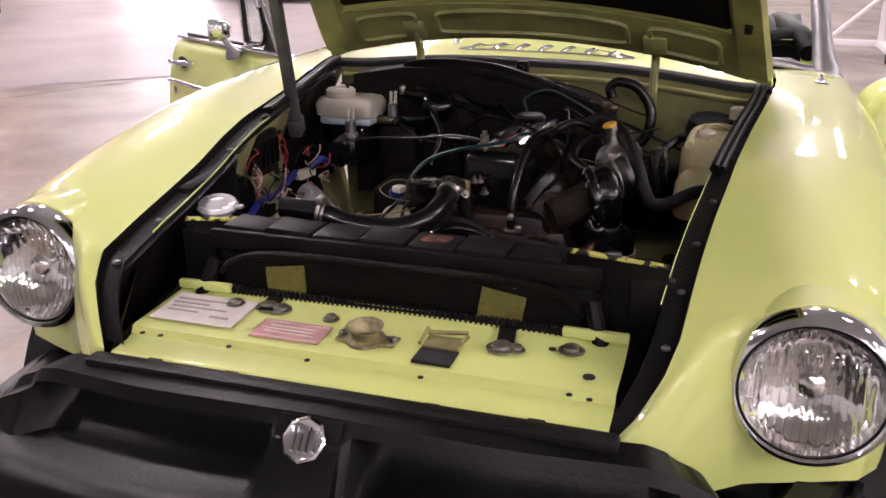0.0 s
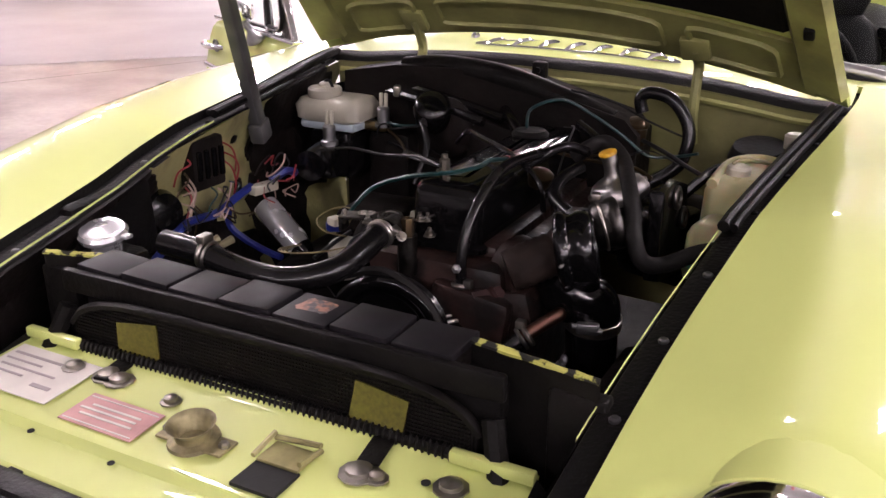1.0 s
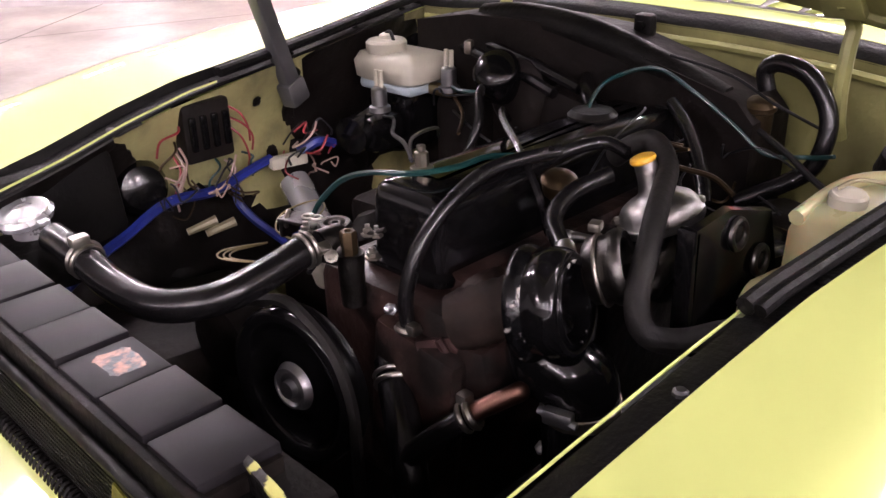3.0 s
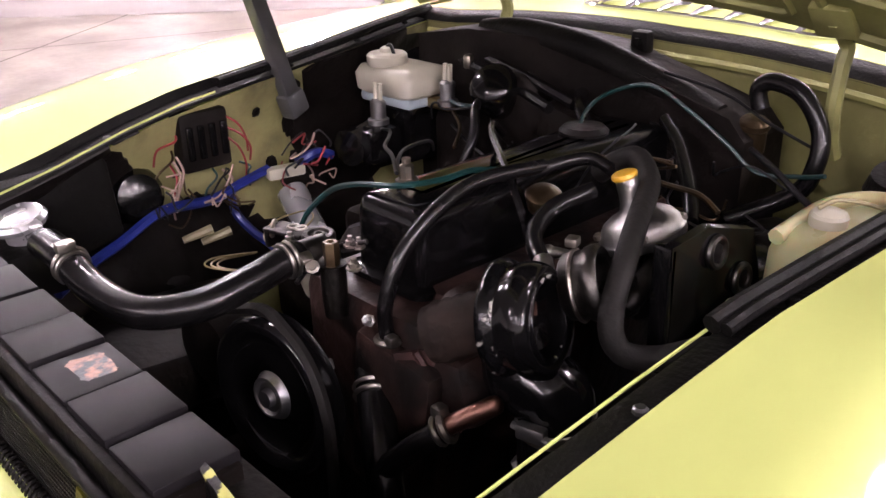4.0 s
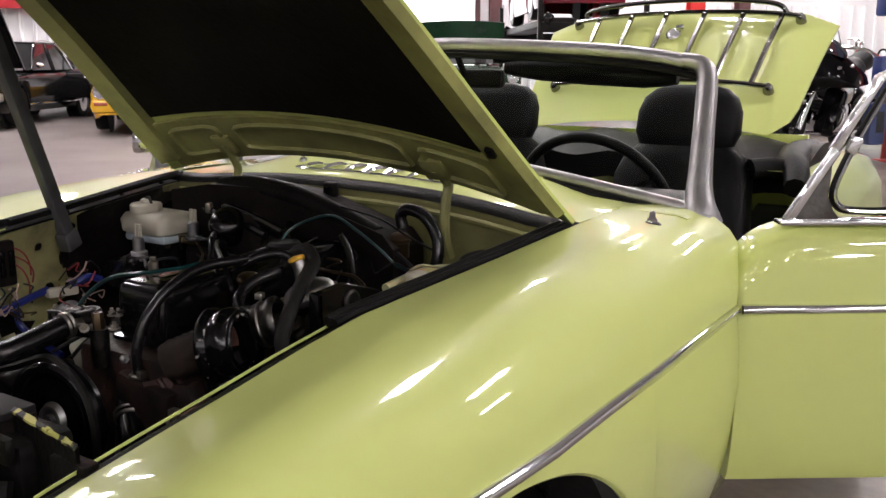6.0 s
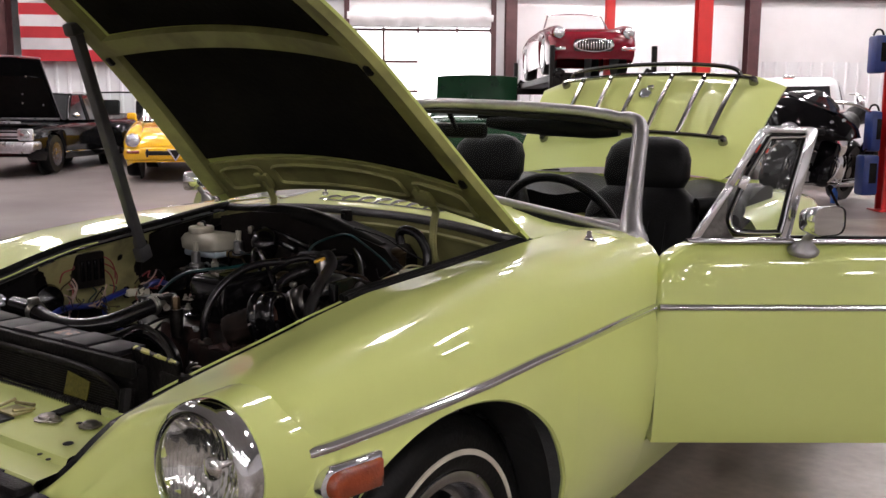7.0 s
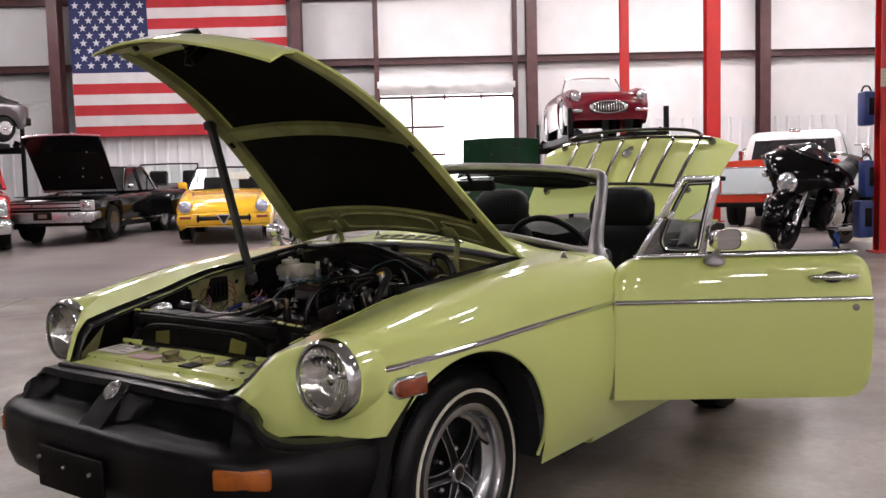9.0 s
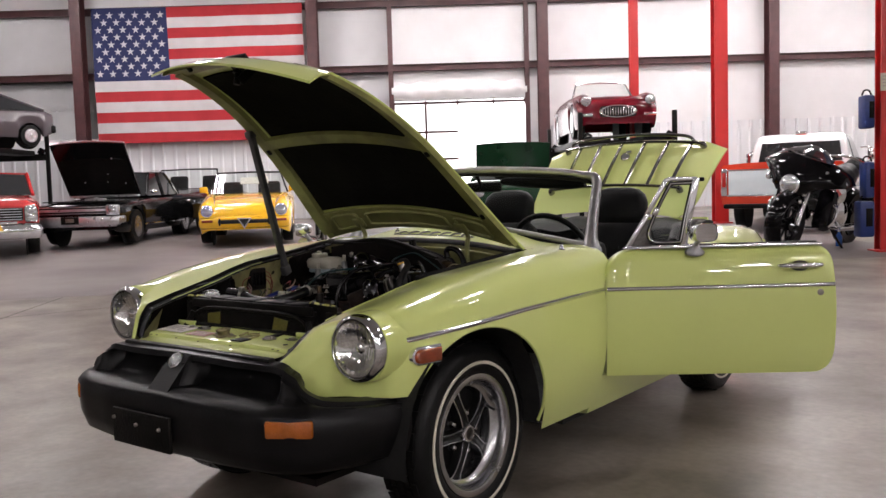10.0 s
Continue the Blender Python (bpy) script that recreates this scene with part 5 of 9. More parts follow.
for k, (m, y0, z0, y1, z1) in enumerate(((REDW, 0.05, 0.82, 0.088, 0.765), (REDW, 0.055, 0.80, 0.09, 0.75), (REDW, -0.02, 0.80, -0.06, 0.775), (WHITEW, -0.03, 0.765, -0.04, 0.69), (WHITEW, -0.024, 0.77, -0.036, 0.70), (REDW, -0.035, 0.76, -0.048, 0.70), (WHITEW, 0.045, 0.735, 0.05, 0.69), (GREENW, 0.03, 0.74, 0.01, 0.70), (TARNISH, -0.03, 0.78, -0.065, 0.74), (GREENW, 0.075, 0.74, 0.085, 0.71), (REDW, 0.05, 0.79, 0.08, 0.725))):
    s = Shape()
    s.hose([(fx + 0.022, y0, z0), (fx + 0.036, y0 * 0.6 + y1 * 0.4 + 0.006, z0 * 0.6 + z1 * 0.4 + 0.006), (fx + 0.034, y1 + 0.004 * (k % 3 - 1), z1 + 0.014), (fx + 0.026, y1 * 1.02, z1 - 0.01)], 0.0018, 6, 5)
    part("fuse_wire", s, m, fuse)
s = Shape()
s.lathe([(0.040, 0.0), (0.042, 0.012), (0.036, 0.026), (0.038, 0.030), (0.030, 0.046), (0.012, 0.050), (0.0003, 0.05)], (inner_wing_x(-0.085, 0.715), -0.085, 0.722), (1, -0.15, 0.25), 24)
part("horn_relay", s, BLACKGLOSS, car, "round gloss black relay", 50)

s = Shape()
rows = [[(x, rear_edge(x) + 0.002 - dy, scuttle_z(x, rear_edge(x)) - dz) for x in (q * 0.52 / 14 for q in range(-14, 15))] for dy, dz in ((0.0, 0.0), (0.012, 0.004), (0.022, 0.010), (0.024, 0.022))]
s.grid(rows)
part("scuttle_seal", s, SEAL, car, "black rubber seal along the scuttle", 60)
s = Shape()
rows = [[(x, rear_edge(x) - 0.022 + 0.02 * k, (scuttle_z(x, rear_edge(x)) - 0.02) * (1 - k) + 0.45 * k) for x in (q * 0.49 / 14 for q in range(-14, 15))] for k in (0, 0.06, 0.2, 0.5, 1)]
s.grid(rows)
part("bulkhead", s, BULK, car, "yellow bulkhead with grimy streaks, darkened for the shade of the bay", 40)
s = Shape()
s.hose([(x / 10 * 0.48, rear_edge(x / 10 * 0.48) - 0.03, scuttle_z(x / 10 * 0.48, 0.55) - 0.036) for x in range(-10, 11)], 0.006, 6, 2)
part("bulkhead_bead", s, YINNER, car)
s = Shape()
s.box((0, 0.0, 0.30), (1.0, 1.2, 0.02))
part("under_tray", s, GRIME, car, "black oily chassis tray")
for side in (1, -1):
    s = Shape()
    s.box((side * 0.36, 0.0, 0.42), (0.09, 1.1, 0.12), None, 0.02)
    part("chassis_rail", s, GRIME, car)

# slam panel
s = Shape()
rows = []
for y, z in ((-0.612, 0.612), (-0.607, 0.640), (-0.600, 0.645), (-0.567, 0.647), (-0.556, 0.651), (-0.551, 0.662), (-0.545, 0.664), (-0.43, 0.671), (-0.424, 0.674), (-0.420, 0.682)):
    rows.append([(x * 0.345 / 16, y + 0.006 * (x / 16) ** 2, z + 0.003 * (1 - (x / 16) ** 2)) for x in range(-16, 17)])
s.grid(rows)
slam = part("slam_panel", s, YELLOW, car, "yellow slam panel with labels, bolts and bonnet lock", 30)
for side in (1, -1):
    s = Shape()
    s.prism([(side * 0.345, -0.56, 0.645), (side * 0.345, -0.42, 0.682), (side * 0.375, -0.43, 0.66), (side * 0.36, -0.555, 0.63)], (0, 0, -0.08))
    part("panel_end", s, SEAL, slam)
    s = Shape()
    s.box((side * 0.30, -0.422, 0.683), (0.09, 0.012, 0.014), None, 0.003)
    part("panel_lip", s, YELLOW, slam)
s = Shape()
s.box((0, -0.62, 0.635), (0.72, 0.03, 0.03), None, 0.006)
part("panel_seal", s, SEAL, slam)


def on_panel(x, y):
    return Vector((x, y, interp(y, [(-0.6, 0.645), (-0.567, 0.647), (-0.545, 0.665), (-0.43, 0.672)]) + 0.003))


def sticker(x, y, w, h, material, label, turn=0.0):
    s = Shape()
    p = on_panel(x, y)
    R = Matrix.Rotation(radians(3.5), 3, "X") @ Matrix.Rotation(radians(turn), 3, "Z")
    s.box(p + Vector((0, 0, 0.0012)), (w, h, 0.0012), R)
    return part("label", s, material, slam, label), p, R


def bars(p, R, spots, material, parent):
    for x, y, w, h in spots:
        s = Shape()
        s.box(p + R @ Vector((x, y, 0.0022)), (w, h, 0.0008), R)
        part("print_bar", s, material, slam)


DARKPRINT = mat("faded_print", (0.35, 0.3, 0.3), 0.6)
lab, p, R = sticker(-0.262, -0.485, 0.135, 0.085, STICKW, "worn white emission label")
bars(p, R, [(-0.02, 0.025, 0.08, 0.004), (-0.03, 0.012, 0.06, 0.003), (-0.01, 0.0, 0.09, 0.003), (0.035, -0.02, 0.03, 0.006), (-0.03, -0.012, 0.05, 0.003)], DARKPRINT, lab)
lab, p, R = sticker(-0.108, -0.512, 0.105, 0.052, STICKR, "faded red and white warning label")
bars(p, R, [(0, 0.02, 0.098, 0.0016), (0, -0.022, 0.098, 0.0016), (0, 0.008, 0.07, 0.003), (-0.005, 0.0, 0.08, 0.003), (0.0, -0.009, 0.075, 0.003)], STICKW, lab)
# bonnet lock cup
s = Shape()
p = on_panel(0.002, -0.505)
s.lathe([(0.028, 0.0), (0.027, 0.004), (0.019, 0.006), (0.019, 0.013), (0.024, 0.021), (0.026, 0.022), (0.024, 0.020), (0.016, 0.009), (0.013, 0.002), (0.0003, 0.001)], p, (0, -0.1, 1), 24)
s.box(p + Vector((0.003, 0, 0.002)), (0.086, 0.030, 0.004), None, 0.002)
part("lock_cup", s, mat("greasy_zinc", (0.42, 0.37, 0.2), 0.55, 0.6, 0.5, 40, 0.3, 120, col2=(0.12, 0.1, 0.06)), slam, "greasy bonnet lock cup")
for dx in (-0.034, 0.040):
    s = Shape()
    s.lathe([(0.006, 0), (0.006, 0.004), (0.004, 0.006)], p + Vector((dx, 0, 0.004)), (0, 0, 1), 6)
    part("bolt", s, STEEL, slam)
# catch opening
s = Shape()
p = on_panel(0.108, -0.515)
s.box(p + Vector((0, -0.010, 0.0)), (0.052, 0.042, 0.004))
part("catch_hole", s, WELL, slam)
s = Shape()
for a, b in (((-0.028, 0.008), (-0.028, 0.045)), ((-0.028, 0.045), (0.028, 0.045)), ((0.028, 0.045), (0.028, 0.008))):
    s.rod(p + Vector((*a, 0.008)), p + Vector((*b, 0.014)), 0.003, seg=6)
s.box(p + Vector((0, 0.026, 0.004)), (0.05, 0.035, 0.004), None, 0.001)
part("catch_bracket", s, mat("plated_catch", (0.4, 0.36, 0.16), 0.5, 0.5, 0.4, 40), slam)
for x, y, r in ((-0.175, -0.452, 0.013), (-0.228, -0.455, 0.010), (0.185, -0.478, 0.014), (0.205, -0.478, 0.008), (-0.07, -0.462, 0.008), (0.275, -0.46, 0.012), (-0.155, -0.455, 0.012)):
    s = Shape()
    p = on_panel(x, y)
    s.lathe([(r * 1.5, 0), (r * 1.5, 0.002), (r, 0.003), (r * 0.95, 0.007), (r * 0.5, 0.009)], p, (0, 0, 1), 10)
    part("bolt", s, STEEL, slam, "zinc bolt and washer")
for x in (-0.175, 0.183):
    s = Shape()
    s.box(on_panel(x, -0.442) + Vector((0, 0, 0.003)), (0.024, 0.05, 0.005), Matrix.Rotation(radians(10), 3, "Z"), 0.002)
    part("mesh_tab", s, BLACKDULL, slam)
for x, y, r in ((0.308, -0.52, 0.008), (0.25, -0.463, 0.005), (0.29, -0.555, 0.004), (0.315, -0.557, 0.004), (-0.32, -0.557, 0.004), (-0.29, -0.557, 0.004), (-0.18, -0.558, 0.004), (-0.06, -0.56, 0.004), (0.1, -0.56, 0.004)):
    s = Shape()
    s.lathe([(r, 0), (r, 0.0012)], on_panel(x, y) + Vector((0, 0, 0.0002)), (0, 0, 1), 10)
    part("drilled_hole", s, WELL, slam)
for x in (-0.27, -0.15, 0.0, 0.13, 0.26):
    s = Shape()
    s.box((x, -0.604, 0.643), (0.022, 0.014, 0.006), None, 0.002)
    part("seal_clip", s, SEAL if x else STEEL, slam)

# stone guard mesh, bowed at the top
MESHM = mat("black_mesh", (0.007, 0.006, 0.0055), 0.5, 0, 0.4, 30, 0.2, 120, spec=0.15)


def guard_top(x):
    return 0.682 + 0.060 * math.sqrt(max(0.0, 1 - (abs(x) / 0.285) ** 6))


s = Shape()
n = 130
for i in range(n + 1):
    x = -0.275 + 0.55 * i / n
    s.box((x, -0.408, (0.66 + guard_top(x)) / 2), (0.0018, 0.002, guard_top(x) - 0.66), Matrix.Rotation(radians(-9), 3, "X"))
for k in range(21):
    z = 0.664 + 0.0041 * k
    xx = [x / 100 for x in range(-27, 28) if guard_top(x / 100) > z]
    if len(xx) > 1:
        s.box((0, -0.409 + (z - 0.70) * 0.16, z), (xx[-1] - xx[0], 0.002, 0.0016))
guard = part("stone_guard", s, MESHM, car, "black wire stone guard ahead of the radiator")
guard["kind"] = "stuff"
s = Shape()
s.grid([[(x / 20 * 0.275, -0.402 + 0.004 * k, 0.655 + (guard_top(x / 20 * 0.275) - 0.655) * k) for x in range(-20, 21)] for k in (0, 0.5, 1)])
part("guard_backing", s, MESHM, car)
s = Shape()
s.hose([(x / 20 * 0.280, -0.405, guard_top(x / 20 * 0.280)) for x in range(-20, 21)], 0.006, 6, 2)
part("guard_rim", s, MESHM, car, "bowed upper rim of the stone guard", 60)
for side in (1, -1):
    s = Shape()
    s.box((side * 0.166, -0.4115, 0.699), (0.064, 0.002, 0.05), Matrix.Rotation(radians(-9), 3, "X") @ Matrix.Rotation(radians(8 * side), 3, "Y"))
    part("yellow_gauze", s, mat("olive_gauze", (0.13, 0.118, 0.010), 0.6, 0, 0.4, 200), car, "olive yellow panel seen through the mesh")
s = Shape()
s.hose([(x / 10 * 0.265, -0.416, 0.680) for x in range(-10, 11)], 0.007, 6, 2)
for i in range(70):
    x = -0.26 + 0.52 * i / 69
    s.torus((x, -0.416, 0.680), (1, 0.2, 0), 0.0075, 0.0018, 10, 4)
part("edge_trim", s, MESHM, car, "ribbed black edge trim")

# radiator and its black diaphragm
s = Shape()
s.box((0.02, -0.345, 0.60), (0.54, 0.07, 0.30), None, 0.01)
rad = part("radiator", s, BLACKDULL, car, "black radiator with pressed top tank")
bounds = [-0.285, -0.21, -0.133, -0.058, 0.017, 0.092, 0.167, 0.242]
for i, (a, b) in enumerate(zip(bounds, bounds[1:])):
    s = Shape()
    z = 0.764 + (0.0025 if i % 2 else 0)
    s.box(((a + b) / 2, -0.357, z), (b - a - 0.0045, 0.066 - (0.005 if i < 2 else 0), 0.014), Matrix.Rotation(radians((3, 2, 0.8, -0.6, 0, 0.7, -0.5)[i]), 3, "Y"), 0.0022)
    part("tank_panel", s, TANKTOP, rad, "satin black pressed tank top")
s = Shape()
s.box((-0.02, -0.357, 0.753), (0.53, 0.06, 0.02))
part("tank_gap", s, GRIME, rad)
s = Shape()
random.seed(5)
outline = [(0.053 + 0.022 * math.copysign(abs(math.cos(a)) ** 0.4, math.cos(a)) * random.uniform(0.86, 1.04), -0.352 + 0.017 * math.copysign(abs(math.sin(a)) ** 0.4, math.sin(a)) * random.uniform(0.84, 1.05), 0.7714) for a in (2 * math.pi * k / 28 for k in range(28))]
s.add(outline, [tuple(range(28))])
part("worn_label", s, mat("worn_orange_label", (0.28, 0.10, 0.05), 0.4, 0, 0.5, 70, 0.2, 200, col2=(0.012, 0.010, 0.010), thr=(0.42, 0.56)), rad, "worn orange label")
s = Shape()
s.box((0.0, -0.393, 0.752), (0.60, 0.012, 0.03), None, 0.004)
part("tank_rim", s, BLACKDULL, rad)
for side, p0, p1 in ((1, (0.245, -0.356, 0.776), (0.385, -0.374, 0.772)), (-1, (-0.265, -0.34, 0.768), (-0.36, -0.372, 0.770))):
    s = Shape()
    a, b = Vector(p0), Vector(p1)
    rows = [[], []]
    random.seed(3)
    for i in range(13):
        q = a.lerp(b, i / 12)
        w = (0.0042 if i < 7 else 0.0022) + random.uniform(-0.0025, 0.0012)
        rows[0].append(q + Vector((0, w, 0.003)))
        rows[1].append(q - Vector((0, w * 0.7, 0)))
    s.slab(rows, (0, 0, -0.003))
    part("chipped_flange", s, mat("chipped_yellow", (0.5, 0.5, 0.12), 0.5, 0, 0.3, 55, 0.3, 120, col2=(0.006, 0.006, 0.005), thr=(0.50, 0.54)), rad, "chipped yellow flange edge")
    s = Shape()
    s.add([a, b, b - Vector((0, 0, 0.35)), a - Vector((0, 0, 0.35))], [(0, 1, 2, 3)])
    s.add([a + Vector((0, 0.004, 0)), b + Vector((0, 0.004, 0)), b - Vector((0, -0.004, 0.35)), a - Vector((0, -0.004, 0.35))], [(0, 1, 2, 3)])
    s.box((b + Vector((side * -0.02, 0.01, -0.12))), (0.06, 0.02, 0.2), None, 0.004)
    part("diaphragm", s, BLACKDULL, rad, "black radiator side panel")
    s = Shape()
    s.box(((a.x + b.x) / 2 + side * 0.0, -0.49, 0.58), (0.12, 0.12, 0.05), None, 0.01)
    part("front_baffle", s, GRIME, rad)
for side in (1, -1):
    s = Shape()
    s.rod((side * 0.29, -0.40, 0.72), (side * 0.33, -0.45, 0.60), 0.012, seg=8)
    part("stay_rod", s, BLACKDULL, rad)
# radiator cap
s = Shape()
ax = Vector((0.1, -0.2, 1))
s.lathe([(0.022, -0.03), (0.022, 0.0), (0.034, 0.001), (0.035, 0.007), (0.031, 0.012), (0.022, 0.010), (0.010, 0.014), (0.0003, 0.014)], (-0.367, -0.268, 0.757), ax, 28)
s.box((-0.332, -0.262, 0.761), (0.018, 0.014, 0.006), None, 0.002)
s.box((-0.402, -0.274, 0.761), (0.018, 0.014, 0.006), None, 0.002)
part("radiator_cap", s, COILSILVER, car, "bright metal radiator cap")
s = Shape()
s.box((-0.37, -0.265, 0.70), (0.09, 0.10, 0.07), None, 0.02)
part("expansion_tank", s, BLACKDULL, car, "black header tank")

# engine block
engine = thing("engine", "", "")
engine.parent = car
s = Shape()
s.box((0.045, 0.16, 0.60), (0.22, 0.46, 0.26), None, 0.02)
s.box((0.05, 0.175, 0.72), (0.15, 0.40, 0.05), None, 0.01)
s.box((0.10, -0.075, 0.60), (0.12, 0.03, 0.20), Matrix.Rotation(radians(8), 3, "Y"), 0.012)
s.box((0.15, -0.02, 0.66), (0.10, 0.10, 0.08), Matrix.Rotation(radians(-12), 3, "Y"), 0.02)
part("cylinder_block", s, BLOCK, engine, "maroon and grimy engine block")
s = Shape()
s.lathe([(0.045, 0), (0.047, 0.05), (0.042, 0.055)], (0.14, 0.0, 0.715), (0.86, -0.4, -0.1), 20)
part("manifold_drum", s, BLOCK, engine, "rust-brown manifold drum")
# sloping maroon casting ahead of the manifold
s = Shape()
s.prism([(0.118, -0.088, 0.700), (0.150, -0.066, 0.708), (0.190, -0.047, 0.640), (0.178, -0.062, 0.615), (0.146, -0.088, 0.632)], (-0.012, 0.016, -0.006))
s.hose([(0.139, -0.076, 0.706), (0.160, -0.068, 0.670), (0.173, -0.064, 0.645)], 0.0045, 6, 4)
part("front_casting", s, mat("worn_maroon_enamel", (0.055, 0.026, 0.024), 0.42, 0, 0.5, 24, 0.3, 60, col2=(0.012, 0.008, 0.008), spec=0.2, thr=(0.45, 0.75)), engine, "worn maroon casting plate")
for c, r in (((0.045, -0.118, 0.668), 0.0075), ((0.235, -0.03, 0.60), 0.006), ((0.10, -0.10, 0.735), 0.005)):
    s = Shape()
    s.lathe([(r * 1.3, 0), (r * 1.3, 0.003), (r, 0.004), (r, 0.009), (r * 0.6, 0.011)], c, (0.35, -0.8, 0.5), 6)
    part("block_bolt", s, ALLOY, engine, "bright steel bolt head")
# rocker cover
s = Shape()
rows = []
for z, g in ((0.735, 0.010), (0.742, 0.010), (0.744, 0.0), (0.808, -0.002), (0.819, -0.005), (0.825, -0.011), (0.827, -0.020), (0.8284, -0.032), (0.8292, -0.046)):
    o = []
    for a in range(0, 360, 6):
        c, q = math.cos(radians(a)), math.sin(radians(a))
        w, l = 0.055 + g, 0.222 + g
        r = 0.016 + g * 0.5
        o.append((0.047 + math.copysign(w - r, c) + r * c, 0.188 + math.copysign(l - r, q) + r * q, z))
    rows.append(o)
s.grid(rows, True)
s.add(rows[-1], [tuple(range(len(rows[-1])))])
part("rocker_cover", s, BLACKGLOSS, engine, "gloss black rocker cover", 50)
s = Shape()
s.lathe([(0.013, 0), (0.013, 0.006), (0.008, 0.007), (0.008, 0.022), (0.005, 0.024), (0.005, 0.03)], (0.018, 0.024, 0.825), (0, 0, 1), 8)
part("rocker_stud", s, STEEL, engine, "steel rocker nut with lifting eye")
s = Shape()
s.lathe([(0.03, 0), (0.032, 0.012), (0.026, 0.018), (0.01, 0.02)], (0.04, 0.30, 0.82), (0, 0, 1), 20)
part("oil_filler", s, BLACKDULL, engine, "black oil filler cap")
s = Shape()
for y in (0.02, 0.36):
    s.rod((-0.02, y, 0.755), (-0.035, y, 0.755), 0.008, seg=6)
part("cover_bolt", s, STEEL, engine)
# breather hose curving over the cover
s = Shape()
s.hose([(0.097, -0.076, 0.70), (0.096, -0.077, 0.74), (0.099, -0.056, 0.79), (0.103, -0.014, 0.825), (0.108, 0.045, 0.845), (0.13, 0.12, 0.848)], 0.0082, 10, 6)
part("breather_hose", s, HOSE, engine, "black rubber breather hose")
s = Shape()
s.torus((0.097, -0.076, 0.703), (0, 0.1, 1), 0.0115, 0.004, 18, 6)
s.box((0.109, -0.081, 0.708), (0.012, 0.012, 0.012), None, 0.002)
part("hose_clip", s, STEEL, engine)
# thermostat housing
DIRTYMETAL = mat("oily_cast_metal", (0.075, 0.070, 0.066), 0.42, 1, 0.5, 40, 0.4, 110, col2=(0.022, 0.019, 0.017))
s = Shape()
s.box((-0.012, -0.080, 0.762), (0.044, 0.040, 0.030), Matrix.Rotation(radians(14), 3, "Z"), 0.010)
s.lathe([(0.0180, -0.010), (0.0185, 0.0), (0.0165, 0.0035), (0.0120, 0.0035), (0.0105, 0.0005), (0.0075, 0.0005), (0.0065, 0.003), (0.0040, 0.003), (0.0035, -0.003), (0.0003, -0.003)], (-0.018, -0.072, 0.783), (0.04, -0.06, 1), 28)
s.lathe([(0.0155, -0.03), (0.0165, 0.0)], (-0.006, -0.104, 0.773), (0.02, -1, -0.02), 18)
s.lathe([(0.013, -0.06), (0.015, 0.0)], (0.012, -0.078, 0.762), (0, 0, 1), 14)
part("thermostat_housing", s, DIRTYMETAL, engine, "oily alloy thermostat housing", 50)
s = Shape()
s.box((-0.062, -0.079, 0.779), (0.060, 0.030, 0.005), Matrix.Rotation(radians(8), 3, "Z") @ Matrix.Rotation(radians(-4), 3, "Y"), 0.002)
s.box((-0.089, -0.083, 0.768), (0.006, 0.026, 0.024), Matrix.Rotation(radians(8), 3, "Z"), 0.002)
plate_ob = part("bracket_plate", s, DIRTYMETAL, engine, "oily steel bracket plate")
for x, y in ((-0.060, -0.076), (-0.050, -0.073)):
    s = Shape()
    s.torus((x, y, 0.783), (0.05, 0, 1), 0.006, 0.0018, 18, 6)
    part("washer", s, STEEL, plate_ob)
s = Shape()
s.torus((-0.087, -0.085, 0.776), (-0.7, -0.7, 0.2), 0.0085, 0.0028, 18, 6)
part("bracket_eye", s, STEEL, plate_ob, "steel eye of the bracket")
s = Shape()
s.lathe([(0.0090, -0.028), (0.0090, -0.002), (0.0080, 0.0), (0.0045, 0.0), (0.0042, -0.004), (0.0003, -0.004)], (0.014, -0.080, 0.788), (0, 0, 1), 6)
part("sender", s, TARNISH, engine, "tarnished brass hexagonal sender")
for x, y, z, r in ((-0.042, -0.093, 0.776, 0.0055), (0.024, -0.062, 0.781, 0.0050), (0.034, -0.058, 0.781, 0.0045), (0.046, -0.075, 0.766, 0.0060)):
    s = Shape()
    s.lathe([(r * 1.5, -0.001), (r * 1.5, 0.001), (r, 0.0015), (r, 0.006), (r * 0.55, 0.007), (r * 0.55, 0.011)], (x, y, z), (0, 0, 1), 6)
    part("housing_nut", s, STEEL, engine)
s = Shape()
s.rod((0.026, -0.063, 0.783), (0.044, -0.055, 0.789), 0.0028, seg=8)
part("housing_stud", s, DIRTYMETAL, engine)
# pale round cover low beside the block, two leads across it
s = Shape()
s.lathe([(0.026, -0.05), (0.027, -0.004), (0.025, 0.0), (0.012, 0.002), (0.0003, 0.0025)], (-0.151, 0.006, 0.690), (0.15, -0.35, 1), 26)
part("round_cover", s, WHITEPL, engine, "pale round cover low beside the block", 50)
for dx in (-0.012, 0.012):
    s = Shape()
    s.hose([(-0.151 + dx, 0.045, 0.700), (-0.148 + dx, 0.004, 0.699), (-0.150 + dx * 2.2, -0.04, 0.680)], 0.0035, 8, 5)
    part("plug_lead", s, BLACKW, engine, "black lead")
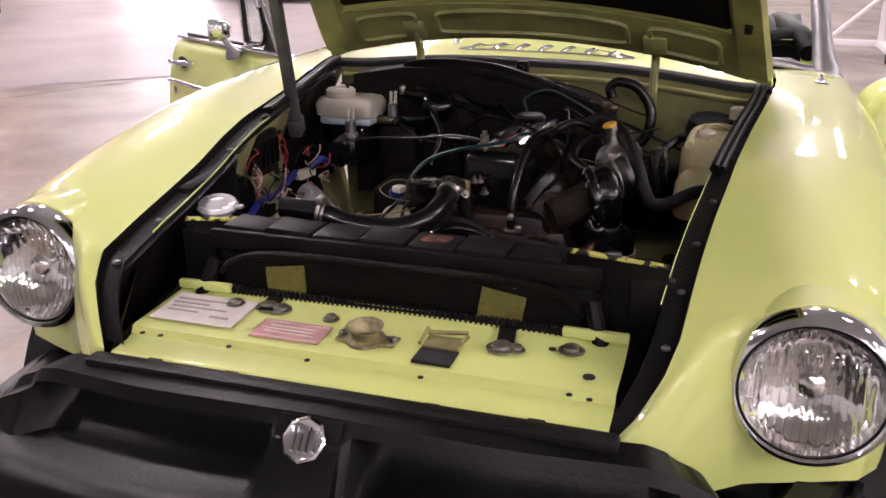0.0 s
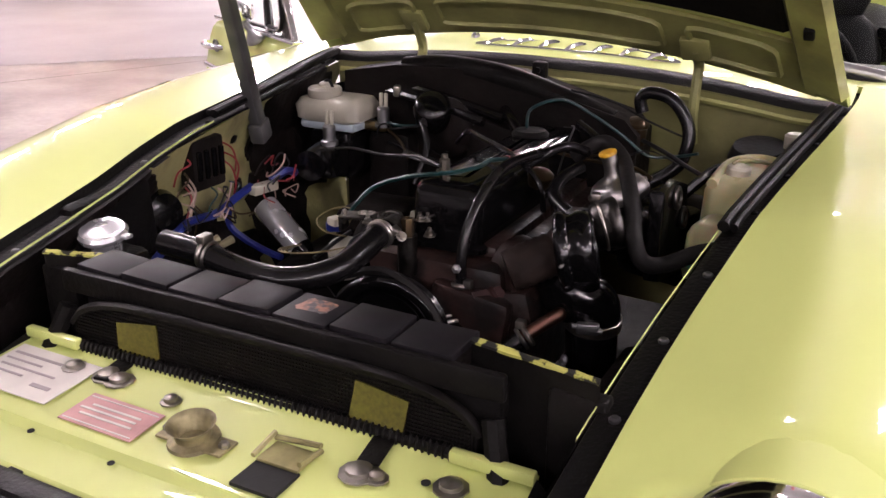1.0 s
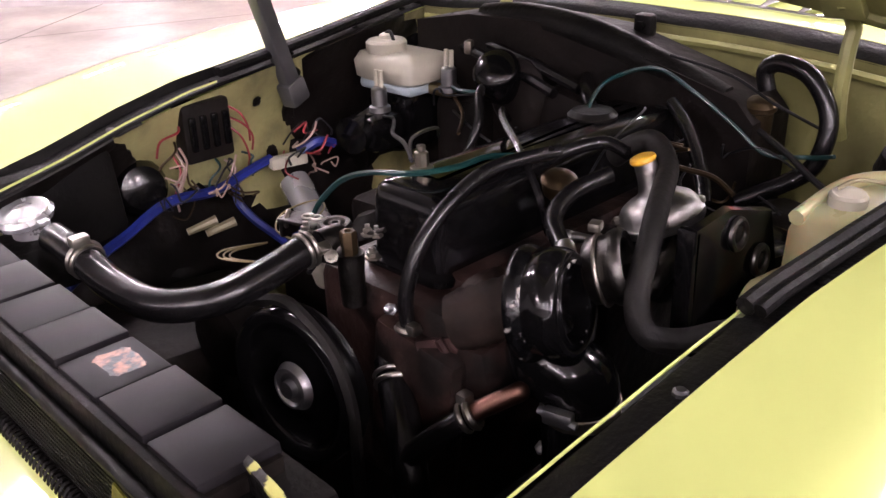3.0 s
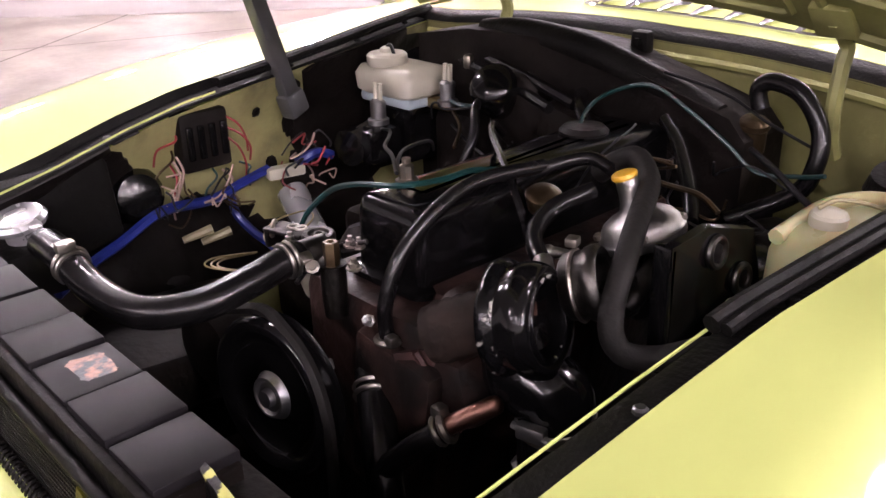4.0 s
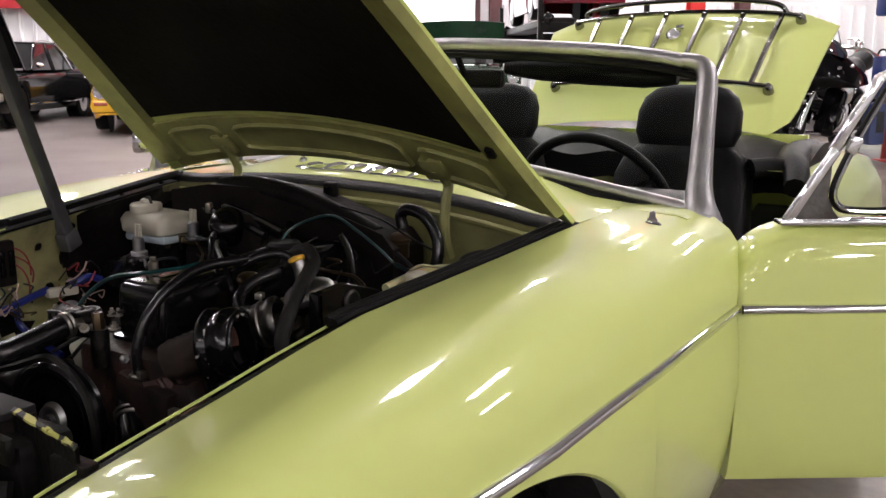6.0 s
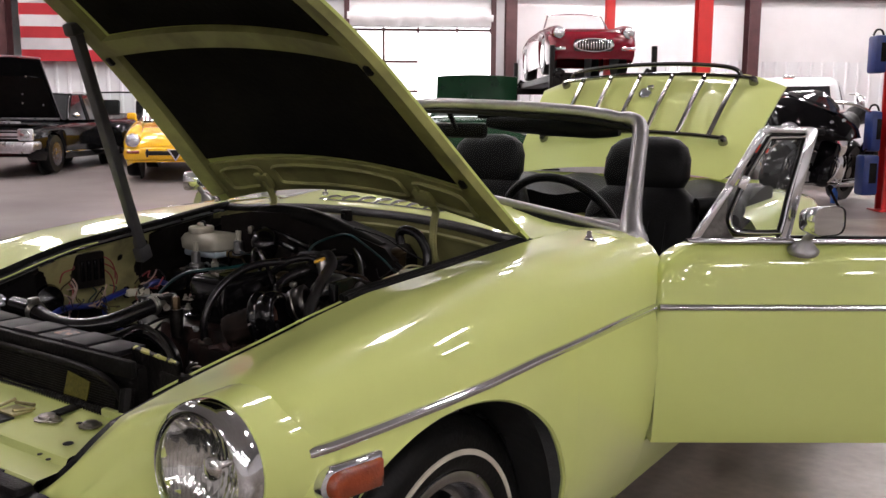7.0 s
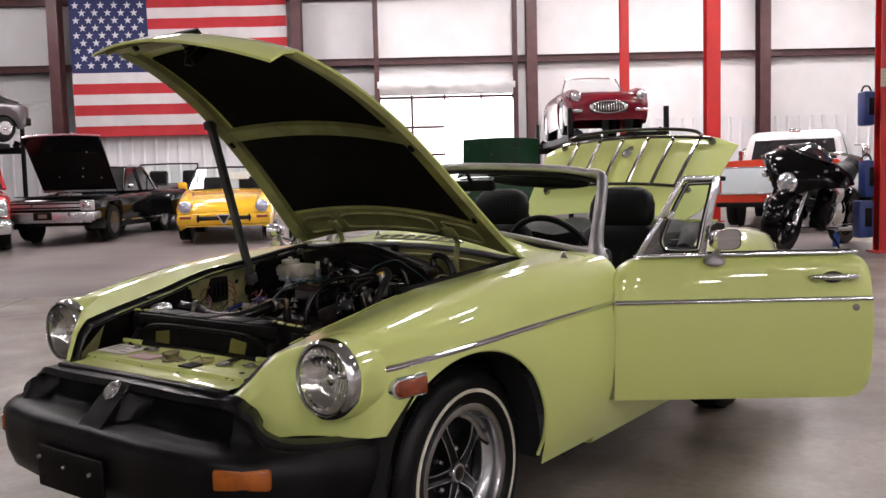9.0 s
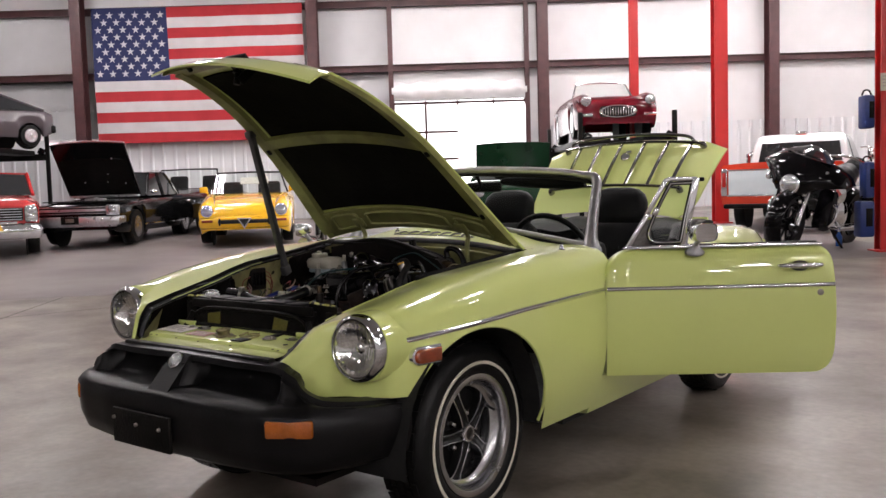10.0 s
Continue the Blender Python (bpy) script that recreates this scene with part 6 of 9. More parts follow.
# top hose
s = Shape()
s.hose([(-0.235, -0.285, 0.776), (-0.175, -0.283, 0.772), (-0.12, -0.279, 0.757), (-0.055, -0.265, 0.75), (-0.012, -0.225, 0.756), (-0.003, -0.172, 0.766), (-0.005, -0.130, 0.773), (-0.006, -0.108, 0.775)], 0.0170, 16, 8)
part("top_hose", s, HOSE, engine, "thick black rubber top hose")
s = Shape()
s.torus((-0.168, -0.282, 0.771), (1, 0.05, -0.15), 0.0178, 0.0035, 22, 6)
s.torus((-0.161, -0.282, 0.769), (1, 0.05, -0.15), 0.0178, 0.0025, 22, 6)
s.box((-0.165, -0.285, 0.793), (0.014, 0.02, 0.012), None, 0.003)
part("hose_clip", s, STEEL, engine, "zinc hose clip")
s = Shape()
s.torus((-0.005, -0.124, 0.774), (0.02, 1, 0.12), 0.0178, 0.0026, 24, 6)
s.torus((-0.005, -0.117, 0.7745), (0.02, 1, 0.12), 0.0178, 0.0026, 24, 6)
s.box((0.013, -0.112, 0.779), (0.012, 0.014, 0.010), Matrix.Rotation(radians(40), 3, "Y"), 0.002)
s.lathe([(0.0075, 0), (0.0075, 0.003), (0.0050, 0.0035), (0.0050, 0.008)], (0.020, -0.108, 0.770), (0.6, -0.5, 0.6), 8)
part("hose_clip", s, STEEL, engine, "zinc hose clip")
# water pump pulley, belt
s = Shape()
ax = Vector((0.12, -1, 0.05))
pc = Vector((0.034, -0.174, 0.655))
s.lathe([(0.074, -0.022), (0.084, -0.016), (0.072, -0.007), (0.084, 0.002), (0.0855, 0.007), (0.083, 0.012), (0.077, 0.0145), (0.070, 0.0125), (0.065, 0.006), (0.060, -0.001), (0.048, -0.004), (0.036, -0.002), (0.028, 0.004)], pc, ax, 48)
part("pulley", s, BLACKGLOSS, engine, "gloss black belt pulley", 60)
s = Shape()
s.lathe([(0.029, 0.002), (0.024, 0.006), (0.022, 0.012), (0.019, 0.0125), (0.016, 0.009), (0.010, 0.009), (0.009, 0.016), (0.0003, 0.017)], pc, ax, 28)
part("pulley_hub", s, ALLOY, engine, "worn steel pulley hub")
s = Shape()
s.hose([(-0.16, -0.16, 0.685), (-0.06, -0.168, 0.716), (0.012, -0.168, 0.741), (0.052, -0.170, 0.737), (0.092, -0.170, 0.713), (0.115, -0.171, 0.672), (0.118, -0.17, 0.61), (0.11, -0.168, 0.45)], 0.0065, 6, 6)
part("fan_belt", s, MATHOSE, engine, "black fan belt")
s = Shape()
s.lathe([(0.05, 0), (0.055, 0.01), (0.045, 0.05), (0.03, 0.055)], (-0.13, -0.12, 0.64), (0.1, -1, 0), 24)
part("alternator", s, GRIME, engine, "grimy alternator")
# lower hose and heater fitting
s = Shape()
s.hose([(0.065, -0.075, 0.650), (0.090, -0.092, 0.634), (0.125, -0.115, 0.612), (0.155, -0.135, 0.575), (0.162, -0.145, 0.51), (0.15, -0.155, 0.44)], 0.0195, 12, 6)
s.hose([(0.145, -0.132, 0.595), (0.175, -0.118, 0.630), (0.20, -0.098, 0.655)], 0.013, 10, 5)
part("bottom_hose", s, HOSE, engine, "black rubber lower hose")
s = Shape()
s.torus((0.085, -0.088, 0.637), (0.6, -0.5, -0.45), 0.021, 0.0028, 24, 6)
s.torus((0.078, -0.084, 0.642), (0.6, -0.5, -0.45), 0.021, 0.0022, 24, 6)
s.box((0.094, -0.078, 0.656), (0.010, 0.022, 0.012), None, 0.003)
s.rod((0.084, -0.085, 0.660), (0.104, -0.072, 0.660), 0.003, seg=6)
part("hose_clip", s, STEEL, engine)
s = Shape()
s.hose([(0.198, -0.098, 0.655), (0.214, -0.084, 0.668), (0.236, -0.066, 0.684)], [0.0095, 0.0095, 0.0098], 12, 4)
s.ball((0.236, -0.066, 0.684), 0.0098, 12, 6)
part("copper_stub", s, COPPER, engine, "copper heater pipe stub")
s = Shape()
s.torus((0.203, -0.095, 0.659), (0.65, 0.5, 0.5), 0.0135, 0.004, 18, 6)
s.torus((0.197, -0.100, 0.654), (0.65, 0.5, 0.5), 0.0135, 0.003, 18, 6)
s.box((0.194, -0.096, 0.673), (0.014, 0.014, 0.012), None, 0.003)
part("hose_clip", s, STEEL, engine)

# carburettor
carb = thing("carburettor", "", "")
carb.parent = car
CASTALLOY = mat("cast_carburettor_alloy", (0.50, 0.49, 0.48), 0.34, 1, 0.4, 30, 0.25, 110, col2=(0.30, 0.29, 0.28))
s = Shape()
s.lathe([(0.030, -0.016), (0.043, -0.013), (0.0445, -0.010), (0.0445, -0.004), (0.042, -0.002), (0.0405, 0.004), (0.0365, 0.010), (0.029, 0.0150), (0.020, 0.0185), (0.0150, 0.023), (0.0128, 0.030), (0.0116, 0.040), (0.0112, 0.054)], (0.246, 0.135, 0.805), (-0.30, -0.16, 1), 40)
part("dashpot", s, CASTALLOY, carb, "dull alloy domed carburettor dashpot", 50)
s = Shape()
s.lathe([(0.026, -0.05), (0.028, -0.02), (0.032, -0.016)], (0.246, 0.135, 0.805), (-0.30, -0.16, 1), 24)
s.box((0.258, 0.118, 0.754), (0.075, 0.065, 0.05), Matrix.Rotation(radians(-12), 3, "Z"), 0.012)
s.box((0.262, 0.075, 0.760), (0.05, 0.045, 0.045), Matrix.Rotation(radians(-30), 3, "Z"), 0.014)
s.hose([(0.262, 0.158, 0.795), (0.274, 0.124, 0.784), (0.285, 0.085, 0.768), (0.282, 0.06, 0.756)], [0.008, 0.011, 0.012, 0.010], 10, 4)
part("carburettor_body", s, DIRTYMETAL, carb, "grimy alloy carburettor body", 50)
s = Shape()
s.hose([(0.190, 0.060, 0.785), (0.205, 0.066, 0.786), (0.232, 0.072, 0.784)], [0.007, 0.005, 0.006], 10, 3)
s.ball((0.190, 0.060, 0.785), 0.008, 10, 6)
part("lever_spindle", s, CASTALLOY, carb, "alloy lever spindle")
for a in (40, 130, 220, 310):
    s = Shape()
    s.lathe([(0.0055, 0), (0.0055, 0.005), (0.003, 0.007)], (0.246 + 0.040 * math.cos(radians(a)), 0.135 + 0.040 * math.sin(radians(a)), 0.803 + 0.012 * math.cos(radians(a - 28))), (-0.30, -0.16, 1), 6)
    part("dashpot_screw", s, STEEL, carb)
s = Shape()
s.lathe([(0.0125, 0), (0.0135, 0.002), (0.0128, 0.005), (0.010, 0.0065), (0.006, 0.0065)], (0.2300, 0.1264, 0.8560), (-0.30, -0.16, 1), 14)
part("dashpot_cap", s, YELPL, carb, "yellow plastic damper cap")
# black air elbow: worn flange, open mouth, and a pipe that drops to a band clip
ax = Vector((0.91, 0.31, 0.19)).normalized()
ctr = Vector((0.254, -0.032, 0.769))
across = Vector((0, 0, 1)).cross(ax).normalized()
over = ax.cross(across)
WORNBLACK = mat("worn_black_flange", (0.004, 0.004, 0.0045), 0.2, 0, 0.5, 60, 0.3, 90, col2=(0.35, 0.33, 0.31), spec=0.27, thr=(0.60, 0.66))
s = Shape()
s.lathe([(0.034, -0.038), (0.046, -0.036), (0.0535, -0.033), (0.0545, -0.027), (0.052, -0.021), (0.049, -0.018)], ctr, ax, 48, caps=False)
part("elbow_flange", s, WORNBLACK, carb, "black flange with chipped paint", 60)
s = Shape()
rows = []
for r, h, k in ((0.049, -0.020, 0.3), (0.0485, -0.015, 0.6), (0.0510, -0.009, 0.9), (0.0520, -0.002, 1.0), (0.0510, 0.005, 0.97), (0.0490, 0.010, 0.92), (0.0465, 0.0130, 0.80), (0.0425, 0.0140, 0.40), (0.0395, 0.0130, 0.0)):
    ring = []
    for i in range(56):
        a = 2 * math.pi * i / 56
        rr = r + 0.021 * k * max(0.0, math.cos(a + 0.75)) ** 1.6
        ring.append(ctr + ax * h + across * rr * math.cos(a) + over * rr * math.sin(a))
    rows.append(ring)
s.grid(rows, True)
low = ctr - ax * 0.030
s.hose([low + across * 0.024 - over * 0.012, low + across * 0.026 - over * 0.036, low + across * 0.018 - over * 0.066, (0.262, -0.012, 0.682), (0.266, -0.015, 0.645), (0.27, -0.02, 0.56)], [0.026, 0.037, 0.040, 0.038, 0.036, 0.034], 24, 6)
part("air_elbow", s, BLACKGLOSS, carb, "gloss black air elbow with an open mouth", 60)
s = Shape()
s.lathe([(0.0415, 0.0125), (0.0390, 0.0165), (0.0355, 0.0155), (0.0345, 0.008)], ctr, ax, 44, caps=False)
part("mouth_edge", s, WORNBLACK, carb, "chipped bare edge of the mouth", 60)
s = Shape()
s.lathe([(0.0347, 0.009), (0.0335, -0.001), (0.032, -0.012)], ctr, ax, 32, caps=False)
part("elbow_lining", s, BLACKGLOSS, carb, "gloss black lining of the mouth", 60)
s = Shape()
s.torus(ctr + ax * 0.0125, ax, 0.0385, 0.0034, 44, 8)
part("mouth_bead", s, BLACKGLOSS, carb, "", 60)
s = Shape()
s.lathe([(0.0320, -0.012), (0.030, -0.026), (0.020, -0.034), (0.0003, -0.035)], ctr, ax, 32, caps=False)
part("elbow_throat", s, mat("rusty_throat", (0.16, 0.075, 0.05), 0.6, 0, 0.4, 40, 0.3, 90, col2=(0.04, 0.018, 0.013)), carb, "rust-brown throat")
# brown duct, its colour lowered for the shadow behind the flange
s = Shape()
s.lathe([(0.032, -0.004)] + [(0.0285 + (0.0020 if k % 2 else 0), 0.004 + 0.0058 * k) for k in range(11)] + [(0.027, 0.070)], ctr - ax * 0.036, (-0.78, -0.52, -0.36), 30)
part("ribbed_duct", s, mat("shaded_brown_duct", (0.030, 0.020, 0.017), 0.6, 0, 0.4, 18, 0.4, 60, col2=(0.010, 0.008, 0.007), spec=0.06), carb, "brown ribbed warm-air duct")
s = Shape()
s.lathe([(0.0375, -0.008), (0.0390, -0.007), (0.0390, 0.007), (0.0375, 0.008)], (0.2665, -0.0135, 0.660), (0.05, -0.1, 1), 30, caps=False)
part("band_clip", s, STEEL, carb, "wide zinc band clip")
s = Shape()
s.box((0.272, -0.054, 0.666), (0.030, 0.012, 0.016), Matrix.Rotation(radians(14), 3, "Z"), 0.003)
s.rod((0.252, -0.058, 0.668), (0.292, -0.052, 0.664), 0.004, seg=8)
part("clip_screw", s, ALLOY, carb, "bright clip screw")
s = Shape()
thr_c, thr_ax = Vector((0.276, 0.034, 0.789)), Vector((0.85, 0.42, 0.28))
s.lathe([(0.027, -0.034), (0.032, -0.030), (0.0325, -0.012), (0.035, -0.009), (0.0365, -0.004), (0.0365, 0.002), (0.033, 0.005), (0.028, 0.003), (0.026, -0.02), (0.0003, -0.022)], thr_c, thr_ax, 36, caps=False)
part("carb_throat", s, PEWTER, carb, "worn alloy throat ring", 50)
s = Shape()
s.torus(thr_c - thr_ax.normalized() * 0.020, thr_ax, 0.0335, 0.0022, 30, 6)
s.box(thr_c + Vector((-0.030, -0.006, 0.034)), (0.012, 0.014, 0.009), Matrix.Rotation(radians(20), 3, "Z"), 0.002)
part("throat_clip", s, STEEL, carb, "zinc hose clip")
# matt hose looping down past the carburettor
s = Shape()
s.hose([(0.165, 0.17, 0.835), (0.19, 0.170, 0.855), (0.215, 0.168, 0.863), (0.245, 0.146, 0.849), (0.270, 0.095, 0.833), (0.290, 0.050, 0.812), (0.310, 0.004, 0.776), (0.325, 0.0, 0.751), (0.35, 0.016, 0.747), (0.39, 0.030, 0.766), (0.43, 0.09, 0.76)], 0.0115, 12, 6)
part("vacuum_hose", s, MATHOSE, carb, "matt black looping hose")
# upright black shield with two bright eyelets
s = Shape()
s.prism([(0.322, 0.062, 0.832), (0.322, 0.120, 0.835), (0.322, 0.205, 0.808), (0.322, 0.246, 0.70), (0.322, 0.240, 0.66), (0.322, 0.070, 0.70)], (0.008, 0, -0.002))
s.box((0.320, 0.066, 0.765), (0.020, 0.012, 0.13), None, 0.004)
shield = part("heat_shield", s, BLACKGLOSS, carb, "gloss black shield plate", 30)
for y, z in ((0.133, 0.805), (0.186, 0.760)):
    s = Shape()
    s.torus((0.333, y, z), (1, 0, 0.1), 0.0135, 0.004, 26, 8)
    part("shield_eyelet", s, PEWTER, carb, "dull metal eyelet")
    s = Shape()
    s.lathe([(0.009, 0), (0.009, 0.004), (0.005, 0.006)], (0.330, y, z), (1, 0, 0), 12)
    part("eyelet_bolt", s, BLACKDULL, carb)

# washer bottle
TRANSLUCENT = mat("aged_translucent_plastic", (0.60, 0.56, 0.33), 0.3, 0, 0.2, 10, 0.05, 60, col2=(0.42, 0.37, 0.19))
TRANSLUCENT.node_tree.nodes["Principled BSDF"].inputs["Subsurface Weight"].default_value = 0.35
TRANSLUCENT.node_tree.nodes["Principled BSDF"].inputs["Subsurface Scale"].default_value = 0.02
tilt = Matrix.Rotation(radians(-9), 3, "Z")
s = Shape()
s.box((0.418, 0.232, 0.765), (0.112, 0.155, 0.13), tilt, 0.024, 0.93)
s.box((0.405, 0.140, 0.738), (0.094, 0.12, 0.085), tilt, 0.018, 0.92)
s.hose([(0.372, 0.165, 0.822), (0.38, 0.25, 0.832), (0.41, 0.292, 0.834), (0.445, 0.285, 0.832), (0.465, 0.22, 0.828)], 0.008, 8, 5)
wb = part("washer_bottle", s, TRANSLUCENT, car, "aged cream translucent plastic washer bottle", 50)
s = Shape()
s.lathe([(0.015, -0.006), (0.015, 0.0), (0.0175, 0.002), (0.0175, 0.012), (0.015, 0.015), (0.008, 0.016), (0.004, 0.018)], (0.400, 0.206, 0.828), (0.05, -0.05, 1), 14)
part("bottle_cap", s, WHITEPL, wb, "white screw cap", 30)
s = Shape()
s.hose([(0.392, 0.20, 0.846), (0.405, 0.215, 0.853), (0.43, 0.24, 0.845), (0.45, 0.26, 0.83)], 0.0022, 6, 5)
part("washer_tube", s, CREAM, wb, "thin washer tube")

# brake and clutch master cylinders
s = Shape()
rows = []
for z, w, l in ((0.797, 0.062, 0.042), (0.803, 0.072, 0.05), (0.828, 0.075, 0.052), (0.842, 0.066, 0.044), (0.846, 0.05, 0.03)):
    rows.append([(-0.405 + w * math.copysign(abs(math.cos(a)) ** 0.3, math.cos(a)), 0.378 + l * math.copysign(abs(math.sin(a)) ** 0.3, math.sin(a)), z) for a in (2 * math.pi * i / 28 for i in range(28))])
s.grid(rows, True)
s.add(rows[0], [tuple(range(28))])
s.add(rows[-1], [tuple(range(28))])
res = part("brake_reservoir", s, WHITEPL, car, "white plastic brake fluid reservoir", 50)
s = Shape()
s.box((-0.405, 0.378, 0.791), (0.128, 0.086, 0.020), None, 0.008)
part("fluid_level", s, FLUID, res, "bluish fluid in the reservoir foot")
s = Shape()
s.lathe([(0.032, 0), (0.034, 0.004), (0.034, 0.016), (0.030, 0.02), (0.012, 0.021), (0.011, 0.027), (0.006, 0.03)], (-0.423, 0.362, 0.843), (0, 0, 1), 22)
part("reservoir_cap", s, WHITEPL, res, "white reservoir cap")
s = Shape()
s.hose([(-0.423, 0.362, 0.871), (-0.412, 0.362, 0.876), (-0.40, 0.36, 0.858)], 0.003, 6, 4)
part("cap_wire", s, BLACKW, res)
s = Shape()
s.box((-0.40, 0.38, 0.735), (0.10, 0.10, 0.10), None, 0.02)
s.rod((-0.40, 0.33, 0.74), (-0.38, 0.24, 0.735), 0.03, seg=18)
s.box((-0.372, 0.29, 0.735), (0.06, 0.07, 0.06), None, 0.014)
s.lathe([(0.09, 0), (0.10, 0.02), (0.10, 0.05), (0.06, 0.08)], (-0.42, 0.50, 0.76), (0, -1, 0), 30)
part("master_cylinder", s, BLACKGLOSS, car, "gloss black brake master cylinder and servo")
for (x, y, z), h in (((-0.372, 0.297, 0.765), 0.036), ((-0.304, 0.386, 0.79), 0.036)):
    s = Shape()
    s.lathe([(0.017, 0), (0.017, 0.008), (0.0125, 0.010), (0.0125, h), (0.009, h + 0.004)], (x, y, z), (0, 0, 1), 14)
    sw_ob = part("pressure_switch", s, ALLOY, car, "silver pressure switch")
    for dx in (-0.005, 0.006):
        s = Shape()
        s.rod((x + dx, y, z + h), (x + dx + 0.001, y, z + h + 0.03), 0.0038, seg=8)
        part("spade_terminal", s, WHITEPL, sw_ob)
s = Shape()
s.box((-0.318, 0.385, 0.79), (0.05, 0.02, 0.018), None, 0.004)
s.rod((-0.345, 0.383, 0.79), (-0.30, 0.39, 0.79), 0.006, seg=8)
part("brass_union", s, BRASS, car, "brass brake union")

# coil
s = Shape()
a, b = Vector((-0.425, 0.155, 0.673)), Vector((-0.335, 0.138, 0.612))
s.lathe([(0.016, -0.004), (0.0235, 0.0), (0.0245, 0.01), (0.0245, (b - a).length - 0.015), (0.021, (b - a).length)], a, b - a, 24)
coil = part("ignition_coil", s, COILSILVER, car, "silver ignition coil")
s = Shape()
s.lathe([(0.022, 0), (0.016, 0.018), (0.010, 0.03)], b, b - a, 16)
part("coil_tower", s, BLACKGLOSS, coil)
# distributor
s = Shape()
s.lathe([(0.03, 0), (0.036, 0.02), (0.036, 0.035), (0.024, 0.05), (0.012, 0.06)], (-0.13, 0.08, 0.66), (-0.3, -0.1, 1), 20)
dist = part("distributor", s, GRIME, car, "black distributor cap")

# heater box and duct
s = Shape()
s.prism([(0.19, 0.43, 0.60), (0.19, 0.43, 0.815), (0.165, 0.43, 0.842), (-0.06, 0.43, 0.902), (-0.16, 0.43, 0.908), (-0.30, 0.43, 0.905), (-0.42, 0.43, 0.885), (-0.42, 0.43, 0.60)], (0, 0.10, 0))
s.lathe([(0.055, 0), (0.058, 0.03), (0.045, 0.04), (0.02, 0.042)], (-0.17, 0.43, 0.80), (0, -1, 0), 24)
s.box((-0.02, 0.41, 0.74), (0.22, 0.05, 0.14), Matrix.Rotation(radians(12), 3, "Y"), 0.02)
heat = part("heater_box", s, GRIME, car, "black heater box against the bulkhead")
s = Shape()
s.box((-0.03, 0.515, 0.90), (0.03, 0.02, 0.04), None, 0.006)
s.lathe([(0.006, 0), (0.006, 0.006)], (-0.03, 0.505, 0.905), (0, -1, 0), 6)
part("heater_bracket", s, BLACKDULL, heat)
s = Shape()
s.hose([(0.186, 0.468, 0.852), (0.181, 0.468, 0.876), (0.20, 0.468, 0.888), (0.24, 0.464, 0.878), (0.269, 0.46, 0.84), (0.274, 0.45, 0.80), (0.257, 0.44, 0.762), (0.20, 0.38, 0.73)], 0.0115, 10, 6)
part("heater_hose", s, HOSE, heat, "black curved heater hose")
s = Shape()
s.lathe([(0.020, -0.03), (0.020, 0), (0.023, 0.003), (0.023, 0.009), (0.017, 0.014), (0.008, 0.016)], (0.178, 0.466, 0.825), (0.1, -0.1, 1), 16)
part("heater_valve", s, TARNISH, heat, "tarnished brass heater valve")
s = Shape()
s.lathe([(0.045, 0), (0.05, 0.01), (0.05, 0.05), (0.042, 0.07)], (0.40, 0.42, 0.76), (0, -0.2, 1), 24)
s.lathe([(0.055, 0), (0.055, 0.02)], (0.40, 0.42, 0.745), (0, -0.2, 1), 24)
part("servo_drum", s, BLACKDULL, car, "gloss black drum by the bulkhead")
s = Shape()
s.lathe([(0.018, 0), (0.018, 0.02), (0.014, 0.024)], (0.455, 0.385, 0.835), (0, 0, 1), 14)
part("small_cap", s, WHITEPL, car, "small white filler cap")
s = Shape()
s.hose([(0.30, 0.34, 0.75), (0.34, 0.36, 0.79), (0.37, 0.34, 0.80), (0.42, 0.30, 0.80)], 0.009, 8, 5)
part("bulkhead_pipe", s, HOSE, car, "black pipe along the bulkhead")
s = Shape()
s.hose([(-0.408, 0.47, 0.88), (-0.36, 0.45, 0.856), (-0.261, 0.42, 0.846), (-0.176, 0.40, 0.838), (-0.086, 0.38, 0.822)], 0.0085, 8, 5)
part("bulkhead_pipe", s, HOSE, car, "black pipe along the bulkhead")
s = Shape()
s.hose([(-0.388, 0.48, 0.884), (-0.331, 0.46, 0.865), (-0.235, 0.43, 0.859), (-0.141, 0.41, 0.847), (-0.049, 0.39, 0.832)], 0.0085, 8, 5)
part("bulkhead_pipe", s, HOSE, car, "black pipe along the bulkhead")
for c in ((-0.20, 0.408, 0.846), (-0.30, 0.44, 0.855)):
    s = Shape()
    s.box(c, (0.014, 0.05, 0.022), Matrix.Rotation(radians(20), 3, "Z"), 0.004)
    part("pipe_clip", s, STEEL, car, "bright pipe clip")

for pts, r in (([(-0.06, 0.42, 0.84), (-0.02, 0.37, 0.83), (0.02, 0.35, 0.79), (0.05, 0.36, 0.74)], 0.010),
               ([(0.093, 0.40, 0.834), (0.142, 0.36, 0.818), (0.198, 0.30, 0.787), (0.221, 0.27, 0.765)], 0.009),
               ([(-0.22, 0.42, 0.80), (-0.19, 0.34, 0.82), (-0.16, 0.30, 0.78), (-0.17, 0.27, 0.72)], 0.007),
               ([(0.19, 0.128, 0.833), (0.175, 0.085, 0.822), (0.18, 0.049, 0.804), (0.222, 0.018, 0.79)], 0.0095),
               ([(0.108, 0.11, 0.825), (0.124, 0.114, 0.838), (0.141, 0.131, 0.85), (0.160, 0.161, 0.853), (0.192, 0.158, 0.848)], 0.0075)):
    s = Shape()
    s.hose(pts, r, 10, 6)
    part("rubber_hose", s, HOSE, car, "black rubber hose")
s = Shape()
s.lathe([(0.0085, -0.004), (0.010, 0.0), (0.010, 0.008), (0.009, 0.010)], (0.216, 0.022, 0.795), (0.5, -0.4, -0.35), 12)
